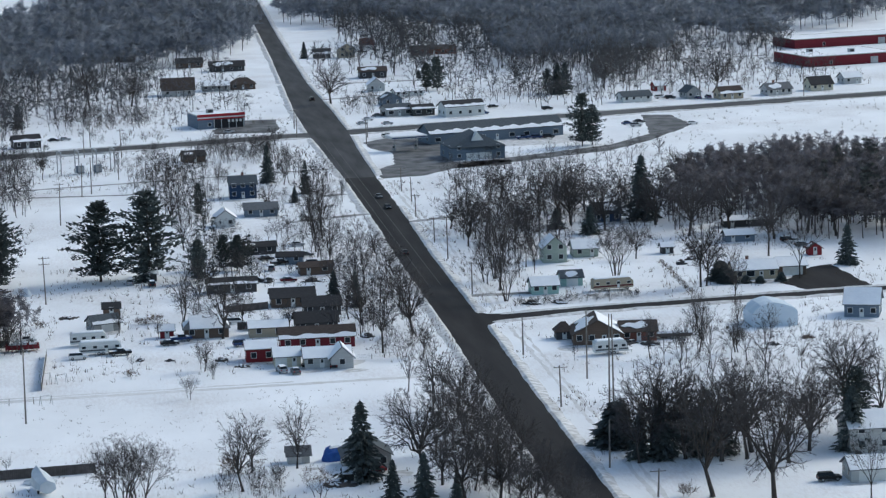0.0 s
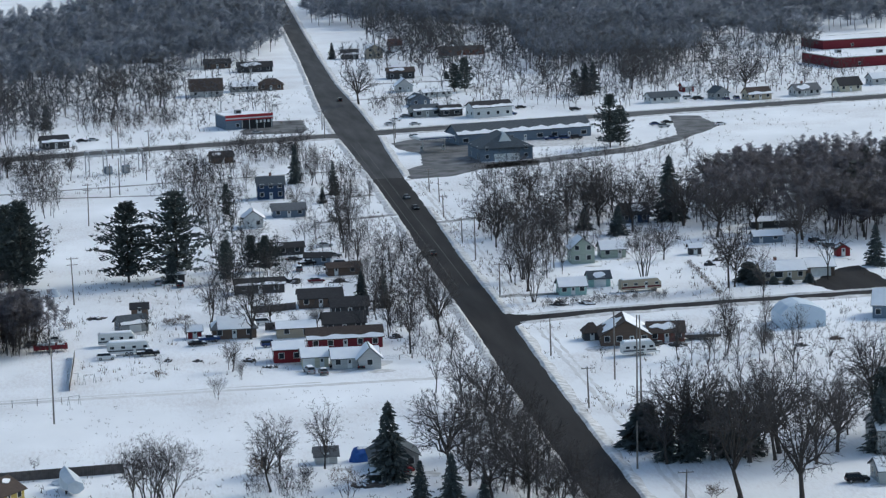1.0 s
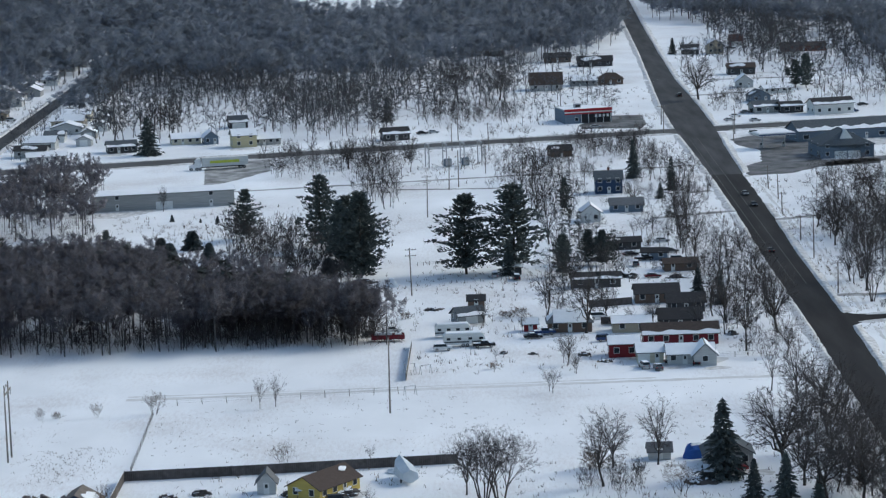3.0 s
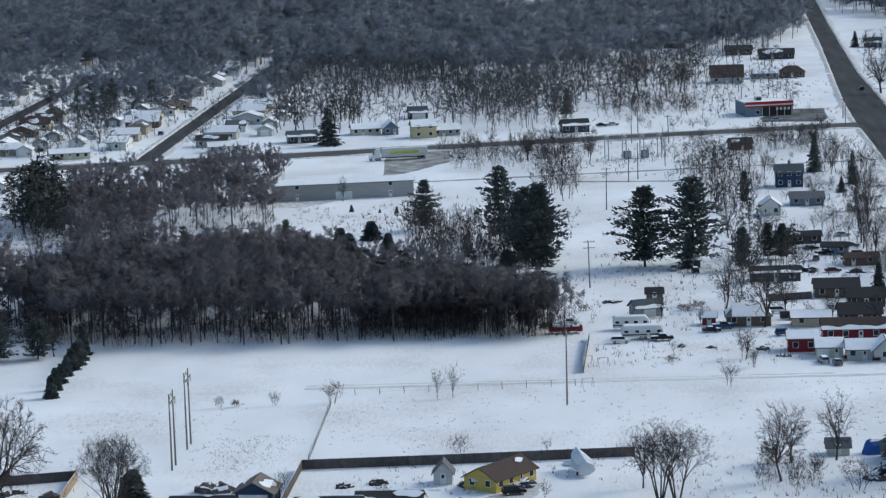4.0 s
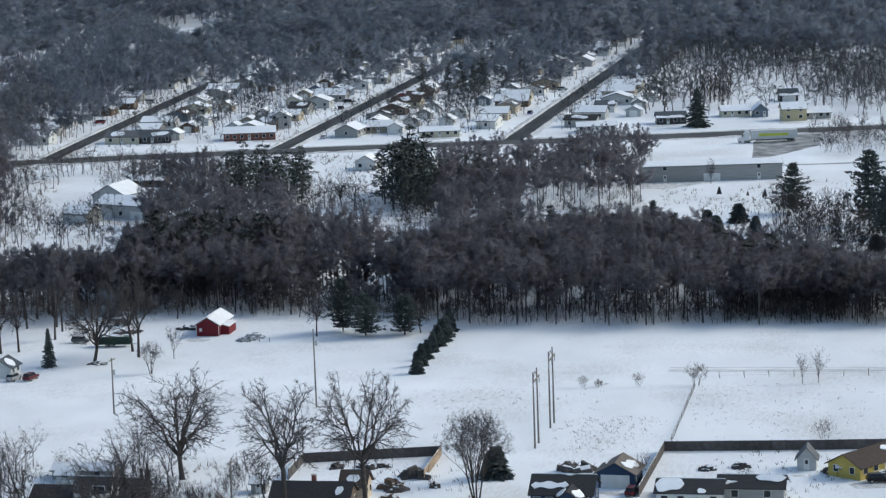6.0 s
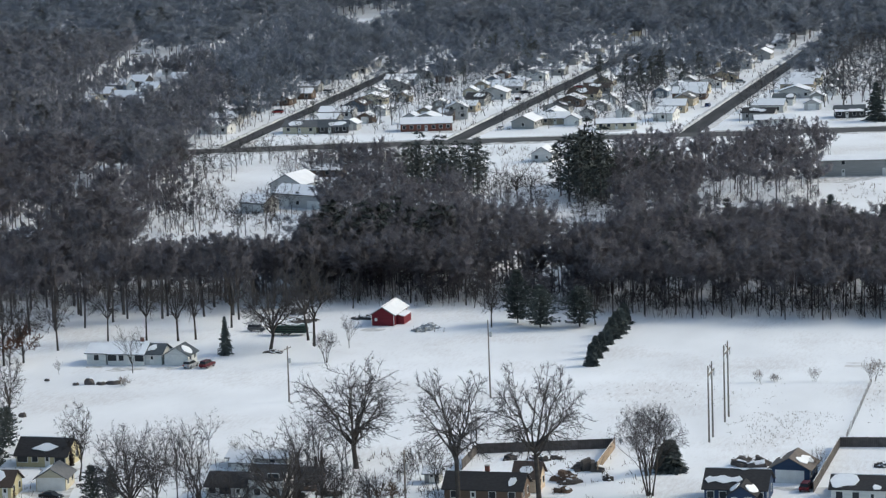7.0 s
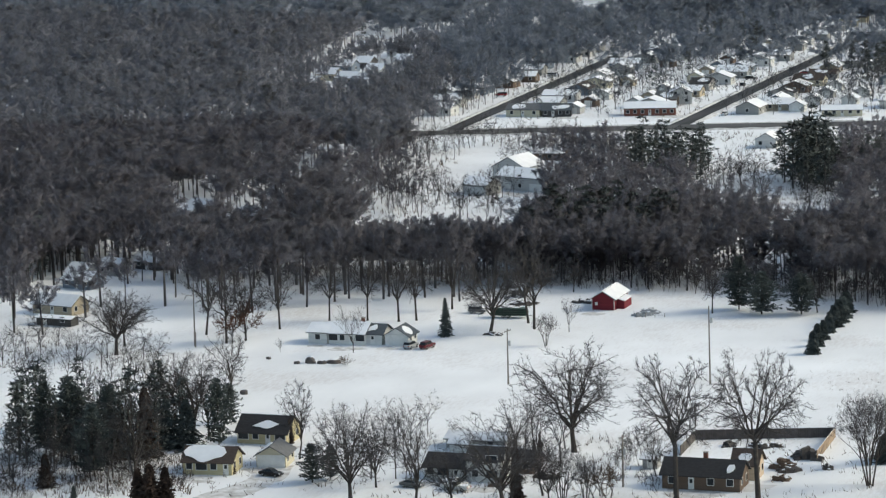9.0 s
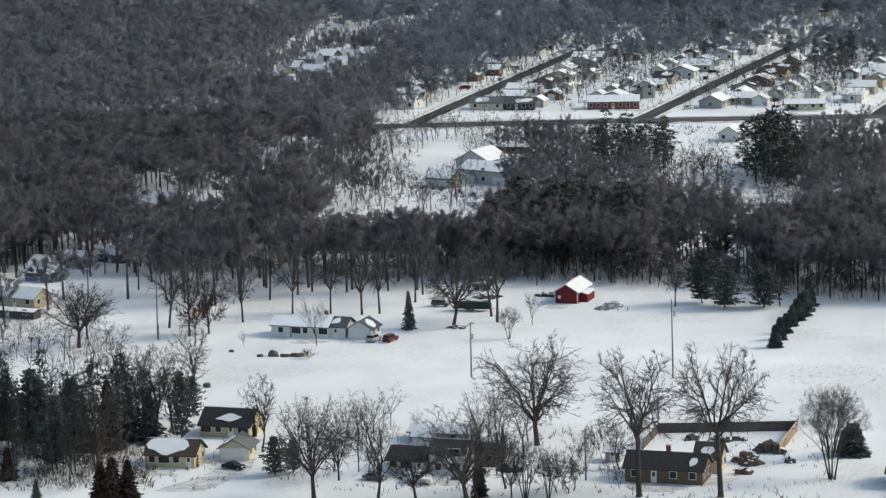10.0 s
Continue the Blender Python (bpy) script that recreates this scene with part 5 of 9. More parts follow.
# ---- buildings by the crossing ----
store = flat_building(47.7, 1077.6, 12.9, 18, 15, 4.8, "slate", "low store with a red and white striped fascia", band="lightgrey", front="ww", units=((-2, 1),))
part("fascia", Shape().box(-9.2, 9.2, -7.85, -7.52, 4.45, 5.45), WALLS["signred"], store, "bright red fascia stripe")
part("fascia", Shape().box(-9.22, 9.22, -7.88, -7.52, 3.95, 4.43), TRIM, store, "white fascia stripe")
part("fascia", Shape().box(-9.2, 9.2, -7.85, -7.52, 3.45, 3.93), WALLS["signred"], store, "bright red fascia stripe")
# flat black panel in place of the shade under the canopy
part("canopy_shade", Shape().box(-3.0, 8.8, -7.62, -7.52, 0.05, 3.4), ROOFS["black"], store, "black panel for the shade under the open canopy")
for k in range(5):
    part("post", Shape().box(-2.9 + 2.85 * k, -2.7 + 2.85 * k, -7.8, -7.64, 0.0, 3.44), TRIM, store)
sign = part("price_sign", Shape().box(2.0, 8.2, -8.0, -7.87, 1.9, 3.3), PAINTS["black"], store, "dark price board with pale bars")
for k in range(4):
    part("price_bar", Shape().box(2.4 + 1.5 * k, 3.3 + 1.5 * k, -8.04, -8.005, 2.1, 3.1), TRIM, sign)
house(37.9, 1200.6, 0, 13.48, 11.31, 2.78, 4.35, 'lightgrey', 'brown', snow='none', label='long low building with a steep dark brown roof', kind='house', front='wdw')
house(54.1, 1213.7, 0, 11.31, 7.83, 2.35, 1.74, 'grey', 'grey', snow='full', label='low grey house with a snow-covered roof', front='wdww')
house(65.7, 1216.1, 0, 10.44, 7.83, 2.35, 2.26, 'brown', 'brown', snow='none', hip=3.48, label='low house with a dark hipped roof', front='wdw')
house(63.5, 1301.8, 0, 15.66, 7.83, 2.35, 2.09, 'dark', 'black', snow='patch', label='dark low house among bare trees', front='wdww')
house(47.5, 1326.0, 0, 12.18, 6.96, 2.35, 1.91, 'brown', 'black', snow='none', label='dark house at the wood edge', front='wdw')
house(13.2, 1372.1, 0, 20.88, 7.83, 2.35, 1.39, 'dark', 'black', snow='edge', label='long dark house inside the wood', front='wwdww')
house(-22.4, 1035.2, 12.9, 9.57, 6.96, 2.61, 1.91, 'dark', 'black', snow='edge', label='dark house by the highway under bare trees', front='wdw')
house(34.8, 971.8, 12.9, 7.39, 5.22, 2.26, 1.57, 'brown', 'black', snow='patch', label='tumbledown brown shed heaped with snow', kind='shed', front='d', side_windows=1)
house(46.1, 877.4, 0, 8.27, 6.96, 4.52, 2.09, 'navy', 'slate', snow='none', label='two-storey dark blue house', front='wdw', chimney=True)
house(49.0, 836.4, 0, 9.57, 6.09, 2.26, 1.57, 'slate', 'grey', snow='none', label='low grey-blue annexe with a plain roof', front='wdw')
house(37.6, 818.4, 0, 5.66, 6.53, 2.78, 2.09, 'white', 'grey', ridge='y', snow='full', label='small white gabled house with a snowy roof', front='dw')
house(121.8, 1346.0, 0, 7.83, 7.83, 4.35, 2.17, 'tan', 'grey', ridge='y', snow='full', label='tan two-storey gabled house', front='ww')
house(135.5, 1383.7, 0, 6.09, 6.96, 2.78, 2.61, 'barnred', 'rust', snow='none', label='small dark red barn', kind='barn', front='G', side_windows=0)
house(110.5, 1347.8, 0, 7.83, 6.96, 2.26, 2.09, 'dark', 'black', snow='edge', label='dark low house under bare trees', front='wd')
house(123.6, 1242.1, 0, 11.74, 7.83, 3.13, 1.57, 'dark', 'brown', snow='patch', label='dark brick house with an irregular roof', front='wdw')
house(119.2, 1185.4, 0, 6.96, 6.96, 2.61, 2.61, 'lightgrey', 'grey', ridge='y', snow='full', label='pale grey gabled house', front='wd')
house(118.9, 1127.6, 12.9, 7.83, 6.96, 2.44, 2.26, 'slate', 'slate', ridge='y', snow='patch', label='slate-blue house with a patchy snow roof', front='wd')
house(117.1, 1088.5, 12.9, 10.44, 7.83, 2.61, 1.74, 'grey', 'slate', snow='edge', label='grey shop with snow along its eaves', front='WdW')
house(126.3, 1086.5, 12.9, 8.7, 6.96, 2.61, 1.39, 'dark', 'black', snow='edge', label='dark shop annexe with snow along its eaves', front='WW')
house(129.5, 1158.5, 12.9, 12.18, 5.22, 2.09, 1.04, 'white', 'grey', snow='full', label='long white trailer home with a snowy roof', front='wwdww')
house(140.9, 1079.3, 12.9, 15.66, 8.7, 3.83, 1.91, 'white', 'black', snow='edge', label='white hall with a dark roof', front='wwww')
house(141.1, 1002.0, 12.9, 50, 13, 3.6, 3, 'slate', 'slate', snow='edge', label='long slate-grey commercial building', kind='store', front='WdWWdWWdW')
hall = house(127.6, 951.4, 6.9, 18, 17, 4.4, 4.4, 'slate', 'slate', ridge='y', hip=5.0, snow='none', label='large dark hip-roofed hall with a white gable panel', kind='store', front='wGGw')
part("gable_panel", Shape().add([(-2.7, -7.0, 5.5), (2.7, -7.0, 5.5), (0, -6.6, 9.2), (-2.7, -2.5, 5.6), (2.7, -2.5, 5.6), (0, -2.5, 9.2)], [(0, 1, 2), (3, 5, 4), (0, 2, 5, 3), (1, 4, 5, 2), (0, 3, 4, 1)]), TRIM, hall, "white gable panel")
house(163.1, 1345.6, 0, 20.88, 8.7, 2.61, 1.39, 'brick', 'brown', snow='none', label='long low dark red building among bare trees', front='wwdww')
house(212.0, 1102.0, 12.9, 12.18, 6.96, 2.26, 1.74, 'white', 'slate', snow='none', label='long white house with a dark roof', front='wwdw')
house(228.8, 1136.8, 12.9, 4.79, 4.35, 2.26, 1.39, 'red', 'rust', snow='full', label='small bright red shed with a snowy roof', kind='shed', front='g', side_windows=1)
house(235.2, 1105.5, 12.9, 6.09, 6.96, 2.61, 2.26, 'grey', 'slate', ridge='y', snow='none', label='grey gabled house by the highway', front='wd')
house(248.7, 1097.6, 12.9, 9.57, 6.96, 2.44, 2.26, 'tan', 'brown', snow='edge', label='tan house with a brown roof by the highway', front='wdw')
house(269.5, 1104.5, 12.9, 10.44, 6.96, 2.44, 2.09, 'lightgrey', 'grey', snow='patch', label='pale grey house by the highway', front='wdww', chimney=True)
house(289.1, 1114.4, 12.9, 9.57, 6.96, 2.61, 2.78, 'cream', 'black', snow='none', label='cream cottage with a steep black roof', front='wdw')
house(307.2, 1134.6, 12.9, 7.83, 6.09, 2.61, 1.91, 'lightgrey', 'grey', snow='full', label='pale grey house with a snowy roof', front='wd')
flat_building(325.5, 1226.7, 12.9, 42, 34, 4.2, 'barnred', 'large flat-roofed red commercial building', band='grey', front='wG', units=((-10, 4), (5, -6)))
flat_building(351.4, 1310.8, 12.9, 60, 22, 4, 'barnred', 'long flat-roofed red commercial building', band='grey', front='wG')

def fuel_canopy(x, y, rot):
    c = thing("fuel_canopy", x, y, rot, "flat white fuel canopy on steel posts over pumps", "canopy")
    part("canopy_roof", Shape().box(-6.5, 6.5, -4, 4, 4.6, 5.4), TRIM, c)
    part("canopy_stripe", Shape().box(-6.55, 6.55, -4.03, -4.0, 4.75, 5.1), PAINTS["blue"], c)
    part("roof_snow", Shape().box(-6.3, 6.3, -3.8, 3.8, 5.41, 5.6, 0.2), SNOW, c)
    for px in (-4, 4):
        part("post", Shape().tube((px, 0, 0), (px, 0, 4.6), 0.2, 0.2, 8), STEEL, c)
        p = part("fuel_pump", Shape().box(px - 0.5, px + 0.5, 1.0, 1.6, 0.15, 1.9, 0.04), PAINTS["silver"], c)
        part("pump_face", Shape().box(px - 0.35, px + 0.35, 0.96, 1.02, 1.1, 1.7), GLASS, p)

fuel_canopy(108.0, 976.4, 12.9)

# ---- houses east of the main road ----
house(118.0, 728.3, 0, 6.09, 6.96, 4, 2.61, 'sage', 'slate', ridge='y', snow='back', label='pale green gabled house with two storeys', front='ww')
house(127.2, 734.5, 0, 6.53, 6.09, 2.35, 1.74, 'sage', 'grey', snow='full', label='pale green annexe with a snowy roof', front='wd')
house(107.9, 681.7, 0, 6.53, 6.09, 2.26, 1.57, 'mint', 'slate', snow='full', label='mint-green cottage with a snowy roof', front='wdw')
house(116.2, 691.3, 0, 5.22, 5.22, 2.17, 1.39, 'mint', 'slate', snow='patch', label='mint-green garage with a patchy snow roof', kind='shed', front='g', side_windows=1)
house(148.7, 731.8, 0, 3.13, 2.61, 1.91, 0.78, 'dark', 'black', snow='full', label='small dark garden shed', kind='shed', front='d', side_windows=0)
house(161.4, 688.0, 0, 10.88, 6.96, 2.52, 1.74, 'tan', 'grey', snow='full', label='tan ranch house with a snowy roof', front='wWdw', chimney=True)
house(171.6, 691.8, 0, 6.96, 6.96, 2.35, 1.57, 'brown', 'grey', snow='full', label='brown garage with a white door', kind='garage', front='G')
house(184.6, 717.9, 0, 3.48, 3.04, 1.91, 1.22, 'red', 'rust', ridge='y', snow='patch', label='small red garden shed', kind='shed', front='d', side_windows=0)
house(143.9, 793.9, 0, 7.83, 6.96, 2.61, 2.61, 'navy', 'black', snow='patch', label='dark blue house behind bare trees', front='wdw')
house(171.3, 746.3, 0, 7.83, 4.35, 1.91, 1.04, 'slate', 'black', snow='full', label='low slate shed behind the trees', kind='shed', front='dw', side_windows=1)
house(179.7, 772.0, 0, 13.92, 4.35, 1.91, 0.87, 'dark', 'black', snow='full', label='long dark outbuilding behind the trees', kind='shed', front='dww', side_windows=1)
house(109.3, 617.7, -6, 10.88, 11.31, 2.26, 3.13, 'brown', 'brown', ridge='y', label='brown gabled house under snow', front='wwdw', patches=((-1, 0.0, 1, 0.03, 1), (1, 0.05, 0.95, 0.1, 0.95)))
house(118.5, 617.0, -6, 7.83, 6.96, 2.26, 1.74, 'brick', 'brown', label='brick-red house wing with a patchy snow roof', front='wdw', patches=((-1, 0.05, 0.75, 0.2, 0.95), (1, 0, 1, 0, 1)))
house(102.6, 621.7, 0, 3.48, 3.48, 2.09, 1.57, 'dark', 'brown', hip=1.65, snow='none', label='small dark brown hip-roofed shed', kind='shed', front='d', side_windows=0)
house(173.9, 631.8, -20, 7.83, 8.7, 3.13, 2.78, 'slate', 'grey', snow='full', label='slate-blue gabled house with a snowy roof', front='wdw')
house(138.6, 501.6, 0, 8.7, 8.7, 4.52, 2.26, 'lightgrey', 'grey', snow='full', label='pale grey two-storey house with a snowy roof', front='ww')
house(132.5, 478.6, 0, 7.83, 6.09, 2.35, 1.57, 'lightgrey', 'grey', snow='full', label='pale grey garage with a snowy roof', kind='garage', front='G')

def arched_shelter(x, y, rot):
    a = thing("arched_shelter", x, y, rot, "storage shelter with sloped sides under pale blue sheeting", "shelter")
    s = Shape()
    n = 14
    prof = [(-5.2, 0), (-5.25, 1.5), (-5.2, 3.0), (-4.3, 4.0), (-3.2, 4.8), (-1.8, 5.2), (-0.5, 5.45), (0.8, 5.3), (2.0, 5.0), (3.2, 4.6), (4.3, 4.1), (5.15, 3.4), (5.2, 2.3), (5.22, 1.1), (5.2, 0)]
    for yy, k in ((-4.5, 1.0), (-1.5, 1.03), (1.5, 0.99), (4.5, 1.0)):
        s.v += [(px * k, yy, pz * k) for px, pz in prof]
    for j in range(3):
        s.f += [(j * (n + 1) + i, j * (n + 1) + i + 1, (j + 1) * (n + 1) + i + 1, (j + 1) * (n + 1) + i) for i in range(n)]
    s.f += [tuple(range(n + 1)), tuple(range(3 * (n + 1), 4 * (n + 1)))]
    part("sheeting", s, PLASTIC_BLUE, a)
    part("base_rail", Shape().box(-5.42, -5.28, -4.5, 4.5, 0, 0.3).box(5.28, 5.42, -4.5, 4.5, 0, 0.3), STEEL, a)
    part("door_flap", Shape().box(-0.9, 0.9, -4.56, -4.51, 0, 2.1), TARP_WHITE, a)

arched_shelter(151.0, 626.9, 0)

def covered_trailer(x, y, rot):
    c = thing("covered_trailer", x, y, rot, "long dark low trailer heaped with snow", "trailer")
    part("bed", Shape().extrude_y([(-4.2, 1.0), (-3.6, 0.5), (3.6, 0.5), (4.2, 1.0), (4.2, 1.25), (-4.2, 1.25)], -1.2, 1.2), FENCE_WOOD, c)
    part("snow_load", Shape().box(-4.1, 4.1, -1.15, 1.15, 1.25, 1.7, 0.4), SNOW, c)
    for px in (-0.6, 0.6):
        for py in (-1.05, 1.05):
            wheel(c, px, py)

covered_trailer(126.3, 615.3, -4)
KEEP_CLEAR.append((151.0, 626.9, 151.0, 626.9, 8))

# ---- houses west of the main road ----
house(48.4, 605.6, 0, 10.01, 6.09, 2.35, 1.57, 'lightgrey', 'grey', snow='full', label='grey bungalow with white trim and a snowy roof', front='wdww')
house(51.3, 603.6, 0, 4.79, 6.09, 2.44, 2.26, 'lightgrey', 'grey', ridge='y', snow='full', label='grey cross-gabled wing with a snowy roof', front='w')
house(40.0, 608.6, 0, 5.66, 6.09, 2.35, 1.39, 'cream', 'grey', snow='full', label='cream garage with a snowy roof', kind='garage', front='gd')
house(34.8, 615.3, 0, 6.53, 5.22, 2.96, 1.22, 'red', 'rust', snow='full', label='red shed with small white windows and a snowy roof', kind='shed', front='ww')
house(48.1, 628.0, 0, 16.53, 6.09, 2.61, 1.91, 'barnred', 'brown', snow='edge', label='long dark red outbuilding', front='wwdww')
house(49.5, 647.6, 0, 9.57, 6.96, 2.44, 1.91, 'dark', 'black', snow='none', label='black-roofed dark house in a snowy yard', front='wdw')
house(38.3, 644.2, 0, 8.7, 5.22, 2.26, 1.04, 'tan', 'brown', snow='full', label='low tan outbuilding with a snowy roof', kind='shed', front='ww')
house(46.7, 682.4, 0, 10.44, 6.96, 2.44, 1.74, 'brown', 'black', snow='none', label='brown house with a black roof behind bare trees', front='wdw')
house(52.6, 668.5, 0, 8.7, 6.09, 2.44, 1.74, 'dark', 'black', snow='none', label='dark house with a black roof', front='wdw')
house(24.4, 647.6, 0, 10.01, 6.96, 2.44, 2.09, 'brown', 'grey', hip=2.61, snow='full', label='brown hip-roofed house with a snowy roof', front='wdw')
house(1.3, 661.4, 20, 6.53, 5.22, 2.09, 1.57, 'grey', 'slate', snow='edge', label='small grey garage with snowy eaves', kind='garage', front='g')
house(3.4, 681.5, 0, 3.92, 3.48, 1.91, 1.04, 'brown', 'black', snow='none', label='small brown shed under bare trees', kind='shed', front='d', side_windows=0)
house(13.3, 728.9, 0, 4.35, 4.35, 2.09, 1.04, 'dark', 'black', snow='full', label='small dark lean-to shed', kind='shed', front='d', side_windows=0)
house(47.2, 510.1, 0, 8.7, 6.96, 2.61, 2.61, 'grey', 'slate', ridge='y', snow='none', label='grey gabled house behind a dark spruce', front='wdw')
house(35.3, 515.7, 0, 4, 3.13, 1.74, 1.22, 'lightgrey', 'grey', snow='none', label='small pale grey shed', kind='shed', front='d', side_windows=0)
house(15.5, 647.9, 0, 3.04, 2.61, 1.91, 0.87, 'red', 'grey', snow='full', label='small red and grey shed', kind='shed', front='d', side_windows=0)
house(44.4, 499.9, 0, 4.35, 3.04, 1.39, 0.7, 'dark', 'black', snow='full', label='low dark shed under snow', kind='shed', front='d', side_windows=0)
house(42.5, 764.0, 8, 11.5, 4.2, 2.2, 1.0, 'dark', 'black', snow='patch', label='long low dark shed in a cluttered yard', kind='shed', front='dww', side_windows=1)
house(51.0, 745.5, -10, 6.8, 4.0, 2.1, 0.9, 'slate', 'black', snow='none', label='low black-roofed shed in a cluttered yard', kind='shed', front='dw', side_windows=1)
house(56.0, 727.0, 5, 8.4, 4.4, 2.1, 1.0, 'brown', 'brown', snow='none', label='low brown shed behind parked cars', kind='shed', front='dw', side_windows=1)
house(33.5, 706.0, 0, 12.0, 5.0, 2.3, 1.2, 'dark', 'black', snow='edge', label='long dark outbuilding under bare trees', kind='shed', front='wdw', side_windows=1)

# ---- the houses along the field ----
house(-25.4, 496.3, 56, 12, 7, 2.3, 1.9, 'yellow', 'brown', label='yellow house with a brown roof and patches of snow', front='wwdw', patches=((-1, 0.72, 0.92, 0.55, 0.95), (1, 0.3, 0.7, 0.3, 0.9)))
house(-35.6, 498.3, 0, 3.31, 3.48, 2.26, 1.91, 'lightgrey', 'grey', ridge='y', snow='none', label='pale grey gabled garden shed', kind='shed', front='d', side_windows=0)
house(-28.8, 493.1, 0, 2.26, 2.09, 1.74, 0.52, 'dark', 'grey', snow='full', label='small dark hut with a snowy roof', kind='shed', front='d', side_windows=0)
covered_boat(-11.2, 503.7, 106)
house(-67.3, 485.3, -4, 6.9, 7, 2.6, 1.9, 'navy', 'taupe', ridge='y', label='dark blue garage with a white door and patchy snow roof', kind='garage', front='G', patches=((-1, 0.1, 0.85, 0.15, 0.85), (1, 0.5, 0.95, 0.2, 0.7)))
house(-74.6, 470.5, 0, 10.4, 8.5, 2.7, 2.3, 'navy', 'black', label='dark blue house with a sheet of snow on its black roof', front='wwdww', patches=((-1, 0.02, 0.6, 0.1, 0.85), (-1, 0.45, 0.7, 0.75, 1), (1, 0, 1, 0, 1)))
house(-73.0, 465.1, 0, 4.6, 5, 2.5, 1.5, 'navy', 'black', ridge='y', label='blue gabled porch with white trim and snow on its roof', kind='porch', front='dw', side_windows=1, patches=((-1, 0.02, 0.85, 0.1, 0.92), (1, 0.02, 0.85, 0.05, 0.9)))
house(-53.3, 472.2, 0, 11, 7.5, 2.7, 1.4, 'white', 'black', label='pale house with a half-bare black roof', front='wwdw', patches=((-1, 0.0, 0.42, 0.05, 1), (-1, 0.62, 0.75, 0.0, 0.4), (1, 0, 1, 0, 1)))
house(-43.3, 476.0, 0, 11, 6, 2.6, 1.4, 'grey', 'black', label='low outbuilding with snow sliding off its roof', front='ww', patches=((-1, 0, 0.3, 0.1, 0.8), (-1, 0.55, 1, 0.45, 1), (1, 0, 1, 0, 1)))
house(-117.0, 464.7, 0, 13.48, 6.53, 2.61, 2.09, 'brown', 'black', label='brown house with a black roof', front='wdww', chimney=True, patches=((-1, 0.8, 0.9, 0.2, 0.95), (1, 0, 1, 0, 0.9)))
house(-111.4, 472.5, 0, 4.35, 5.22, 2.78, 2.09, 'peach', 'brown', ridge='x', snow='patch', label='peach gabled end house with a dark roof', front='w')
house(-122.3, 470.1, 0, 4.35, 3.48, 2.09, 1.04, 'tan', 'grey', snow='full', label='small tan shed with a snowy roof', kind='shed', front='d', side_windows=1)
house(-129.4, 475.7, 0, 2.61, 2.61, 1.91, 0.7, 'grey', 'grey', snow='full', label='small grey shed with a snowy roof', kind='shed', front='d', side_windows=0)
house(-162.3, 462.5, 0, 6.96, 6.96, 2.35, 1.65, 'white', 'black', patches=((1, 0, 1, 0, 1),), label='white split-level house with a black roof', front='wWd')
house(-154.9, 462.2, 0, 6.09, 6.53, 4, 1.57, 'white', 'black', snow='back', label='white two-storey wing with a black roof', front='wW')
house(-152.2, 469.3, 0, 7.83, 6.09, 2, 1.57, 'brown', 'black', snow='none', label='brown house wing with a black roof', front='wdw')
house(-164.2, 484.7, 0, 11.31, 4.35, 1.74, 0.78, 'grey', 'grey', snow='full', label='low grey outbuilding heaped with snow', kind='shed', front='dw', side_windows=0)
house(-166.5, 481.5, 0, 3.48, 3.48, 1.57, 0.87, 'white', 'grey', snow='full', label='small white shed with a snowy roof', kind='shed', front='d', side_windows=0)
house(-204.3, 481.5, 0, 9.8, 7, 2.3, 2.4, 'paleyellow', 'black', label='yellow house with a black roof and one patch of snow', front='WwdW', patches=((-1, 0.3, 0.78, 0.22, 0.72), (1, 0.0, 1, 0.3, 1)))
house(-195.9, 464.2, 8, 5.4, 6.2, 2.3, 1.6, 'cream', 'grey', ridge='y', label='cream garage with a pale door and snow on its roof', kind='garage', front='G', patches=((1, 0.05, 0.95, 0.08, 0.95),))
house(-205.0, 457.2, 6, 9, 6.5, 2.4, 2, 'paleyellow', 'brown', patches=((-1, 0, 0.82, 0.03, 1), (1, 0, 1, 0, 1)), label='pale yellow house with a snow-covered roof', front='wWwd')
house(-229.4, 572.9, 0, 4.35, 6.09, 2.61, 1.39, 'white', 'grey', snow='full', label='white farmhouse wing with a snowy roof', front='w')
house(-222.7, 573.4, 0, 8.27, 6.96, 2.52, 1.74, 'white', 'slate', snow='full', label='white farmhouse with a snowy roof', front='WwdW', chimney=True)
house(-217.1, 574.0, 0, 4.35, 6.09, 2.44, 1.57, 'white', 'slate', snow='patch', label='white farmhouse link with a patchy roof', front='d')
house(-211.5, 573.6, 0, 5.39, 5.66, 2.26, 1.65, 'white', 'slate', ridge='y', snow='patch', label='white farmhouse garage with a patchy snow roof', kind='garage', front='G')
barn = house(-179.0, 624.5, 0, 5.2, 11.5, 2.6, 1.6, 'barnred', 'grey', ridge='y', snow='full', label='dark red barn with white trim and a snowy roof', kind='barn', front='', side_windows=0)
part("window", Shape().box(-1.9, -1.3, -5.82, -5.74, 1.1, 1.8), TRIM, barn)
part("lean_to", Shape().add([(2.62, -3.5, 0), (4.4, -3.5, 0), (4.4, 2.5, 0), (2.62, 2.5, 0), (2.62, -3.5, 2.3), (4.4, -3.5, 1.8), (4.4, 2.5, 1.8), (2.62, 2.5, 2.3)], [(0, 1, 5, 4), (1, 2, 6, 5), (2, 3, 7, 6), (4, 5, 6, 7), (0, 4, 7, 3)]), WALLS["barnred"], barn, "low red lean-to")
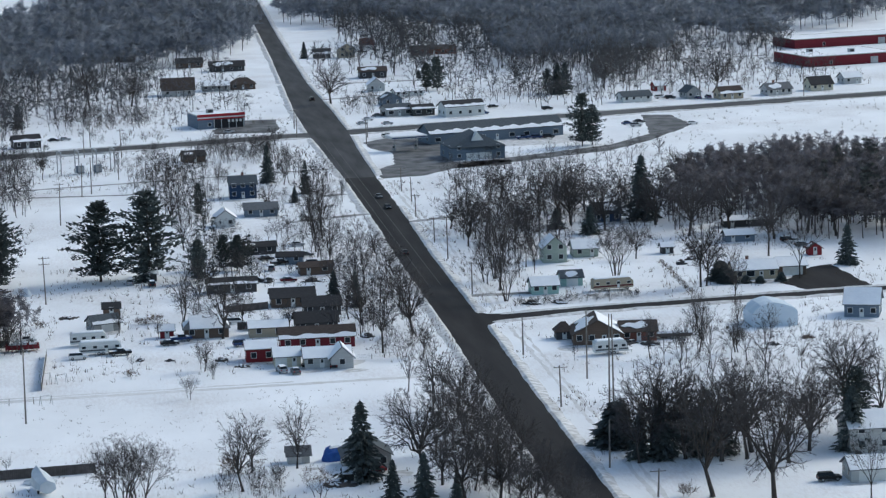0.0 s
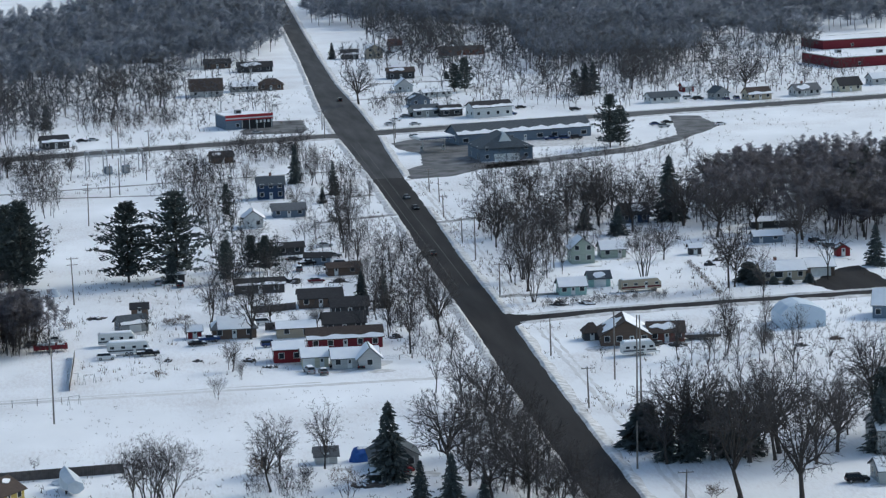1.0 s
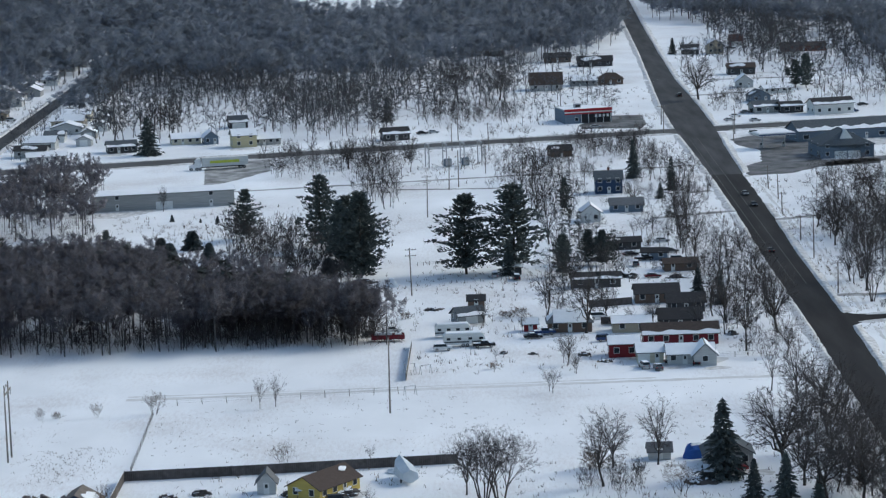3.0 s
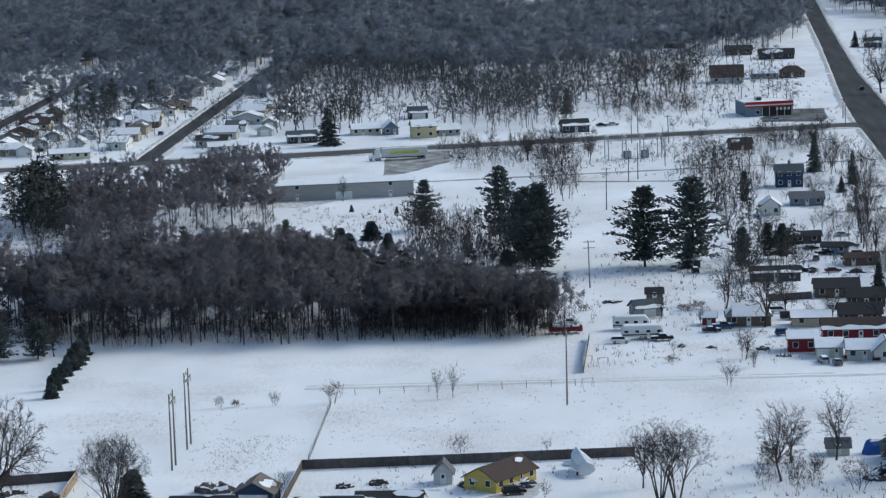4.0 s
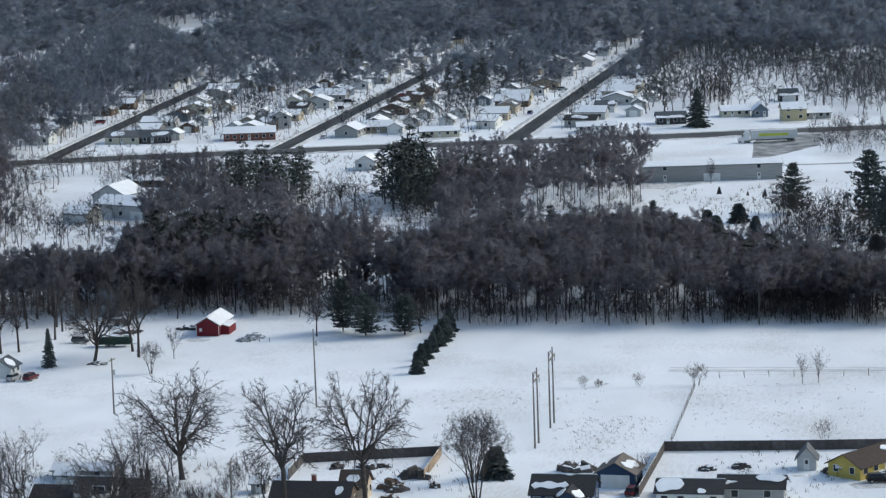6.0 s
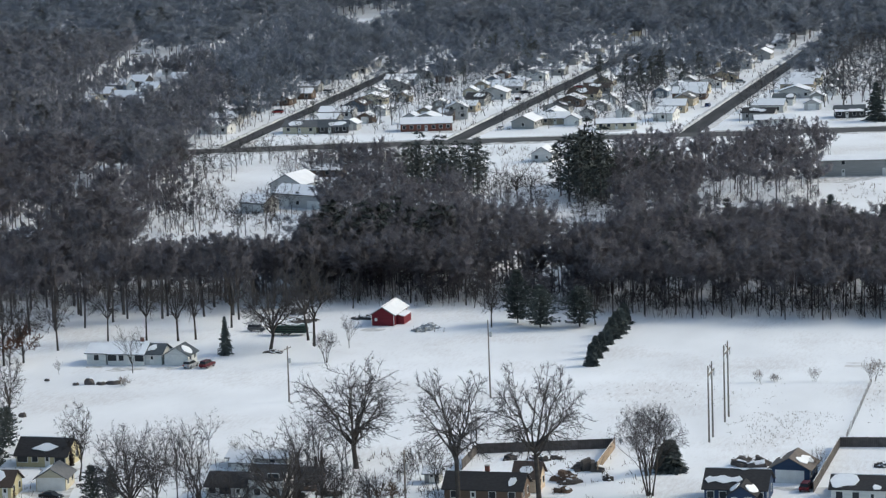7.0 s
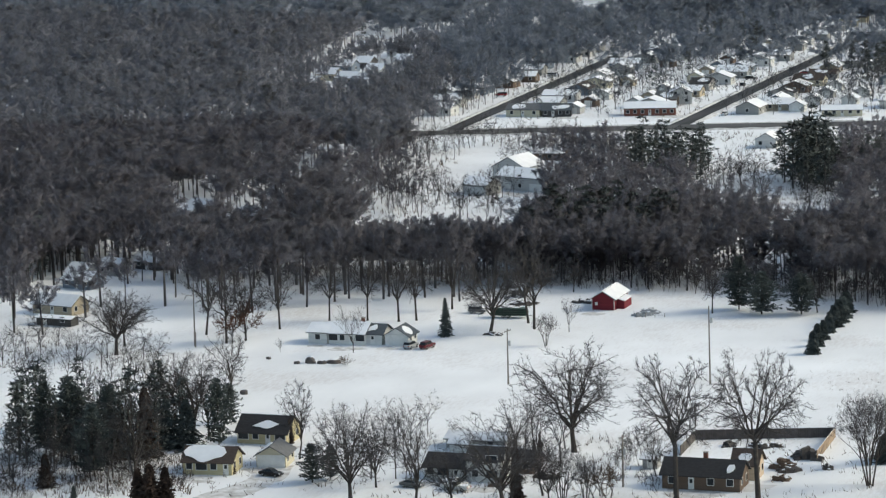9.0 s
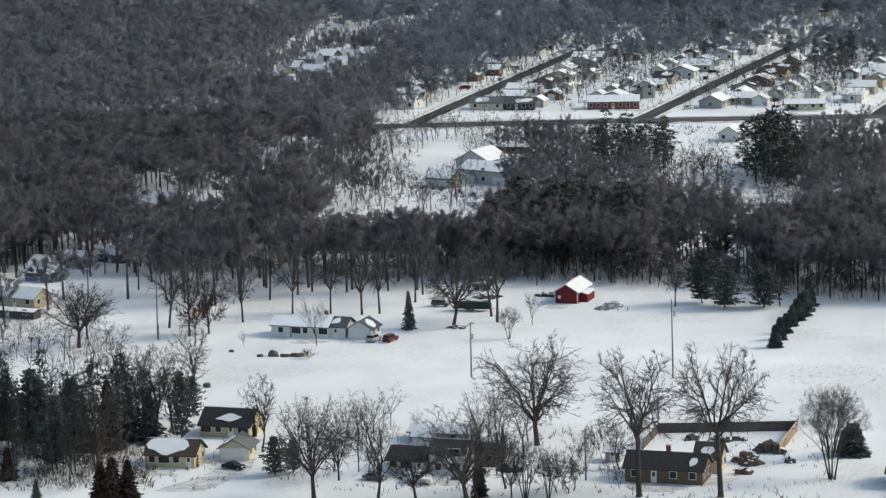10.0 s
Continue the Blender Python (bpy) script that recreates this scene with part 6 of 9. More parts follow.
part("lean_to_snow", Shape().add([(2.62, -3.6, 2.32), (4.5, -3.6, 1.8), (4.5, 2.6, 1.8), (2.62, 2.6, 2.32), (2.62, -3.6, 2.5), (4.5, -3.6, 1.96), (4.5, 2.6, 1.96), (2.62, 2.6, 2.5)], [(0, 1, 5, 4), (1, 2, 6, 5), (2, 3, 7, 6), (4, 5, 6, 7), (0, 4, 7, 3)]), SNOW, barn, "snow on the lean-to roof")
for sx in (-1, 1):
    part("corner_board", Shape().box(sx * 2.62 - 0.07, sx * 2.62 + 0.07, -5.84, -5.76, 0, 2.6), TRIM, barn, "white corner board")
house(-203.1, 631.9, 0, 3.04, 2.61, 1.91, 1.04, 'dark', 'black', snow='full', label='small dark red shed at the wood edge', kind='shed', front='d', side_windows=0)
house(-303.6, 594.5, -12, 11.5, 6.4, 2.4, 1.9, 'tan', 'grey', snow='full', label='tan house in a wooded lot with a snowy roof', front='wdw', group='houses in the wood')
house(-297.3, 580.2, -8, 9.5, 3.0, 1.7, 0.35, 'dark', 'black', snow='full', label='long low dark lean-to under snow', kind='shed', front='dw', side_windows=0)
house(-318.9, 637.5, -15, 6.09, 5.22, 2.26, 1.74, 'grey', 'grey', snow='full', label='grey house in a wooded lot with a snowy roof', front='wdw', group='houses in the wood')
house(-314.0, 645.7, -15, 6.09, 5.22, 2.26, 1.74, 'grey', 'grey', snow='full', label='grey house in a wooded lot with a snowy roof', front='wdw', group='houses in the wood')
house(-313.4, 626.3, -15, 8.7, 5.22, 2.26, 1.74, 'slate', 'grey', snow='full', label='slate house in a wooded lot with a snowy roof', front='wdw', group='houses in the wood')
house(-307.7, 655.0, -15, 7.83, 5.22, 2.26, 1.74, 'dark', 'grey', snow='full', label='dark house in a wooded lot with a snowy roof', front='wdw', group='houses in the wood')
house(-334.6, 736.3, -15, 7.83, 6.09, 2.26, 1.74, 'grey', 'grey', snow='full', label='grey house in a wooded lot with a snowy roof', front='wdw', group='houses in the wood')
house(-333.2, 744.9, -15, 7.83, 6.09, 2.26, 1.74, 'white', 'grey', snow='full', label='white house in a wooded lot with a snowy roof', front='wdw', group='houses in the wood')
house(-312.1, 732.1, -15, 8.7, 6.09, 2.26, 1.74, 'grey', 'grey', snow='full', label='grey house in a wooded lot with a snowy roof', front='wdw', group='houses in the wood')

# ---- south of the highway ----
house(-90.8, 875.8, 9.9, 43, 10, 4.8, 0.9, 'grey', 'grey', snow='full', label='long grey windowless warehouse with a snowy roof', kind='warehouse', front='dGd', side_windows=0)
semi_truck(-82.3, 965.3, 192.9)
house(-76.8, 1029.3, 12.9, 8.7, 6.96, 4.35, 1.91, 'paleyellow', 'grey', snow='full', label='pale yellow two-storey house by the highway', front='ww')
house(-89.8, 1041.7, 12.9, 5.22, 6.09, 2.61, 2.09, 'slate', 'grey', ridge='y', snow='full', label='small slate gabled house by the highway', front='wd')
house(-99.1, 1043.8, 12.9, 10.44, 6.96, 2.26, 1.57, 'cream', 'grey', snow='full', label='cream house with a snowy roof by the highway', front='wdww')
house(-69.0, 1034.8, 12.9, 9.57, 6.96, 2.26, 1.74, 'grey', 'grey', snow='full', label='grey house with a snowy roof by the highway', front='wdww')
house(-83.4, 1092.3, 12.9, 6.96, 6.09, 2.44, 2.09, 'dark', 'slate', snow='edge', label='dark garage behind the highway houses', kind='garage', front='G')
house(-120.1, 1023.3, 12.9, 10.44, 6.96, 2.44, 1.74, 'dark', 'slate', snow='edge', label='dark house by a tall spruce', front='wdww')
house(-143.9, 1000.5, 12.9, 13.92, 6.09, 2.26, 1.22, 'white', 'grey', snow='full', label='long white trailer home with a snowy roof', front='wwdww')
house(-254.0, 803.4, -20, 18, 10, 4, 2, 'lightgrey', 'grey', snow='full', label='pale grey workshop with a snowy roof', kind='warehouse', front='GwG')
house(-263.7, 822.5, -12, 11, 12, 4.4, 3, 'lightgrey', 'grey', ridge='y', snow='full', label='pale grey gabled workshop', kind='warehouse', front='G')
house(-256.8, 828.8, 0, 13.92, 7.83, 3.13, 1.57, 'cream', 'grey', snow='full', label='cream house beyond the wood', front='wdww')
house(-265.4, 792.6, -20, 8.7, 6.96, 2.96, 1.74, 'grey', 'grey', snow='full', label='grey outbuilding beyond the wood', kind='shed', front='GG')
house(-205.3, 905.4, 0, 6.96, 7.83, 2.61, 2.09, 'white', 'grey', ridge='y', snow='full', label='white gabled house beyond the pines', front='wd')
house(-262.3, 899.4, 0, 10.44, 6.96, 2.44, 1.74, 'lightgrey', 'grey', snow='full', label='pale grey house south of the highway', front='wdww')
house(-267.8, 867.0, 0, 12.18, 6.96, 2.44, 1.39, 'brown', 'grey', snow='full', label='brown house south of the highway', front='wdww')
house(-266.8, 987.9, 12.9, 18.27, 7.83, 2.78, 1.74, 'brick', 'grey', snow='full', label='long red brick building with a snow-covered roof', front='wwwdwww')
house(-264.4, 1023.0, 12.9, 7.83, 7.83, 4.35, 1.91, 'lightgrey', 'slate', ridge='y', snow='full', label='pale grey two-storey gabled house', front='ww')
house(-299.5, 981.6, 12.9, 10.44, 6.96, 2.44, 1.91, 'dark', 'slate', snow='patch', label='dark house at the street corner', front='wdww')
house(-223.8, 1006.0, 12.9, 10.44, 6.96, 2.35, 1.74, 'tan', 'grey', snow='full', label='tan house with a snowy roof', front='wdw')
house(-198.3, 990.6, 12.9, 13.92, 6.09, 2.26, 1.22, 'cream', 'grey', snow='full', label='long cream trailer home', front='wwdww')
house(-436.8, 1128.6, -10, 9.57, 6.96, 2.78, 2.09, 'slate', 'grey', snow='full', label='slate house with a snowy roof in a far clearing', front='ww', side_windows=1, group='far houses')
house(-431.6, 1095.7, -10, 9.57, 6.96, 2.78, 2.09, 'cream', 'grey', snow='full', label='cream house with a snowy roof in a far clearing', front='ww', side_windows=1, group='far houses')
house(-433.1, 1142.5, -10, 7.83, 6.96, 2.78, 2.09, 'dark', 'grey', snow='full', label='dark house with a snowy roof in a far clearing', front='ww', side_windows=1, group='far houses')
house(-437.1, 1195.4, -10, 8.7, 6.96, 2.78, 2.09, 'white', 'grey', snow='full', label='white house with a snowy roof in a far clearing', front='ww', side_windows=1, group='far houses')
house(-417.6, 1152.3, -10, 9.57, 6.96, 2.78, 2.09, 'grey', 'grey', snow='full', label='grey house with a snowy roof in a far clearing', front='ww', side_windows=1, group='far houses')
house(-426.6, 1064.5, -10, 7.83, 6.96, 2.78, 2.09, 'tan', 'grey', snow='full', label='tan house with a snowy roof in a far clearing', front='ww', side_windows=1, group='far houses')
house(-417.3, 1113.7, -10, 7.83, 6.96, 2.78, 2.09, 'white', 'grey', snow='full', label='white house with a snowy roof in a far clearing', front='ww', side_windows=1, group='far houses')
house(-430.9, 1200.6, -10, 7.83, 6.96, 2.78, 2.09, 'white', 'grey', snow='full', label='white house with a snowy roof in a far clearing', front='ww', side_windows=1, group='far houses')
house(-417.5, 1081.5, -10, 8.7, 6.96, 2.78, 2.09, 'grey', 'grey', snow='full', label='grey house with a snowy roof in a far clearing', front='ww', side_windows=1, group='far houses')
house(-408.8, 1077.8, -10, 7.83, 6.96, 2.78, 2.09, 'white', 'grey', snow='full', label='white house with a snowy roof in a far clearing', front='ww', side_windows=1, group='far houses')

# houses that line the residential streets
HOUSE_TONES = ["white", "lightgrey", "grey", "lightgrey", "tan", "white", "slate", "grey", "cream", "grey", "brown"]
rng = random.Random(77)
for number, (sx0, sy0, sx1, sy1) in enumerate(STREETS):
    start = sy0 + 38
    for side in (-1, 1):
        yy = start + rng.uniform(0, 8)
        while yy < sy1 + 60:
            sx = sx0 + (sx1 - sx0) * (yy - sy0) / (sy1 - sy0)
            if not (side > 0 and number == 2 and yy > 1150):
                tone = rng.choice(HOUSE_TONES)
                w = rng.uniform(9, 13)
                far = yy > 1250
                house(sx + side * rng.uniform(15, 22), yy, rng.choice((0, 0, 90)) + rng.uniform(-3, 3), w, rng.uniform(7, 9), rng.choice((2.5, 2.6, 2.8)), rng.uniform(1.3, 2.1), tone,
                      rng.choice(("grey", "slate", "brown", "black")), ridge=rng.choice("xxy"), snow=rng.choice(("full", "full", "full", "patch")),
                      label=f"{tone} house with a snowy roof in a residential street", front="w" if far else "wdw", side_windows=0 if far else 1, group="houses along the streets")
                if rng.random() < 0.8 and not far:
                    house(sx + side * rng.uniform(28, 34), yy + rng.uniform(6, 9), rng.uniform(-4, 4), 5.5, 5.5, 2.4, 1.4, rng.choice(HOUSE_TONES), "grey", ridge="y", snow="full",
                          label="small garage with a snowy roof behind a house", kind="garage", front="g", side_windows=0, group="garages along the streets")
                if rng.random() < 0.12 and not far:
                    car(sx + side * rng.uniform(7, 10), yy - 8, rng.choice((0, 90, 180)), rng.choice(("sedan", "suv", "van")), rng.choice(("white", "silver", "black", "red", "blue", "grey")), rng.random() < 0.6)
            yy += rng.uniform(19, 27)


# ---- vehicles ----
camper(124.6, 680.3, 8, 10.2, "motorhome", True, "tan and maroon striped motorhome parked in a snowy yard", "tan", "maroon")
camper(0.4, 631.5, 4, 9.5)
camper(-2.1, 643.1, 2, 8.5)
camper(109.5, 601.2, 6, 7.5)
car(-4.6, 626.8, 4, 'suv', 'white', snowy=True)
car(-157.8, 452.6, 170, 'pickup', 'white', snowy=False)
car(4.6, 629.0, 4, 'pickup', 'black', snowy=True)
car(-0.1, 663.3, 5, 'van', 'silver', snowy=True)
car(31.8, 632.2, 10, 'suv', 'blue')
car(38.3, 600.3, 100, 'suv', 'silver', snowy=True)
car(41.1, 598.3, 95, 'sedan', 'grey', snowy=True)
car(18.5, 642.2, 5, 'pickup', 'blue', snowy=True)
car(44.9, 603.6, 3, 'sedan', 'black')
car(14.0, 719.4, 95, 'suv', 'black', snowy=True)
car(8.6, 723.7, 90, 'van', 'silver', snowy=True)
car(81.7, 750.5, 95, 'sedan', 'black')
car(86.5, 861.4, -85, 'sedan', 'grey')
car(86.6, 837.6, -85, 'sedan', 'black')
car(90.0, 1154.4, 95, 'suv', 'black')
car(156.1, 1100.5, 13, 'sedan', 'black', snowy=True)
car(174.8, 1084.4, 13, 'suv', 'black', snowy=True)
car(149.2, 1078.2, 13, 'suv', 'blue')
car(237.0, 1099.5, 100, 'sedan', 'blue', snowy=True)
car(241.1, 1100.0, 95, 'van', 'blue', snowy=True)
car(223.5, 1107.4, 13, 'suv', 'white', snowy=True)
car(226.8, 1103.8, 13, 'suv', 'black')
car(194.5, 1024.6, 13, 'sedan', 'blue')
car(196.1, 1016.4, 13, 'suv', 'silver')
car(199.5, 1028.3, 13, 'sedan', 'black')
car(151.4, 994.0, 13, 'pickup', 'blue')
car(156.4, 993.8, 13, 'suv', 'blue')
car(160.4, 994.0, 13, 'suv', 'black')
car(216.7, 1015.8, 20, 'sedan', 'white', snowy=True)
car(109.7, 1086.0, 13, 'sedan', 'grey')
car(113.4, 1086.5, 13, 'suv', 'black')
car(104.6, 1074.0, 13, 'sedan', 'white', snowy=True)
car(101.2, 1061.5, 13, 'sedan', 'silver', snowy=True)
car(110.3, 1057.9, 13, 'sedan', 'silver', snowy=True)
car(105.9, 1016.8, 13, 'suv', 'white')
car(51.2, 1052.5, 13, 'sedan', 'silver')
car(-8.6, 1051.7, 13, 'sedan', 'silver', snowy=True)
car(-12.7, 1049.6, 13, 'sedan', 'black')
car(-20.9, 646.9, 5, 'sedan', 'grey', snowy=True)
car(-16.5, 649.9, 5, 'pickup', 'white', snowy=True)
car(184.7, 737.9, 10, 'sedan', 'white', snowy=True)
car(185.1, 731.7, 6, 'sedan', 'grey', snowy=True)
car(183.4, 740.3, 6, 'suv', 'black', snowy=True)
car(125.2, 477.8, 2, 'suv', 'black')
car(-159.0, 454.8, -20, 'pickup', 'white')
car(-166.0, 453.3, -10, 'sedan', 'grey')
car(-193.2, 455.6, -10, 'sedan', 'black')
car(-207.6, 569.0, 80, 'suv', 'silver')
car(-204.1, 569.6, 78, 'suv', 'maroon')
car(-206.3, 610.4, 0, 'suv', 'grey', snowy=True)
car(-64.1, 477.4, 85, 'suv', 'maroon')
car(-59.1, 478.0, 95, 'sedan', 'black')
car(48.2, 503.7, 8, 'suv', 'red')
car(-22.7, 488.6, 15, 'suv', 'black')
car(131.3, 1366.0, 0, 'sedan', 'black')
car(152.9, 1388.4, 0, 'suv', 'maroon')
car(-342.6, 978.3, 13, 'sedan', 'white', snowy=True)
car(-317.5, 997.6, 13, 'suv', 'black', snowy=True)
car(55.8, 755.7, 5, 'sedan', 'grey', snowy=True)
car(56.8, 740.9, 5, 'suv', 'black', snowy=True)
car(52.4, 751.8, 5, 'van', 'black', snowy=True)
car(53.9, 732.4, 4, 'pickup', 'grey')

def flatbed_trailer(x, y, rot):
    f = thing("flatbed_trailer", x, y, rot, "dark red flatbed trailer loaded with snowy junk", "trailer")
    part("bed", Shape().box(-3.8, 3.8, -1.2, 1.2, 0.6, 0.8), WALLS["barnred"], f)
    part("side_board", Shape().box(-3.8, 3.8, -1.24, -1.2, 0.8, 1.6), WALLS["barnred"], f)
    part("side_board", Shape().box(-3.8, 3.8, 1.2, 1.24, 0.8, 1.6), WALLS["barnred"], f)
    part("load", Shape().box(-3.2, 1.2, -1.0, 1.0, 0.81, 2.0, 0.35).box(1.4, 3.4, -0.9, 0.9, 0.81, 1.7, 0.25), TARP_WHITE, f, "snow-covered load")
    for px in (-0.6, 0.6):
        for py in (-1.05, 1.05):
            wheel(f, px, py)


def soccer_goal(x, y, rot):
    g = thing("swing_frame", x, y, rot, "small metal play frame standing in the snow", "play frame")
    for sx in (-1.2, 1.2):
        part("leg", Shape().tube((sx, -0.7, 0), (sx, 0, 2.0), 0.05, 0.05, 6), STEEL, g)
        part("leg", Shape().tube((sx, 0.7, 0), (sx, 0, 2.0), 0.05, 0.05, 6), STEEL, g)
    part("top_bar", Shape().tube((-1.3, 0, 2.0), (1.3, 0, 2.0), 0.05, 0.05, 6), STEEL, g)


def tarp_pile(x, y, rot, m, label, w=3.0, hh=1.6):
    t = thing("covered_pile", x, y, rot, label, "pile")
    s = Shape()
    rg = random.Random(int(x * 3 + y))
    nn, rr = 12, ((1.0, 0.0), (0.97, 0.3), (0.86, 0.62), (0.62, 0.88), (0.25, 1.0))
    for k, z in rr:
        s.v += [(math.cos(6.283 * i / nn) * w / 2 * k * rg.uniform(0.8, 1.12), math.sin(6.283 * i / nn) * w / 2.6 * k * rg.uniform(0.8, 1.12), z * hh * rg.uniform(0.8, 1.08) if z else 0) for i in range(nn)]
    for j in range(4):
        s.f += [(j * nn + i, j * nn + (i + 1) % nn, (j + 1) * nn + (i + 1) % nn, (j + 1) * nn + i) for i in range(nn)]
    s.f.append(tuple(range(4 * nn, 5 * nn)))
    part("cover", s, m, t)
    part("snow_cap", Shape().box(-w * 0.2, w * 0.2, -w * 0.14, w * 0.14, hh * 0.9, hh * 1.06, w * 0.07), SNOW, t)


def junk_heap(x, y, rot, m, label, w=3.0, hh=1.6):
    """Planks, boxes and boughs thrown on one another, with snow between them."""
    t = thing("junk_heap", x, y, rot, label, "heap")
    rg = random.Random(int(x * 5 + y * 3))
    s, c = Shape(), Shape()
    for i in range(int(9 + w * 2)):
        far = rg.random() ** 0.7
        a = rg.uniform(0, 6.283)
        px, py = math.cos(a) * far * w / 2, math.sin(a) * far * w / 3
        lw, ld, lh = rg.uniform(0.12, 0.26) * w, rg.uniform(0.05, 0.16) * w, hh * (1.05 - 0.75 * far) * rg.uniform(0.5, 1.0)
        b = Shape().box(-lw, lw, -ld, ld, -0.05, lh, min(lw, ld) * rg.uniform(0.1, 0.5))
        M = pose(px, py, 0, rg.uniform(-14, 14), rg.uniform(-14, 14), rg.uniform(0, 180))
        s.add([M @ Vector(v) for v in b.v], b.f)
        if rg.random() < 0.3:
            cap = Shape().box(-lw * 0.8, lw * 0.8, -ld * 0.8, ld * 0.8, lh, lh + 0.1, 0.03)
            c.add([M @ Vector(v) for v in cap.v], cap.f)
    for i in range(int(w * 5)):
        a, far = rg.uniform(0, 6.283), rg.uniform(0, 0.55) * w
        p = Vector((math.cos(a) * far, math.sin(a) * far * 0.7, hh * 0.3))
        d = Vector((rg.uniform(-1, 1), rg.uniform(-1, 1), rg.uniform(-0.1, 0.9))).normalized() * rg.uniform(0.3, 0.8) * hh
        s.tube(p, p + d, 0.06, 0.02, 3)
    tagged(part("mound", s, m, t), "", "", "", "stuff")
    if c.f:
        tagged(part("snow_cap", c, SNOW, t), "", "", "", "stuff")

def dark_trailer(x, y, rot):
    f = thing("stock_trailer", x, y, rot, "long dark green stock trailer standing in the snow", "trailer")
    part("body", Shape().extrude_y([(-4.0, 0.6), (4.0, 0.6), (4.3, 1.1), (4.0, 2.3), (-4.0, 2.4)], -1.15, 1.15), PAINTS["green"], f)
    for k in range(3):
        part("side_slat", Shape().box(-3.8, 3.8, -1.2, -1.16, 0.9 + 0.45 * k, 1.1 + 0.45 * k), PAINTS["black"], f)
    part("roof_snow", Shape().box(-3.7, 2.5, -1.0, 1.0, 2.38, 2.5, 0.2), SNOW, f)
    for px in (-1.2, 0.0):
        for py in (-1.05, 1.05):
            wheel(f, px, py, 0.36)
    part("drawbar", Shape().box(4.0, 5.6, -0.08, 0.08, 0.5, 0.62), STEEL, f)


dark_trailer(-197.5, 606.5, 4)
junk_heap(-194.6, 586.4, 0, FENCE_WOOD, 'dark brush heaped round the foot of a tree', 4, 0.7)
junk_heap(-199.5, 623.0, 0, FENCE_WOOD, 'low dark timber at the wood edge', 6, 0.8)
junk_heap(-185.5, 627.0, 0, WALLS["dark"], 'low dark machinery at the wood edge', 5, 1.1)
flatbed_trailer(-17.0, 640.3, 3)
soccer_goal(-11.6, 602.7, 25)
soccer_goal(-11.2, 579.2, 25)
soccer_goal(-8.2, 600.6, 25)
tarp_pile(41.9, 515.7, 19, TARP_BLUE, 'heap under a bright blue tarpaulin', 5, 2.6)
tarp_pile(-17.5, 714.2, -4, TARP_WHITE, 'heap under a white cover in the snow', 3, 2.2)
junk_heap(-6.9, 678.9, 2, FENCE_WOOD, 'dark log pile under snow', 4, 0.8)
junk_heap(-24.7, 720.6, 13, FENCE_WOOD, 'dark brush pile under snow', 6, 1.4)
junk_heap(-22.2, 707.3, -19, FENCE_WOOD, 'dark brush pile under snow', 5, 1)
junk_heap(-168.6, 613.7, 9, STEEL, 'heap of grey junk in the snow', 4, 1.2)
junk_heap(-167.8, 618.1, -5, STEEL, 'low heap of grey stones and junk in the snow', 5, 1)
tarp_pile(-223.3, 550.1, -17, FENCE_WOOD, 'dark round woodpile in the snow', 2.6, 1.4)
tarp_pile(-218.4, 551.0, -10, FENCE_WOOD, 'row of dark stumps in the snow', 3.4, 0.8)
tarp_pile(-220.7, 550.0, -13, FENCE_WOOD, 'row of dark stumps in the snow', 2.4, 0.7)
tarp_pile(-225.9, 549.0, 3, FENCE_WOOD, 'row of dark stumps in the snow', 1.6, 0.6)
tarp_pile(-225.0, 518.4, 10, FENCE_WOOD, 'dark stump in the snow', 1.8, 1)
tarp_pile(-233.7, 552.3, -5, FENCE_WOOD, 'dark stump in the snow', 1.2, 0.6)
junk_heap(-76.4, 495.0, 4, FENCE_WOOD, 'heap of dark brushwood beside a house', 6, 2.2)
junk_heap(-21.0, 494.7, 14, FENCE_WOOD, 'heap of dark timber by a house', 5, 1.4)
junk_heap(41.1, 495.7, -14, FENCE_WOOD, 'long dark log stack', 5, 1)
tarp_pile(-11.7, 510.9, 16, TARP_WHITE, 'heap under snow behind a fence', 6, 0.9)
junk_heap(30.6, 608.7, -5, FENCE_WOOD, 'dark timber in the snow', 3, 0.6)
junk_heap(-145.5, 464.7, -20, FENCE_WOOD, 'dark heap in a snowy yard', 4, 1.2)
junk_heap(-104.3, 487.5, -7, FENCE_WOOD, 'dark heap of brushwood inside a fenced yard', 5, 2.4)
junk_heap(-106.7, 479.6, 6, WALLS["brown"], 'brown heap of brushwood inside a fenced yard', 4, 2.4)
junk_heap(-113.9, 493.8, -3, FENCE_WOOD, 'dark junk lying in a fenced yard', 3, 1)
junk_heap(-111.6, 495.4, -9, FENCE_WOOD, 'dark junk lying in a fenced yard', 2.5, 0.9)
junk_heap(-99.3, 480.5, 4, FENCE_WOOD, 'dark junk outside a fence', 2, 1.2)
car(35.9, 764.9, 5, 'sedan', 'grey', snowy=True)
car(40.3, 775.6, 5, 'suv', 'black', snowy=True)
car(42.6, 762.8, 5, 'van', 'grey', snowy=True)
car(45.0, 752.2, 20, 'sedan', 'black', snowy=True)
car(48.1, 743.6, 20, 'pickup', 'black', snowy=True)
car(45.3, 735.1, 85, 'suv', 'grey', snowy=True)
car(54.9, 774.1, 5, 'sedan', 'silver', snowy=True)
car(58.3, 732.9, 5, 'sedan', 'grey', snowy=True)
car(39.9, 718.6, 5, 'suv', 'black', snowy=True)
car(48.3, 716.1, 5, 'sedan', 'maroon', snowy=True)
car(26.6, 650.6, 5, 'suv', 'black', snowy=True)
car(15.8, 638.1, 5, 'sedan', 'black', snowy=True)
car(31.7, 660.2, 5, 'van', 'white', snowy=True)
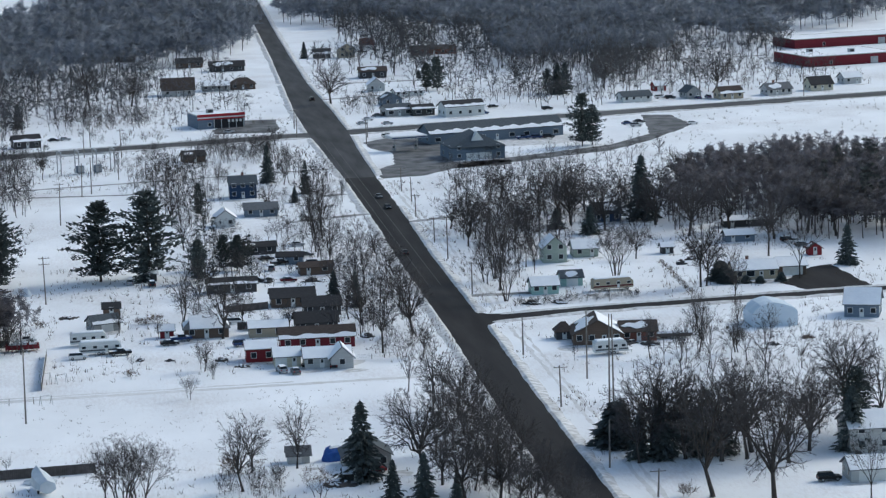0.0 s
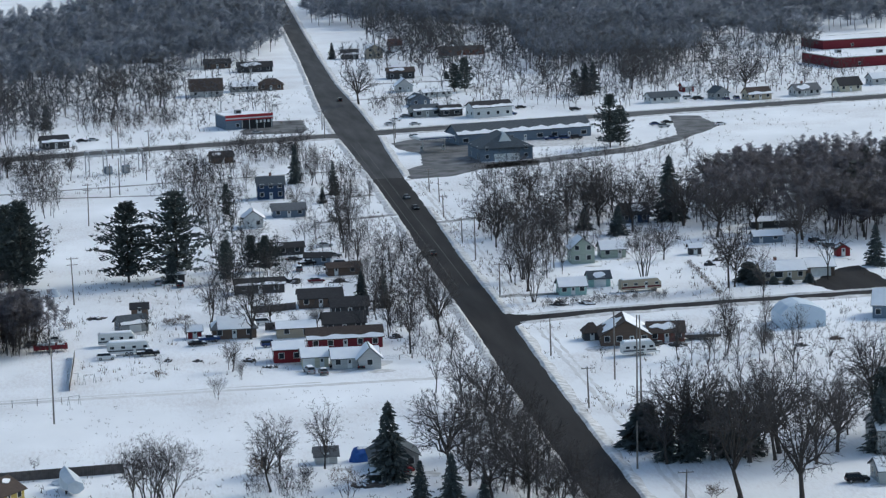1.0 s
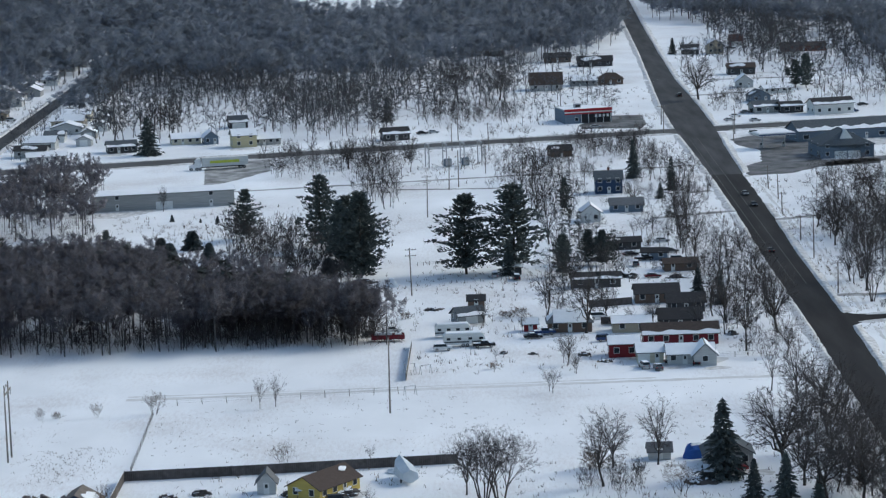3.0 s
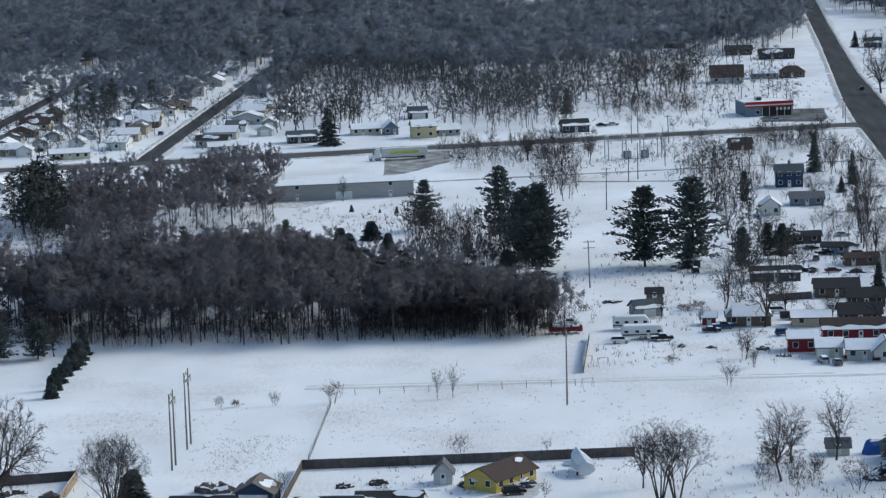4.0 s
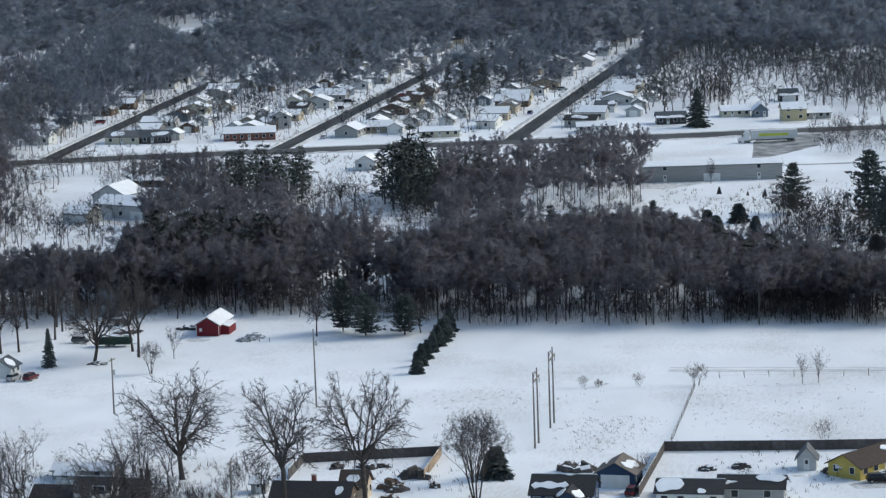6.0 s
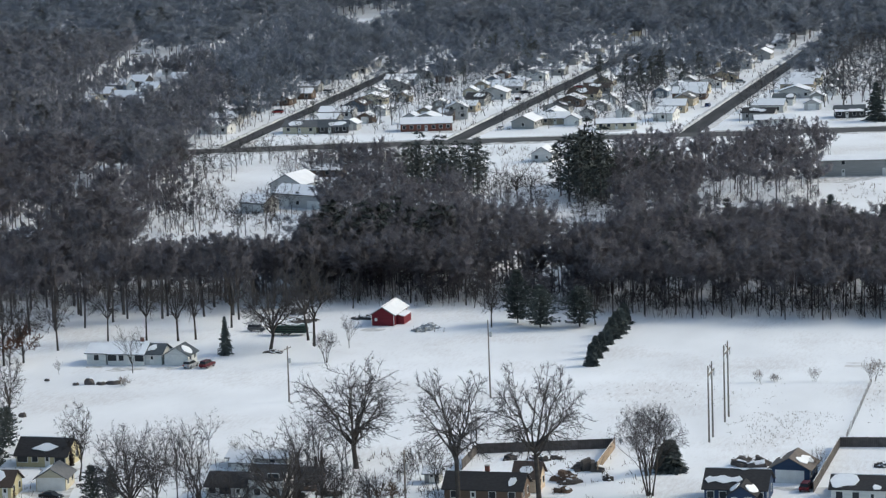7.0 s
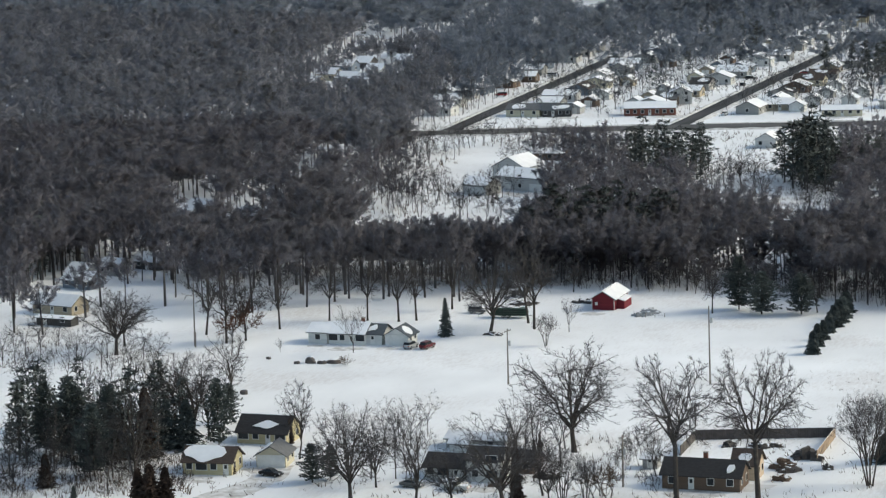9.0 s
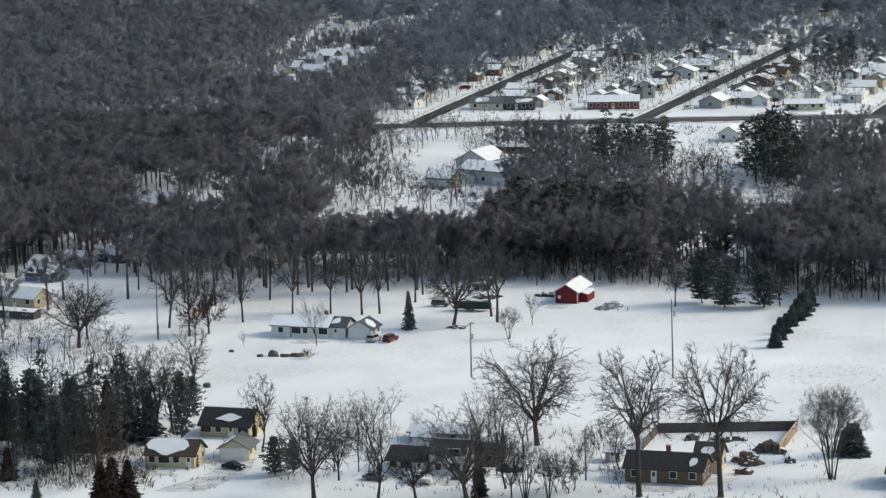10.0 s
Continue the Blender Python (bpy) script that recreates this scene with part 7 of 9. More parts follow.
car(35.7, 651.6, 5, 'suv', 'grey', snowy=True)
car(52.7, 609.1, 85, 'sedan', 'black', snowy=True)
car(49.6, 602.3, 85, 'sedan', 'black', snowy=True)
junk_heap(26.2, 616.4, -8, FENCE_WOOD, 'dark heap of junk poking out of the snow', 3, 0.8)
junk_heap(38.9, 612.9, -9, FENCE_WOOD, 'dark heap of junk poking out of the snow', 2.5, 1)
junk_heap(60.2, 635.4, 4, WALLS["dark"], 'dark heap of junk poking out of the snow', 3, 1)
junk_heap(15.2, 619.4, -19, WALLS["dark"], 'dark heap of junk poking out of the snow', 2, 0.6)
junk_heap(9.1, 621.1, 6, FENCE_WOOD, 'dark heap of junk poking out of the snow', 2.2, 0.8)
junk_heap(42.7, 717.8, -11, WALLS["dark"], 'dark heap of junk poking out of the snow', 5, 1.5)
junk_heap(37.2, 747.0, -16, WALLS["dark"], 'dark heap of junk poking out of the snow', 5, 1.4)
junk_heap(53.9, 714.4, -1, FENCE_WOOD, 'dark heap of junk poking out of the snow', 4, 1.2)
junk_heap(115.2, 611.6, 18, WALLS["dark"], 'dark heap of junk poking out of the snow', 4, 1.2)
junk_heap(119.7, 609.0, -16, WALLS["dark"], 'dark heap of junk poking out of the snow', 4, 0.9)
junk_heap(124.9, 615.7, 2, WALLS["dark"], 'dark heap of junk poking out of the snow', 3, 0.7)
junk_heap(145.7, 601.7, 10, WALLS["dark"], 'dark heap of junk poking out of the snow', 3, 0.7)
junk_heap(154.7, 607.3, -9, WALLS["brown"], 'dark heap of junk poking out of the snow', 3, 0.8)
junk_heap(152.1, 718.9, 10, FENCE_WOOD, 'dark heap of junk poking out of the snow', 2.5, 1.2)
junk_heap(148.5, 712.6, -17, WALLS["dark"], 'dark heap of junk poking out of the snow', 2.5, 1.8)
junk_heap(102.6, 666.5, -19, WALLS["dark"], 'dark heap of junk poking out of the snow', 4, 1)
junk_heap(109.3, 666.1, 5, FENCE_WOOD, 'dark heap of junk poking out of the snow', 4, 1)
junk_heap(-151.9, 457.2, 15, WALLS["brown"], 'dark heap of junk poking out of the snow', 3, 1)
junk_heap(-105.5, 471.1, 3, WALLS["brown"], 'dark heap of junk poking out of the snow', 3, 1.6)
junk_heap(-105.0, 477.4, 17, FENCE_WOOD, 'dark heap of junk poking out of the snow', 4, 1.2)
junk_heap(-114.9, 494.9, 8, FENCE_WOOD, 'dark heap of junk poking out of the snow', 3, 1.4)
junk_heap(-119.9, 493.9, -9, FENCE_WOOD, 'dark heap of junk poking out of the snow', 3, 1.2)
junk_heap(-31.5, 495.1, -13, FENCE_WOOD, 'dark heap of junk poking out of the snow', 3, 1.2)
junk_heap(-47.2, 497.9, 9, WALLS["dark"], 'dark heap of junk poking out of the snow', 3, 1.4)
junk_heap(-53.1, 496.0, 12, WALLS["dark"], 'dark heap of junk poking out of the snow', 3, 1.2)
junk_heap(-68.9, 500.9, 13, WALLS["dark"], 'dark heap of junk poking out of the snow', 2, 1)

# ---- poles and fences ----
utility_pole(-15.0, 562.4, 15.3, 0, 0, 0.14)
utility_pole(-136.0, 545.3, 15.8, 0, 80, -0.2, True)
utility_pole(-175.6, 537.5, 11.3, 1, 80, 0.12, True)
utility_pole(-130.5, 460.9, 9.1, 1, 80, 0.15, True)
utility_pole(-254.6, 561.3, 3.4, 0, 0, 0.18)
utility_pole(-12.3, 700.2, 11.9, 2, 10, -0.23)
utility_pole(-9.3, 835.1, 12.4, 2, 10, 0.22)
utility_pole(90.1, 550.3, 8.4, 1, 0, -0.2)
utility_pole(91.0, 605.0, 8.4, 0, 0, -0.08)
utility_pole(99.9, 576.3, 14.5, 0, 0, 0.06)
utility_pole(99.9, 551.0, 18.0, 0, 0, 0.21)
utility_pole(100.7, 550.8, 18.0, 0, 0, -0.08)
utility_pole(94.0, 473.5, 5.0, 1, 0, 0.21)
utility_pole(90.8, 684.6, 7.9, 1, 0, 0.02)
utility_pole(91.9, 739.5, 11.2, 0, 0, -0.09)
utility_pole(92.1, 769.5, 7.0, 1, 0, -0.09)
utility_pole(92.8, 818.8, 6.6, 1, 0, -0.16)
utility_pole(95.3, 850.8, 7.4, 0, 0, -0.21)
utility_pole(94.9, 874.2, 7.4, 1, 0, -0.18)
utility_pole(89.9, 496.9, 8.8, 0, 0, 0.09)
utility_pole(-255.5, 563.0, 14.0, 0, 0, 0.25)
utility_pole(0.5, 1026.9, 9.5, 1, 0, -0.17)
utility_pole(11.0, 992.7, 9.8, 1, 0, -0.23)
utility_pole(-2.9, 894.7, 10.6, 0, 0, 0.24)
utility_pole(0.1, 900.3, 11.6, 0, 0, 0.02)
utility_pole(277.8, 1093.4, 10.4, 0, 0, -0.05)
utility_pole(96.8, 1000.9, 8.2, 0, 0, -0.13)
utility_pole(99.0, 1019.4, 9.1, 0, 0, 0.05)
utility_pole(75.5, 1056.3, 7.3, 1, 0, 0.16)
utility_pole(74.4, 1028.9, 8.2, 0, 0, -0.02)
utility_pole(-1.8, 995.9, 8.5, 0, 0, -0.04)
utility_pole(-264.2, 1001.4, 9.2, 0, 0, -0.22)
h_frame(-86.4, 513.4, 14.3, 4.2, 90)
h_frame(-86.2, 530.6, 14.8, 4.6, 90)

def substation(x, y):
    s = thing("substation", x, y, 12.9, "small steel substation with lattice frames behind the highway", "substation")
    for gx in (-9, -3, 3, 9):
        f = part("steel_frame", Shape().box(gx - 0.15, gx + 0.15, -3, -2.7, 0, 8).box(gx - 0.15, gx + 0.15, 2.7, 3, 0, 8).box(gx - 0.2, gx + 0.2, -3.4, 3.4, 7.6, 8), STEEL, s)
        for k in range(3):
            part("insulator", Shape().tube((gx, -2 + 2 * k, 6.6), (gx, -2 + 2 * k, 7.6), 0.12, 0.12, 6), CONCRETE, f)
    part("bus_bar", Shape().box(-9.5, 9.5, -2.1, -1.9, 6.4, 6.6).box(-9.5, 9.5, 1.9, 2.1, 6.4, 6.6), STEEL, s)
    for tx in (-2, 4):
        t = part("transformer", Shape().box(tx - 1.2, tx + 1.2, -0.9, 0.9, 0.2, 2.6, 0.05), WALLS["slate"], s)
        part("fins", Shape().box(tx - 1.0, tx + 1.0, -1.3, -0.92, 0.5, 2.3), STEEL, t)

substation(-1.3, 953.5)
board_fence(-62.3, 510, -38, 512.2)
board_fence(-38, 512.2, -1.7, 516.2)
board_fence(-62.3, 510, -62.7, 476)
board_fence(-127, 497.5, -102.7, 504.5)
board_fence(-102.7, 504.5, -102.2, 486, 1.9, TAN_FENCE, "tan board fence at the side of a yard")
board_fence(-127, 497.5, -126.6, 485)
board_fence(-11.6, 632, -12.3, 594.5, 1.6)
board_fence(30.2, 675.1, 40.6, 678.3, 1.8)
board_fence(31.9, 652.7, 36.5, 652.9, 1.8)
wire_fence(-62.7, 565, -61.8, 516, 2.2, 1.3)
wire_fence(-58.7, 576.0, -13.7, 581.2, 5.2, 1.5)
wire_fence(52.7, 609.1, 70.1, 610.8, 5.2, 1.2)
wire_fence(-11.4, 746.0, -4.9, 746.7, 1.6, 1.1)
wire_fence(-169.3, 611.5, -163.1, 612.7, 2.2, 1.1)
tree(143.7, 714.0, 'shrub_0', 1.8, 326)
tree(143.4, 708.2, 'shrub_0', 1.8, 16)
tree(143.2, 702.4, 'shrub_0', 1.8, 252)
tree(142.9, 696.7, 'shrub_0', 1.8, 171)
tree(142.7, 691.0, 'shrub_0', 1.8, 106)
tree(142.5, 685.5, 'shrub_0', 1.8, 66)
tree(142.2, 680.1, 'shrub_0', 1.8, 288)
tree(142.0, 674.7, 'shrub_0', 1.8, 67)
tree(141.8, 669.4, 'shrub_0', 1.8, 322)
tree(152.9, 686.2, 'juniper_0', 5.0, 211, 2.20)
tree(153.3, 681.8, 'juniper_1', 4.0, 54, 2.20)
tree(157.9, 680.4, 'juniper_0', 2.0, 86, 2.40)
tree(161.2, 679.4, 'juniper_1', 1.8, 222, 2.60)
tree(166.7, 680.4, 'juniper_0', 2.4, 190, 2.00)

# ---- single trees ----
tree(-146.0, 483.9, 'oak_0', 21.0, 76, 1.12)
tree(-118.8, 451.9, 'fork_0', 26.4, 30)
tree(-105.5, 454.5, 'fork_1', 26.8, 215)
tree(-89.9, 470.5, 'stems_0', 16.6, 150)
tree(-127.1, 469.8, 'maple_0', 8.8, 72)
tree(-171.5, 438.1, 'oak_1', 17.9, 232)
tree(-160.8, 440.4, 'maple_1', 16.7, 317)
tree(-144.4, 438.3, 'oak_2', 19.1, 86)
tree(-142.2, 452.3, 'maple_2', 11.8, 267)
tree(-169.0, 485.0, 'thin_0', 5.6, 232)
tree(-193.0, 468.6, 'maple_3', 15.8, 249, 0.80)
tree(-170.8, 458.3, 'thin_1', 13.1, 352)
tree(-172.1, 451.8, 'maple_0', 13.0, 162)
tree(-136.7, 445.7, 'stems_1', 12.1, 245)
tree(-133.3, 447.6, 'stems_2', 8.9, 140)
tree(-268.4, 550.5, 'oak_3', 15.8, 149, 1.3)
tree(-270.7, 559.6, 'oak_1', 12.5, 240)
tree(-244.2, 584.2, 'grove_1', 16.0, 206)
tree(-236.8, 595.8, 'grove_2', 16.0, 75)
tree(-228.2, 597.4, 'grove_2', 16.9, 57)
tree(-220.7, 597.4, 'grove_0', 16.4, 193)
tree(-217.2, 599.4, 'grove_0', 16.8, 272)
tree(-258.0, 575.0, 'grove_3', 17.3, 91)
tree(-249.6, 566.7, 'grove_1', 19.5, 321)
tree(-246.6, 570.5, 'grove_2', 17.1, 255)
tree(-218.2, 562.0, 'thin_0', 11.3, 173)
tree(-215.2, 549.2, 'shrub_0', 2.6, 92)
tree(-233.8, 559.0, 'thin_1', 3.9, 45)
tree(-204.5, 583.0, 'spruce_0', 8.9, 251, 0.70)
tree(-195.4, 586.6, 'oak_1', 18.8, 139)
tree(-191.2, 600.7, 'grove_3', 19.9, 263)
tree(-179.8, 576.7, 'stems_0', 7.4, 280)
tree(-179.4, 592.9, 'thin_0', 8.2, 257)
tree(-187.9, 594.6, 'grove_3', 19.7, 184)
tree(-213.7, 614.1, 'grove_0', 16.0, 32)
tree(-153.7, 619.2, 'fork_0', 9.4, 182)
tree(-142.5, 619.8, 'pine_1', 9.8, 355, 1.60)
tree(-133.9, 621.4, 'pine_0', 9.4, 300, 1.50)
tree(-148.8, 624.6, 'pine_1', 12.4, 339, 1.10)
tree(-130.8, 624.0, 'maple_1', 9.2, 17)
tree(-163.5, 642.8, 'maple_2', 7.8, 156)
tree(-192.3, 640.0, 'maple_1', 8.8, 186)
tree(-211.1, 473.8, 'pine_0', 13.3, 286, 0.75)
tree(-216.6, 471.8, 'spruce_0', 9.8, 342, 1.20)
tree(-220.6, 471.8, 'spruce_1', 9.6, 143)
tree(-227.1, 461.4, 'pine_1', 14.1, 248, 0.80)
tree(-234.3, 459.9, 'pine_0', 15.7, 135, 0.90)
tree(-240.9, 463.0, 'pine_1', 13.8, 353, 0.90)
tree(-216.9, 450.5, 'maple_0', 19.4, 150)
tree(-224.4, 448.9, 'pine_1', 13.3, 174)
tree(-224.2, 471.1, 'pine_0', 10.6, 332, 0.80)
tree(-223.4, 480.6, 'maple_2', 13.0, 91)
tree(-217.8, 477.1, 'maple_3', 18.2, 297)
tree(-216.6, 482.0, 'maple_1', 14.0, 5)
tree(-226.9, 515.3, 'maple_0', 14.9, 242)
tree(-217.9, 427.8, 'spruce_0', 3.9, 280)
tree(-246.6, 570.5, 'oakleaf_0', 10.7, 128)
tree(-248.4, 567.0, 'oakleaf_1', 9.4, 166)
tree(-131.8, 452.6, 'shrub_1', 6.8, 343)
tree(-89.6, 488.4, 'juniper_0', 5.8, 140, 1.60)
tree(133.1, 788.4, 'oak_1', 16.0, 237)
tree(140.3, 775.1, 'oak_3', 16.5, 147)
tree(155.7, 781.0, 'oak_0', 15.9, 256)
tree(160.4, 757.9, 'oak_2', 17.0, 331)
tree(172.9, 764.5, 'oak_1', 15.6, 344)
tree(181.0, 746.1, 'oak_3', 16.0, 182)
tree(193.3, 757.9, 'oak_0', 17.1, 178)
tree(198.0, 745.9, 'oak_2', 17.6, 140)
tree(113.1, 762.7, 'oak_2', 13.1, 329)
tree(102.7, 776.6, 'oak_0', 12.6, 176)
tree(-90.3, 489.1, 'cedar_1', 5.3, 209, 1.60)
tree(-91.3, 489.9, 'juniper_1', 4.3, 179, 1.20)
tree(-204.8, 430.3, 'cedar_0', 7.8, 88, 1.30)
tree(-202.5, 431.6, 'cedar_1', 7.1, 352, 1.20)
tree(-207.1, 430.6, 'cedar_1', 6.8, 230, 1.20)
tree(-221.2, 464.4, 'cedar_0', 13.4, 186, 0.80)
tree(-225.0, 461.8, 'cedar_1', 10.5, 171, 0.80)
tree(-229.1, 439.5, 'cedar_0', 6.1, 265, 1.20)
tree(-184.2, 452.5, 'pine_1', 7.1, 72, 1.30)
tree(-181.9, 455.5, 'pine_0', 5.9, 271, 1.20)
tree(-199.5, 480.0, 'cedar_1', 4.7, 85, 0.80)
tree(-200.7, 455.7, 'cedar_0', 2.7, 101, 1.30)
tree(-237.2, 477.7, 'oak_2', 13.0, 185)
tree(-224.8, 487.6, 'oak_1', 14.8, 244)
tree(-239.5, 507.5, 'maple_2', 11.4, 144)
tree(-151.5, 477.4, 'cedar_0', 3.9, 354, 0.60)
tree(-150.2, 476.8, 'cedar_1', 4.8, 40, 0.60)
tree(-144.8, 445.9, 'cedar_1', 11.6, 343, 0.50)
tree(-154.7, 441.8, 'oak_3', 11.1, 213)
tree(-144.2, 442.9, 'maple_3', 10.9, 87)
tree(-139.5, 447.0, 'oak_0', 8.7, 315, 0.80)
tree(68.1, 530.9, 'oak_1', 13.1, 297)
tree(66.7, 509.5, 'maple_2', 14.2, 264)
tree(66.4, 490.4, 'oak_3', 16.1, 340)
tree(67.1, 476.7, 'oak_0', 15.4, 215)
tree(72.9, 542.5, 'maple_1', 11.7, 154)
tree(69.4, 482.0, 'maple_0', 11.6, 319)
tree(69.5, 551.4, 'oak_2', 12.5, 283, 0.90)
tree(62.9, 517.5, 'maple_3', 11.8, 326)
tree(61.3, 479.0, 'oak_2', 14.2, 138)
tree(70.1, 474.8, 'oak_3', 10.2, 14, 0.90)
tree(58.9, 491.3, 'oak_0', 12.2, 100, 0.90)
tree(69.8, 501.9, 'maple_2', 13.5, 81)
tree(70.7, 515.6, 'oak_1', 11.7, 300, 0.80)
tree(64.0, 485.8, 'maple_1', 11.1, 225)
tree(95.7, 499.1, 'oak_1', 13.7, 319, 0.90)
tree(98.8, 503.4, 'oak_3', 18.8, 332)
tree(104.4, 500.1, 'maple_1', 18.2, 92)
tree(110.4, 496.9, 'oak_0', 18.9, 112)
tree(115.2, 497.4, 'maple_3', 18.2, 351)
tree(117.2, 502.6, 'oak_2', 19.3, 92)
tree(121.7, 492.6, 'maple_0', 17.7, 323)
tree(127.7, 501.2, 'oak_1', 16.8, 21)
tree(101.7, 506.5, 'oak_2', 20.2, 241, 0.90)
tree(115.6, 509.0, 'maple_2', 17.5, 115)
tree(101.5, 512.6, 'maple_0', 13.9, 84)
tree(102.2, 500.6, 'pine_1', 8.4, 27, 0.80)
tree(106.0, 501.1, 'pine_0', 9.1, 68, 0.80)
tree(110.4, 500.0, 'pine_1', 10.1, 56, 0.90)
tree(-146.7, 461.8, 'maple_2', 9.2, 162)
tree(-217.4, 493.6, 'pine_0', 7.9, 92)
tree(-92.9, 485.0, 'stems_2', 13.5, 247)
tree(2.7, 482.8, 'stems_0', 14.8, 99, 1.10)
tree(5.5, 481.5, 'stems_1', 14.8, 280, 1.15)
tree(-0.2, 491.8, 'maple_2', 10.6, 18, 0.90)
tree(-33.9, 519.5, 'snowshrub_0', 4.6, 212, 1.20)
tree(-41.5, 570.5, 'thin_0', 7.0, 238, 0.80)
tree(-38.4, 571.9, 'thin_1', 8.1, 179, 0.90)
tree(-62.6, 568.4, 'snowshrub_1', 5.1, 194, 1.20)
tree(-74.2, 566.9, 'snowshrub_0', 3.3, 339)
tree(-85.3, 565.3, 'snowshrub_1', 2.8, 313)
tree(-82.0, 566.2, 'shrub_0', 2.0, 36)
tree(18.0, 576.9, 'thin_0', 5.5, 302, 1.10)
tree(6.2, 604.2, 'shrub_1', 1.8, 104, 1.30)
tree(6.9, 611.7, 'thin_1', 4.3, 121, 0.80)
tree(22.3, 606.2, 'maple_0', 7.6, 191)
tree(23.7, 596.3, 'thin_1', 5.2, 0, 1.30)
tree(-17.7, 518.8, 'thin_0', 3.7, 179)
tree(-17.1, 482.3, 'thin_1', 5.0, 207)
tree(-45.0, 483.3, 'thin_0', 4.7, 142)
tree(-63.0, 485.9, 'snowshrub_0', 6.1, 209, 0.60)
tree(23.9, 495.1, 'maple_1', 15.1, 58)
tree(-122.3, 578.6, 'juniper_0', 5.0, 352)
tree(-123.1, 586.8, 'juniper_1', 4.9, 280)
tree(-123.3, 593.9, 'juniper_0', 4.4, 191)
tree(-123.6, 601.9, 'juniper_1', 4.6, 18)
tree(-123.8, 608.1, 'juniper_0', 5.0, 281, 1.20)
tree(-123.8, 613.2, 'juniper_1', 5.3, 314, 1.20)
tree(-124.1, 619.0, 'juniper_0', 4.9, 154, 1.30)
tree(-124.6, 625.6, 'juniper_1', 4.9, 48, 1.30)
tree(-25.8, 738.5, 'pine_0', 21.7, 151, 1.10)
tree(-29.3, 735.1, 'pine_1', 21.2, 279, 1.05)
tree(1.3, 730.3, 'pine_1', 21.2, 262, 1.30)
tree(13.8, 731.0, 'pine_0', 23.4, 173, 1.30)
tree(12.3, 727.0, 'spruce_0', 8.8, 297, 1.10)
tree(45.5, 499.0, 'spruce_1', 14.6, 150)
tree(49.3, 483.1, 'spruce_0', 7.3, 180)
tree(54.6, 481.8, 'spruce_1', 8.5, 66)
tree(60.1, 480.5, 'spruce_0', 5.0, 214)
tree(55.8, 908.4, 'spruce_0', 13.0, 209, 0.75)
tree(65.5, 877.8, 'spruce_1', 10.5, 288, 0.70)
tree(31.1, 839.3, 'pine_1', 10.1, 328, 0.80)
tree(194.2, 1156.9, 'spruce_1', 12.0, 275)
tree(143.5, 1173.9, 'pine_0', 14.5, 189)
tree(167.8, 967.2, 'pine_1', 18.5, 239)
tree(171.7, 969.1, 'pine_0', 14.2, 72)
tree(154.1, 792.7, 'spruce_0', 19.0, 80)
tree(188.7, 700.1, 'spruce_1', 10.8, 305)
tree(102.3, 1348.1, 'spruce_0', 8.0, 195)
tree(185.0, 1146.6, 'pine_0', 10.1, 288)
tree(188.2, 1140.6, 'spruce_1', 12.8, 244, 1.20)
tree(140.0, 1180.2, 'pine_1', 11.3, 101, 1.20)
tree(209.7, 1155.0, 'oak_1', 13.9, 68)
tree(178.0, 1188.4, 'oak_2', 13.0, 311)
tree(142.4, 1229.8, 'juniper_0', 3.7, 46)
tree(-15.5, 1027.8, 'shrub_0', 2.0, 179)
tree(25.8, 722.9, 'pine_1', 10.9, 338)
tree(33.1, 738.8, 'pine_0', 9.7, 0)
tree(36.7, 737.7, 'pine_1', 9.6, 195)
tree(57.3, 687.9, 'spruce_1', 7.2, 55)
tree(61.5, 674.6, 'spruce_0', 8.9, 166, 0.70)
tree(-26.4, 1096.2, 'spruce_0', 9.7, 289)
tree(-109.3, 1011.4, 'spruce_1', 14.1, 314, 1.20)
tree(-60.3, 803.3, 'pine_1', 14.5, 276, 1.10)
tree(-38.0, 779.8, 'pine_0', 21.1, 72)
tree(-25.3, 722.0, 'pine_1', 23.2, 166)
tree(-32.2, 759.4, 'pine_0', 16.7, 322, 0.90)
tree(-74.0, 786.0, 'juniper_0', 5.5, 288, 1.80)
tree(-69.1, 739.9, 'juniper_1', 3.0, 192, 1.60)
tree(-84.9, 842.3, 'juniper_0', 2.2, 219)
tree(-76.2, 838.8, 'juniper_0', 1.3, 221)
tree(-71.1, 838.1, 'juniper_1', 2.0, 115)
tree(-67.4, 763.3, 'juniper_1', 5.4, 252, 1.40)
tree(-82.0, 779.8, 'juniper_0', 4.7, 149, 1.80)
tree(-78.2, 764.5, 'juniper_1', 5.4, 245, 1.80)
tree(-97.8, 786.7, 'pine_0', 6.4, 194, 1.20)
tree(-34.1, 731.7, 'juniper_0', 5.2, 196, 1.60)
tree(-42.6, 715.1, 'juniper_1', 2.9, 81, 1.60)
tree(26.4, 509.0, 'maple_3', 11.5, 305)
tree(34.7, 510.6, 'maple_1', 13.1, 304)
tree(56.8, 500.6, 'oak_2', 18.4, 133, 1.10)
tree(60.5, 513.4, 'maple_0', 11.7, 154, 0.80)
tree(61.6, 615.8, 'fork_1', 12.1, 254)
tree(69.7, 609.6, 'maple_2', 9.0, 128)
tree(21.5, 608.0, 'thin_1', 8.0, 212)
tree(23.4, 597.0, 'thin_0', 5.1, 10, 1.20)
tree(17.4, 579.0, 'thin_0', 5.3, 163)
tree(29.8, 687.9, 'maple_0', 5.6, 157)
tree(20.1, 667.2, 'maple_1', 12.1, 251)
tree(4.7, 656.8, 'maple_2', 6.6, 146, 0.80)
tree(17.9, 1161.9, 'oak_1', 14.9, 73)
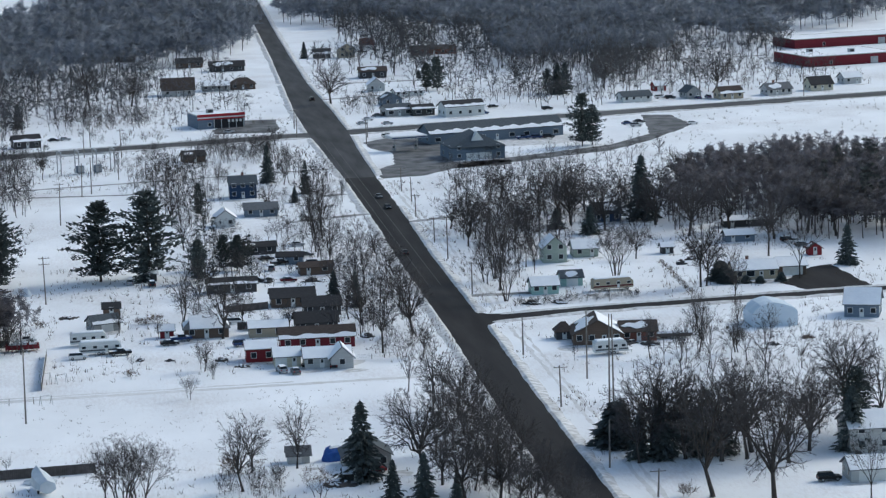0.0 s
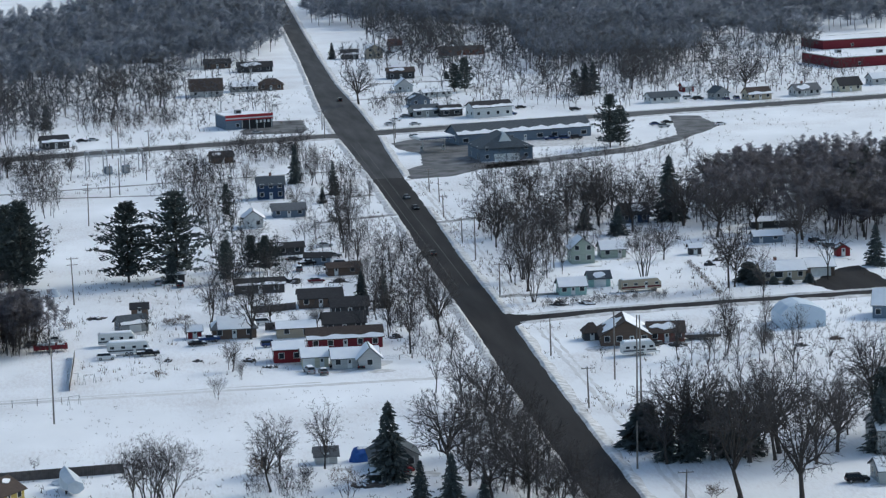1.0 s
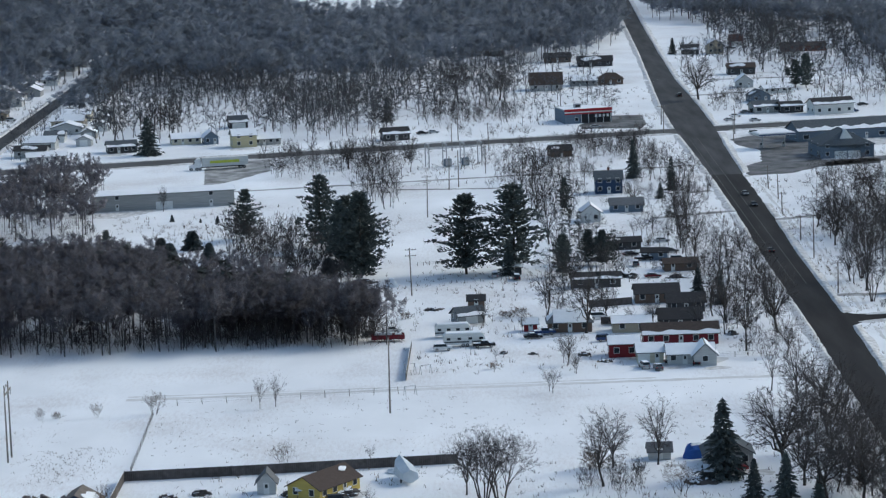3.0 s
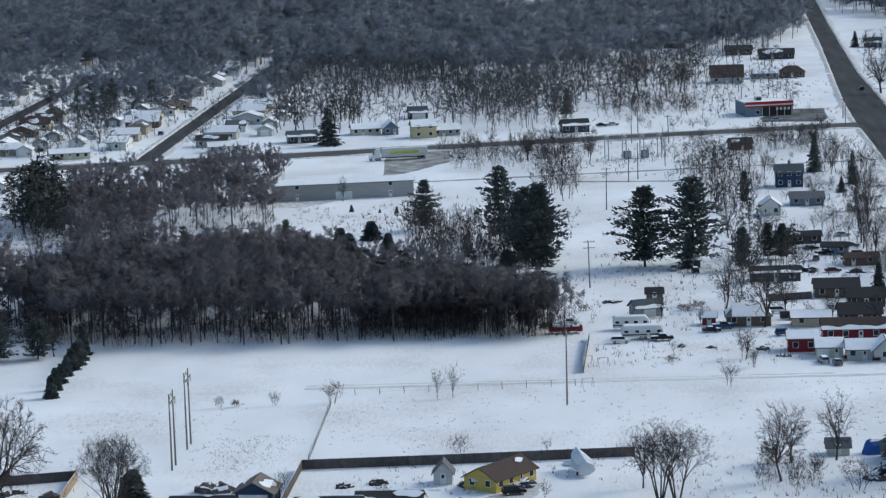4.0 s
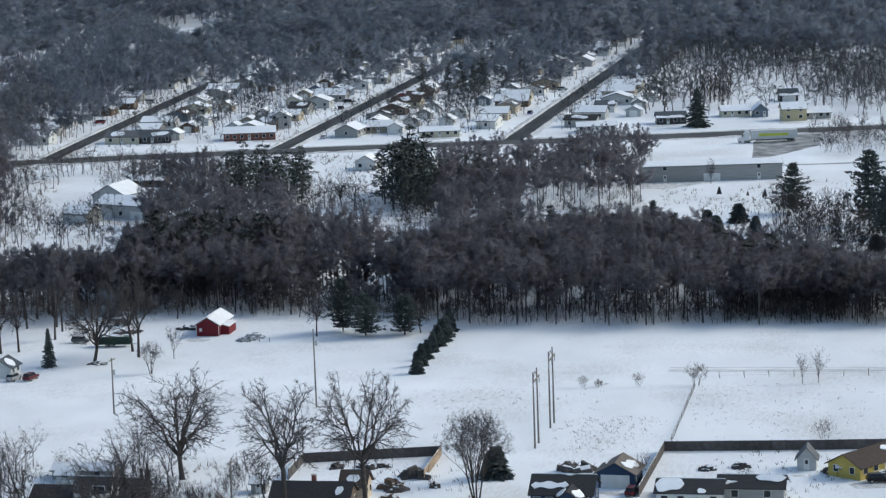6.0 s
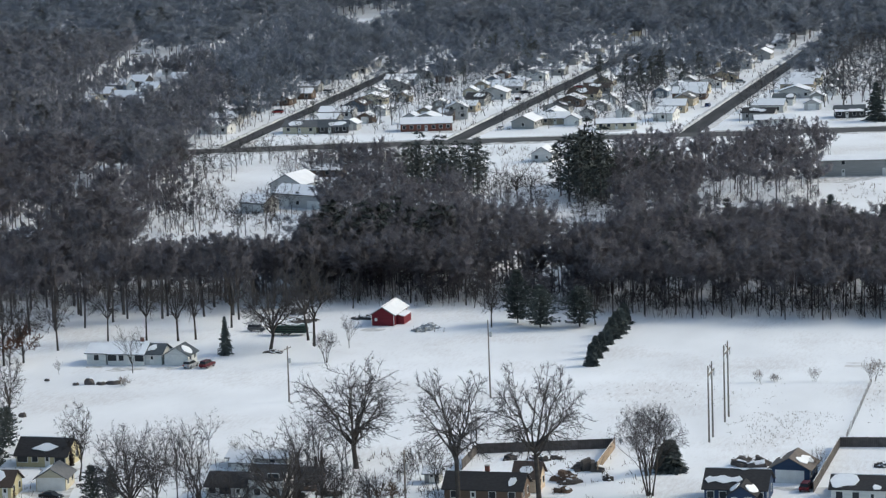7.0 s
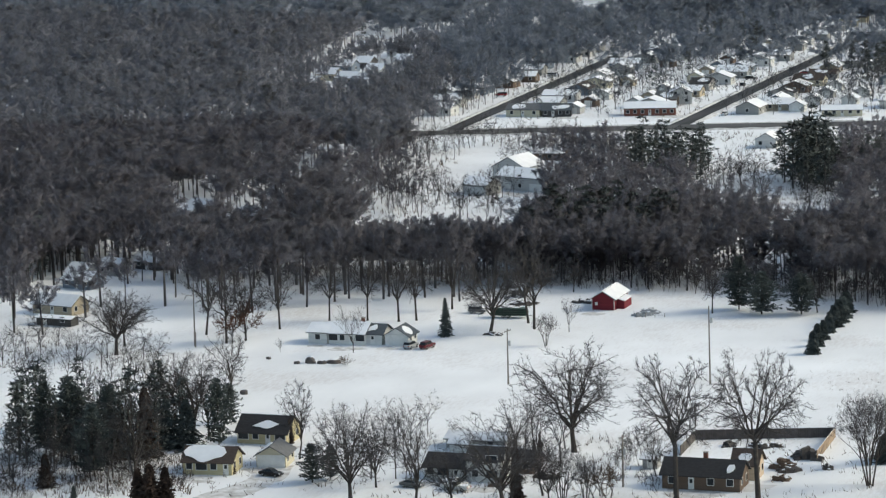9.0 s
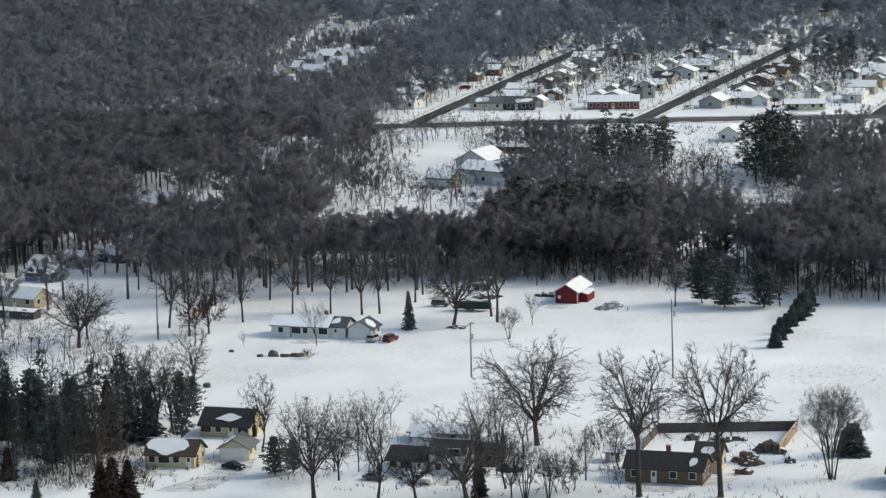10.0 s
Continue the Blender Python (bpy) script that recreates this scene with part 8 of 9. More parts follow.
tree(0.9, 1168.9, 'oak_3', 18.4, 244)
tree(96.5, 1140.4, 'oak_0', 18.1, 12)
tree(256.5, 1232.5, 'maple_0', 14.8, 62)
tree(249.3, 1121.4, 'oak_2', 16.9, 337)
tree(172.9, 719.0, 'fork_1', 14.7, 318)
tree(146.1, 678.1, 'fork_0', 17.4, 227)
tree(147.8, 679.2, 'oak_1', 15.0, 125, 0.80)
tree(127.8, 692.1, 'stems_0', 16.3, 150)
tree(99.3, 705.1, 'stems_1', 15.8, 20)
tree(97.3, 672.1, 'stems_2', 13.0, 69)
tree(110.3, 710.6, 'thin_0', 8.0, 200)
tree(96.0, 701.7, 'maple_1', 11.4, 6)
tree(172.0, 683.0, 'thin_1', 21.8, 245)
tree(103.0, 471.3, 'maple_2', 23.9, 272)
tree(112.5, 465.8, 'oak_3', 24.4, 286, 0.90)
tree(139.3, 517.6, 'oak_0', 18.4, 140, 0.80)
tree(133.0, 514.3, 'maple_1', 11.8, 124)
tree(122.6, 589.9, 'maple_3', 9.8, 242, 0.70)
tree(132.9, 620.4, 'maple_0', 11.5, 18, 0.60)
tree(141.4, 618.0, 'maple_1', 10.9, 125, 0.60)
tree(118.7, 603.9, 'thin_0', 7.5, 250)
tree(100.6, 595.9, 'thin_1', 4.9, 137)
tree(99.0, 473.1, 'shrub_0', 3.0, 79)
tree(13.6, 647.1, 'maple_0', 5.2, 146, 0.70)
tree(49.9, 757.5, 'snowshrub_1', 4.6, 150)
tree(47.8, 783.6, 'thin_0', 5.5, 252, 1.30)
tree(37.0, 488.2, 'snowshrub_0', 6.1, 311, 1.40)
tree(43.1, 645.9, 'maple_3', 8.5, 243)
tree(-27.1, 644.5, 'maple_2', 7.1, 265)
tree(-24.4, 637.0, 'thin_0', 4.5, 330)
tree(-13.5, 667.9, 'shrub_1', 1.9, 309, 1.60)
tree(10.2, 666.3, 'shrub_0', 2.0, 60, 1.80)
tree(13.5, 667.6, 'shrub_1', 2.3, 8, 1.80)
tree(23.3, 508.9, 'shrub_0', 5.2, 64)
tree(9.0, 932.0, 'thin_1', 14.8, 153)
tree(-15.6, 940.7, 'maple_2', 13.9, 144, 0.70)
tree(-36.8, 955.5, 'maple_0', 11.3, 273, 0.90)
tree(73.9, 479.2, 'maple_1', 10.0, 172, 0.70)
tree(-28.5, 666.2, 'maple_0', 9.3, 314)
tree(-16.4, 960.5, 'oak_1', 7.0, 151, 0.90)
tree(-36.4, 954.7, 'oak_0', 8.2, 271, 0.90)
tree(-41.9, 723.7, 'maple_2', 12.4, 13)
tree(-89.7, 864.6, 'maple_0', 8.7, 237, 0.60)
tree(-194.2, 819.5, 'oak_2', 10.9, 179)
tree(95.1, 509.4, 'pine_1', 9.0, 184, 0.60)
tree(96.3, 502.1, 'spruce_0', 8.9, 349, 1.10)
tree(94.4, 514.4, 'juniper_1', 8.4, 302, 1.80)
tree(100.2, 501.1, 'spruce_1', 9.9, 67, 1.10)
tree(104.7, 502.3, 'pine_0', 11.5, 18, 0.80)
tree(109.6, 505.8, 'pine_1', 11.6, 1, 0.90)
tree(135.4, 499.3, 'spruce_0', 12.6, 129)
tree(139.3, 511.5, 'pine_0', 13.4, 283)
tree(73.5, 468, 'oak_1', 13.5, 40, 0.9)
tree(75.5, 459, 'maple_2', 12.5, 120, 1.0)
tree(70.5, 461, 'oak_3', 13.0, 200, 0.9)
tree(74.5, 449, 'oak_0', 12.0, 300, 0.9)
tree(76.0, 480, 'maple_0', 10.5, 75, 1.0)
tree(74.8, 503, 'oak_2', 11.0, 10, 0.8)
tree(75.6, 521, 'maple_3', 10.5, 222, 1.0)
tree(76.2, 537, 'maple_1', 9.5, 140, 1.0)
tree(75.4, 566, 'maple_2', 9.0, 60, 1.0)
# yard trees beside the main road
tree(140.4, 523.5, 'fork_1', 19.4, 210, 1.05)
tree(129.7, 508.4, 'maple_2', 15.7, 40, 0.95)
tree(144.4, 512.9, 'maple_3', 20.1, 130, 0.70)
tree(129.0, 464.2, 'thin_0', 13.5, 80)
tree(107.6, 501.6, 'spruce_1', 10.2, 20, 0.80)
tree(112.6, 502.2, 'spruce_0', 8.6, 290, 0.95)
tree(136.1, 595.2, 'maple_1', 7.9, 60, 0.90)
tree(129.9, 602.6, 'maple_0', 6.9, 200, 0.90)
tree(51.9, 769.9, 'snowshrub_0', 4.4, 183, 0.93)
tree(61.5, 818.2, 'maple_0', 17.0, 238, 0.65)
tree(59.0, 762.3, 'maple_1', 18.3, 332, 0.63)
tree(62.5, 780.1, 'maple_0', 20.0, 80, 0.60)
tree(60.1, 733.8, 'maple_0', 15.7, 190, 0.79)
tree(26.8, 741.7, 'pine_1', 8.3, 126, 1.10)
tree(37.5, 750.9, 'pine_1', 7.2, 278, 1.46)
tree(28.0, 642.6, 'maple_0', 16.2, 293, 1.09)
tree(33.5, 656.3, 'maple_1', 10.9, 6, 0.92)
tree(62.1, 689.2, 'maple_1', 10.7, 208, 0.87)
tree(70.5, 636.0, 'oak_2', 16.5, 93, 0.80)
tree(60.4, 650.5, 'maple_3', 12.6, 81, 0.79)
tree(74.4, 754.8, 'maple_0', 7.3, 71, 1.70)
tree(75.4, 724.2, 'maple_3', 8.5, 64, 1.70)
tree(22.5, 822.1, 'maple_1', 13.1, 0, 0.85)
tree(24.2, 776.0, 'maple_0', 13.2, 107, 0.89)
tree(24.7, 914.8, 'maple_1', 10.6, 84, 0.73)
tree(39.5, 895.0, 'maple_1', 11.4, 148, 0.60)
tree(60.6, 902.1, 'maple_2', 10.5, 101, 0.88)
tree(75.1, 858.4, 'maple_1', 8.7, 93, 0.67)
tree(60.8, 860.0, 'spruce_0', 5.0, 196, 1.14)
tree(51.5, 843.4, 'maple_2', 9.0, 11, 1.27)
tree(27.3, 701.8, 'maple_2', 11.3, 212, 1.16)
tree(58.1, 659.0, 'maple_1', 9.9, 74, 1.03)
tree(71.4, 671.4, 'maple_2', 13.0, 33, 1.24)
tree(98.1, 687.5, 'maple_2', 21.5, 154, 0.71)
tree(139.2, 725.0, 'maple_0', 10.7, 305, 1.39)
tree(148.6, 652.1, 'maple_2', 15.7, 33, 0.60)
tree(100.0, 759.0, 'maple_2', 10.6, 181, 1.31)
tree(134.2, 816.4, 'maple_2', 14.5, 246, 1.48)
tree(136.5, 811.9, 'maple_2', 11.9, 94, 1.38)
tree(121.7, 847.6, 'maple_3', 11.8, 241, 1.70)
tree(135.3, 770.3, 'spruce_0', 8.3, 29, 1.49)
tree(172.2, 826.2, 'fork_1', 16.9, 11, 1.07)
tree(128.0, 782.8, 'spruce_1', 6.0, 206, 1.56)
tree(130.6, 832.8, 'maple_0', 11.6, 281, 1.17)
tree(99.5, 792.2, 'maple_3', 9.0, 187, 1.59)
tree(118.6, 792.8, 'maple_3', 12.1, 296, 1.32)
tree(128.3, 597.6, 'maple_0', 14.0, 231, 0.79)
tree(135.6, 595.6, 'maple_0', 9.3, 92, 0.92)
tree(116.5, 592.9, 'maple_1', 10.8, 60, 0.67)

# ---- woods ----
for x0, y0, x1, y1, r in ((-310, 597, -297, 626, 7), (-316, 619, -310, 642, 6), (-329, 730, -312, 690, 6), (-313, 730, -297, 690, 6), (-325, 803, -309, 765, 5), (-328, 834, -313, 800, 4), (-286, 812, -290, 885, 7), (-426, 1034, -404, 1035, 11), (-408, 1040, -418, 1147, 12)):
    KEEP_CLEAR.append((x0, y0, x1, y1, r))  # small glades
forest([(-188, 737), (-166, 729), (-155, 703), (-135, 696), (-129, 660), (-172, 657)], 6.6, 11, 16, 'near', 127, wide=1.2, label='dense dark bare wood west of the belt')
forest([(-195, 762), (-173, 758), (-189, 822), (-204, 827), (-207, 810)], 8, 9, 13, 'open', 116, wide=1.1, label='bare trees and snow behind the belt of wood')
forest([(-158, 720), (-131, 726), (-142, 779), (-169, 783)], 6, 7, 11, 'open', 160, wide=1.0, label='thin young trees on a snowy slope')
forest([(-150, 744), (-131, 745), (-140, 823), (-166, 822)], 6.4, 9, 13, 'near', 161, wide=1.1, label='bare wood on snow between the pines and the belt')
forest([(-166, 820), (-137, 812), (-104, 814), (-113, 884), (-146, 905), (-183, 905)], 7.4, 9, 13, 'near', 47, wide=1.2, label='thin bare wood on snow south of the highway')
forest([(-175, 797), (-103, 804), (-113, 884), (-192, 884)], 7, 3, 6, 'brush', 133, wide=1.0, label='undergrowth in the thin wood')
forest([(-178, 801), (-163, 798), (-169, 834), (-179, 860), (-189, 852)], 5.6, 11, 21, 'pines', 48, wide=1.15, label='group of tall dark pines')
forest([(-166, 822), (-150, 822), (-158, 864), (-174, 864)], 10, 11, 15, 'pines', 135, wide=1.0, label='dark pines in the thin wood')
forest([(-230, 818), (-205, 819), (-209, 845), (-219, 868), (-240, 860)], 6, 9, 17, 'pines', 49, wide=1.2, label='group of tall dark pines by the highway')
forest([(-211, 746), (-191, 747), (-207, 810), (-227, 803)], 6.5, 9, 13, 'near', 136, wide=1.1, label='bare trees below the pines')
forest([(-206, 645), (-165, 645), (-177, 702), (-189, 721), (-226, 722), (-221, 691)], 5.2, 12, 17, 'near', 44, wide=1.2, label='dark thick wood behind the red barn')
forest([(-213, 670), (-176, 669), (-184, 708), (-224, 715)], 6.0, 13, 18, 'pines', 45, wide=1.2, label='dark pines behind the red barn')
forest([(-390, 624), (-296, 637), (-268, 638), (-195, 644), (-199, 658), (-214, 661), (-255, 660), (-284, 738), (-454, 731)], 7.6, 13, 17, 'grove', 43, wide=1.2, label='dense bare wood behind the farmyard')
forest([(-298, 637), (-164, 643), (-128, 635), (-127, 656), (-295, 653)], 3.3, 3, 7, 'brush', 122, wide=1.0, label='undergrowth along the edge of the wood')
forest([(-453, 728), (-283, 735), (-314, 819), (-354, 883), (-383, 876), (-513, 827)], 7.4, 12, 16, 'near', 76, wide=1.45, label='wide grey-brown bare forest')
# woods by and beyond the highway get the twig colour with some haze
forest([(-509, 821), (-350, 876), (-317, 825), (-305, 825), (-326, 900), (-531, 856)], 7, 13, 16, 'near', 95, leafmat=HALF_HAZE_TWIG, wide=1.4, label='bare forest beside the highway')
forest([(-303, 819), (-293, 831), (-292, 880), (-297, 900), (-327, 897)], 6.6, 9, 12, 'open', 162, wide=1.1, label='thin bare trees by the highway')
forest([(-280, 729), (-237, 731), (-255, 792), (-278, 799), (-307, 805)], 7.6, 9, 13, 'open', 96, wide=1.0, label='bare trees standing in a snowy clearing')
forest([(-293, 844), (-291, 883), (-269, 897), (-251, 883), (-261, 918), (-310, 911)], 6.2, 7, 11, 'open', 163, wide=1.0, label='bare trees by the highway')
forest([(-531, 879), (-383, 919), (-432, 1038), (-458, 1164), (-482, 1266), (-711, 1347), (-796, 1325)], 9.6, 12, 17, 'far', 77, leafmat=HALF_HAZE_TWIG, wide=1.45, label='wide grey-brown bare forest beyond the highway')
forest([(-385, 923), (-326, 938), (-356, 1044), (-433, 1223), (-452, 1152), (-432, 1038)], 6.2, 9, 13, 'far', 164, leafmat=HALF_HAZE_TWIG, wide=1.0, label='low bare trees round a far clearing')
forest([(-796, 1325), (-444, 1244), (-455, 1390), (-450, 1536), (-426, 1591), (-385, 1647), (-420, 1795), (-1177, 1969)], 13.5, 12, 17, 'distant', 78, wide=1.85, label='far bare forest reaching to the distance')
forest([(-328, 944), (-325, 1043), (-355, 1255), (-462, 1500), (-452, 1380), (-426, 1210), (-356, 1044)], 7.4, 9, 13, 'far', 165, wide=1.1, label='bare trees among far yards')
forest([(-406, 883), (-380, 911), (-499, 1402), (-720, 1430)], 50, 13, 17, 'pines', 79, wide=1.2, label='scattered dark pines rising from the forest')
forest([(-254, 657), (-211, 660), (-227, 712), (-276, 714)], 5.2, 5, 8, 'near', 166, wide=1.4, label='low young wood behind the farmyard trees')
forest([(-382, 894), (-333, 916), (-387, 1093), (-421, 1002)], 7, 3, 6, 'brush', 167, label='low brush before a far clearing')
forest([(-299, 645), (-198, 653), (-210, 696), (-267, 692), (-331, 716)], 5, 5, 8, 'near', 168, wide=1.4, label='young understorey behind the farmyard trees')
forest([(-197, 650), (-130, 643), (-138, 683), (-208, 687)], 5, 5, 8, 'near', 169, wide=1.4, label='young understorey behind the red barn')
forest([(-278, 838), (-234, 826), (-255, 904), (-299, 918)], 7, 6, 10, 'open', 170, label='bare trees round the workshops')
forest([(-128, 632), (-14, 634), (-22, 652), (-60, 655), (-70, 690), (-100, 730), (-140, 730), (-150, 660)], 5.6, 12, 16, 'near', 41, wide=1.15, label='dense bare wood with a straight edge along the snowy field')
forest([(-128, 655), (-30, 652), (-62, 690), (-95, 735), (-140, 735)], 15, 11, 15, 'pines', 42, label='dark pines scattered through the bare wood')
forest([(-64, 636), (-16, 636), (-22, 666), (-40, 688), (-66, 690)], 5, 9, 12, 'near', 147, wide=1.25, label='dark bare wood by the red trailer')
forest([(-64, 636), (-16, 636), (-22, 666), (-40, 688), (-66, 690)], 4.2, 4, 8, 'brush', 159, wide=1.2, label='dense undergrowth by the red trailer')
forest([(-60, 655), (-22, 652), (-33, 672), (-58, 708), (-92, 748), (-108, 740), (-70, 690)], 6, 10, 13, 'near', 146, wide=1.25, label='dark bare wood behind the straight edge')
forest([(-61, 734), (-29, 705), (-31, 779), (-54, 813), (-66, 804)], 6, 6, 11, 'brush', 50, label='bare thicket beside the pines')
forest([(-144, 939), (-115, 935), (-107, 867), (-134, 871)], 6.5, 8, 12, 'near', 51, label='thin bare trees behind the warehouse')
forest([(-63, 927), (-21, 935), (-22, 988), (-66, 984)], 7, 5, 9, 'brush', 52, label='bare scrub along the highway')
forest([(-31, 854), (-17, 849), (-19, 972), (-34, 977)], 5.5, 7, 12, 'open', 53, label='bare trees beside the pines')
forest([(11, 931), (22, 837), (32, 799), (39, 936), (23, 957)], 6, 7, 12, 'open', 54, label='thin bare trees behind the pines')
forest([(26, 955), (66, 957), (69, 1001), (42, 1006)], 6, 5, 9, 'brush', 55, label='bare scrub south of the highway')
forest([(55, 902), (76, 894), (72, 939), (58, 944)], 6, 7, 11, 'open', 56, label='bare trees by the main road')
forest([(53, 636), (58, 628), (70, 631), (77, 658), (78, 725), (71, 756), (63, 739), (53, 665)], 7.5, 8, 12, 'fine', 58, label='bare trees along the main road')
forest([(98, 662), (128, 666), (130, 673), (99, 669)], 1.5, 1.2, 2.3, 'brush', 131, label='snowy leafless hedge along the side street')
forest([(19, 660), (33, 671), (42, 701), (45, 774), (25, 780)], 7, 6, 10, 'fine', 59, label='bare yard trees among dark houses')
forest([(59, 479), (72, 476), (73, 506), (73, 556), (68, 536)], 7.5, 4, 8, 'brush', 61, label='thick bare brush along the road')
forest([(19, 488), (31, 485), (31, 503), (21, 505)], 3.5, 3, 5, 'brush', 62, label='leafless brush in the snow')
forest([(76, 475), (85, 473), (87, 511), (88, 541), (87, 552), (82, 517)], 2.8, 2, 4.5, 'brush', 63, wide=1.2, label='leafless brush beside the road')
forest([(98, 778), (115, 737), (125, 791), (128, 863), (110, 882)], 7, 8, 12, 'open', 65, wide=1.45, label='dense bare trees by the houses')
forest([(124, 791), (157, 770), (174, 847), (145, 870), (133, 848)], 6.8, 8, 13, 'open', 66, wide=1.5, label='open bare wood behind the houses')
forest([(157, 779), (215, 718), (266, 852), (220, 883), (178, 856)], 6.6, 9, 14, 'near', 67, wide=1.55, label='dense bare wood east of the town')
forest([(198, 765), (220, 737), (249, 831), (218, 842)], 10, 12, 16, 'pines', 68, label='dark evergreens inside the wood')
forest([(107, 884), (137, 860), (154, 909), (188, 912), (195, 949), (119, 922)], 8, 5, 9, 'open', 69, label='bare trees below the loop drive')
forest([(60, 478), (79, 474), (80, 513), (83, 564), (82, 601), (80, 602)], 5, 2.5, 5, 'brush', 137, label='bare roadside brush')
forest([(109, 557), (149, 547), (172, 631), (138, 641)], 9, 2, 4, 'brush', 138, label='bare bushes in snowy yards')
forest([(92, 730), (154, 740), (174, 847), (112, 882)], 8, 2.5, 5, 'brush', 139, label='undergrowth among the trees')
forest([(-6, 1088), (68, 988), (76, 894), (60, 790), (18, 804), (4, 949)], 12, 2.5, 6, 'brush', 140, label='saplings and brush on the snow')
forest([(53, 636), (57, 608), (72, 604), (76, 708), (73, 776)], 7, 3, 6, 'brush', 141, label='brush along the main road')
forest([(49, 773), (67, 767), (79, 936), (65, 942)], 10, 3, 6, 'brush', 142, label='saplings beside the main road')
forest([(115, 586), (145, 578), (152, 608), (121, 617)], 11, 8, 12, 'fine', 70, label='thin bare yard trees')
forest([(-277, 513), (-238, 520), (-254, 546), (-283, 559), (-303, 562)], 6.5, 5, 9, 'fine', 71, wide=1.1, label='bare thicket in the snow')
forest([(-184, 454), (-173, 488), (-176, 496), (-193, 488)], 6, 6, 10, 'fine', 72, label='bare trees in snowy yards')
forest([(-131, 453), (-121, 455), (-134, 487), (-137, 477)], 5, 5, 8, 'brush', 73, label='bare scrub in a snowy yard')
forest([(-234, 431), (-210, 436), (-224, 468), (-250, 462)], 6, 8, 13, 'fine', 74, label='open trees with brown undergrowth')
forest([(-245, 452), (-213, 463), (-220, 478), (-228, 488), (-260, 482)], 5.8, 10, 15, 'pines', 128, label='dark pines beside snowy yards')
forest([(-263, 486), (-217, 496), (-225, 515), (-274, 508)], 12, 8, 12, 'fine', 129, label='bare trees behind the dark pines')
forest([(-234, 431), (-205, 442), (-217, 467), (-249, 460)], 3.6, 2, 4, 'brush', 75, wide=1.8, label='brown leafless undergrowth on snow')
forest([(-128, 633), (-14, 635), (-24, 655), (-130, 655)], 3.6, 3, 8, 'brush', 121, label='undergrowth along the edge of the wood')
forest([(54, 578), (73, 573), (71, 535), (64, 517), (63, 570)], 8, 10, 14, 'fine', 101, label='bare trees beside the main road')
forest([(94, 503), (125, 495), (129, 510), (101, 517)], 7, 2.5, 5, 'brush', 103, label='undergrowth below the tall trees')
forest([(92, 508), (109, 501), (113, 520), (97, 526)], 7.5, 7, 10, 'pines', 104, label='dark evergreens mixed into the bare trees')
forest([(111, 563), (142, 549), (151, 582), (120, 591)], 12, 10, 14, 'fine', 105, label='bare trees behind the evergreens')
forest([(31, 749), (62, 739), (68, 810), (51, 793), (33, 778)], 10, 8, 13, 'open', 106, label='bare trees among the yards')
forest([(60, 790), (68, 777), (77, 894), (67, 897)], 12, 7, 11, 'open', 107, label='row of tall bare trees near the road')
forest([(108, 883), (145, 857), (154, 909), (114, 916)], 7, 6, 9, 'open', 108, label='dense bare trees by the drive')
forest([(156, 759), (203, 744), (214, 784), (167, 812)], 8, 9, 14, 'open', 109, wide=1.4, label='bare wood behind the ranch house')
forest([(182, 1073), (196, 1057), (212, 1138), (160, 1160), (160, 1114)], 9, 8, 13, 'openfar', 111, label='bare trees beside the highway houses')
forest([(222, 1248), (258, 1260), (282, 1376), (196, 1419), (181, 1239)], 7.5, 11, 15, 'far', 112, label='bare wood behind the highway houses')
forest([(-283, 604), (-252, 595), (-271, 640), (-302, 652), (-301, 636)], 8.5, 13, 17, 'grove', 113, label='bare trees beside the farmyard')
forest([(-257, 606), (-229, 617), (-195, 633), (-205, 655), (-243, 653), (-271, 640)], 8, 14, 18, 'grove', 114, label='tall bare trees at the back of the farmyard')
forest([(-303, 562), (-295, 564), (-285, 593), (-288, 622), (-311, 659), (-346, 645)], 7.5, 11, 16, 'grove', 115, label='bare trees round the wooded lots')
forest([(-183, 451), (-157, 456), (-159, 464), (-186, 460)], 8, 8, 12, 'fine', 117, label='bare trees in front of the houses')
forest([(-168, 479), (-144, 471), (-151, 497), (-169, 493)], 6, 8, 13, 'fine', 118, label='bare trees behind the houses')
forest([(-316, 587), (-320, 613), (-320, 641), (-302, 652), (-317, 685), (-368, 687)], 6, 12, 17, 'near', 123, label='dense bare wood round the wooded lots')
forest([(-330, 615), (-330, 647), (-337, 673), (-363, 678)], 8, 10, 15, 'pines', 124, label='dark evergreens round the wooded lots')
forest([(-132, 1041), (-106, 1073), (-105, 1160), (-66, 1160), (-76, 1348), (-173, 1374)], 9, 10, 15, 'openfar', 125, wide=1.4, label='bare trees behind the highway houses')
forest([(-113, 1043), (-102, 1054), (-108, 1122), (-119, 1114)], 6, 10, 14, 'open', 126, label='brown crowned bare trees by the spruce')
forest([(-380, 955), (-150, 1005), (-145, 1130), (-390, 1130)], 8, 8, 13, 'openfar', 80, label='bare yard trees between the streets')
forest([(-390, 1130), (-145, 1130), (-140, 1400), (-390, 1400)], 9, 9, 14, 'distant', 143, wide=1.3, label='bare yard trees between the far streets')
forest([(-380, 960), (-150, 1010), (-140, 1300), (-390, 1300)], 36, 8, 12, 'pines', 144, label='dark evergreens in the street yards')
forest([(-380, 955), (-150, 1005), (-140, 1130), (-390, 1130)], 12, 2, 4.5, 'brush', 145, label='bushes in the street yards')
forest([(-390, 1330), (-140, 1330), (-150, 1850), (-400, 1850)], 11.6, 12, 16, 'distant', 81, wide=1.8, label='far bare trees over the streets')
forest([(-232, 1100), (-188, 1100), (-188, 1160), (-232, 1160)], 11, 11, 15, 'pines', 82, label='dark evergreens between the streets')
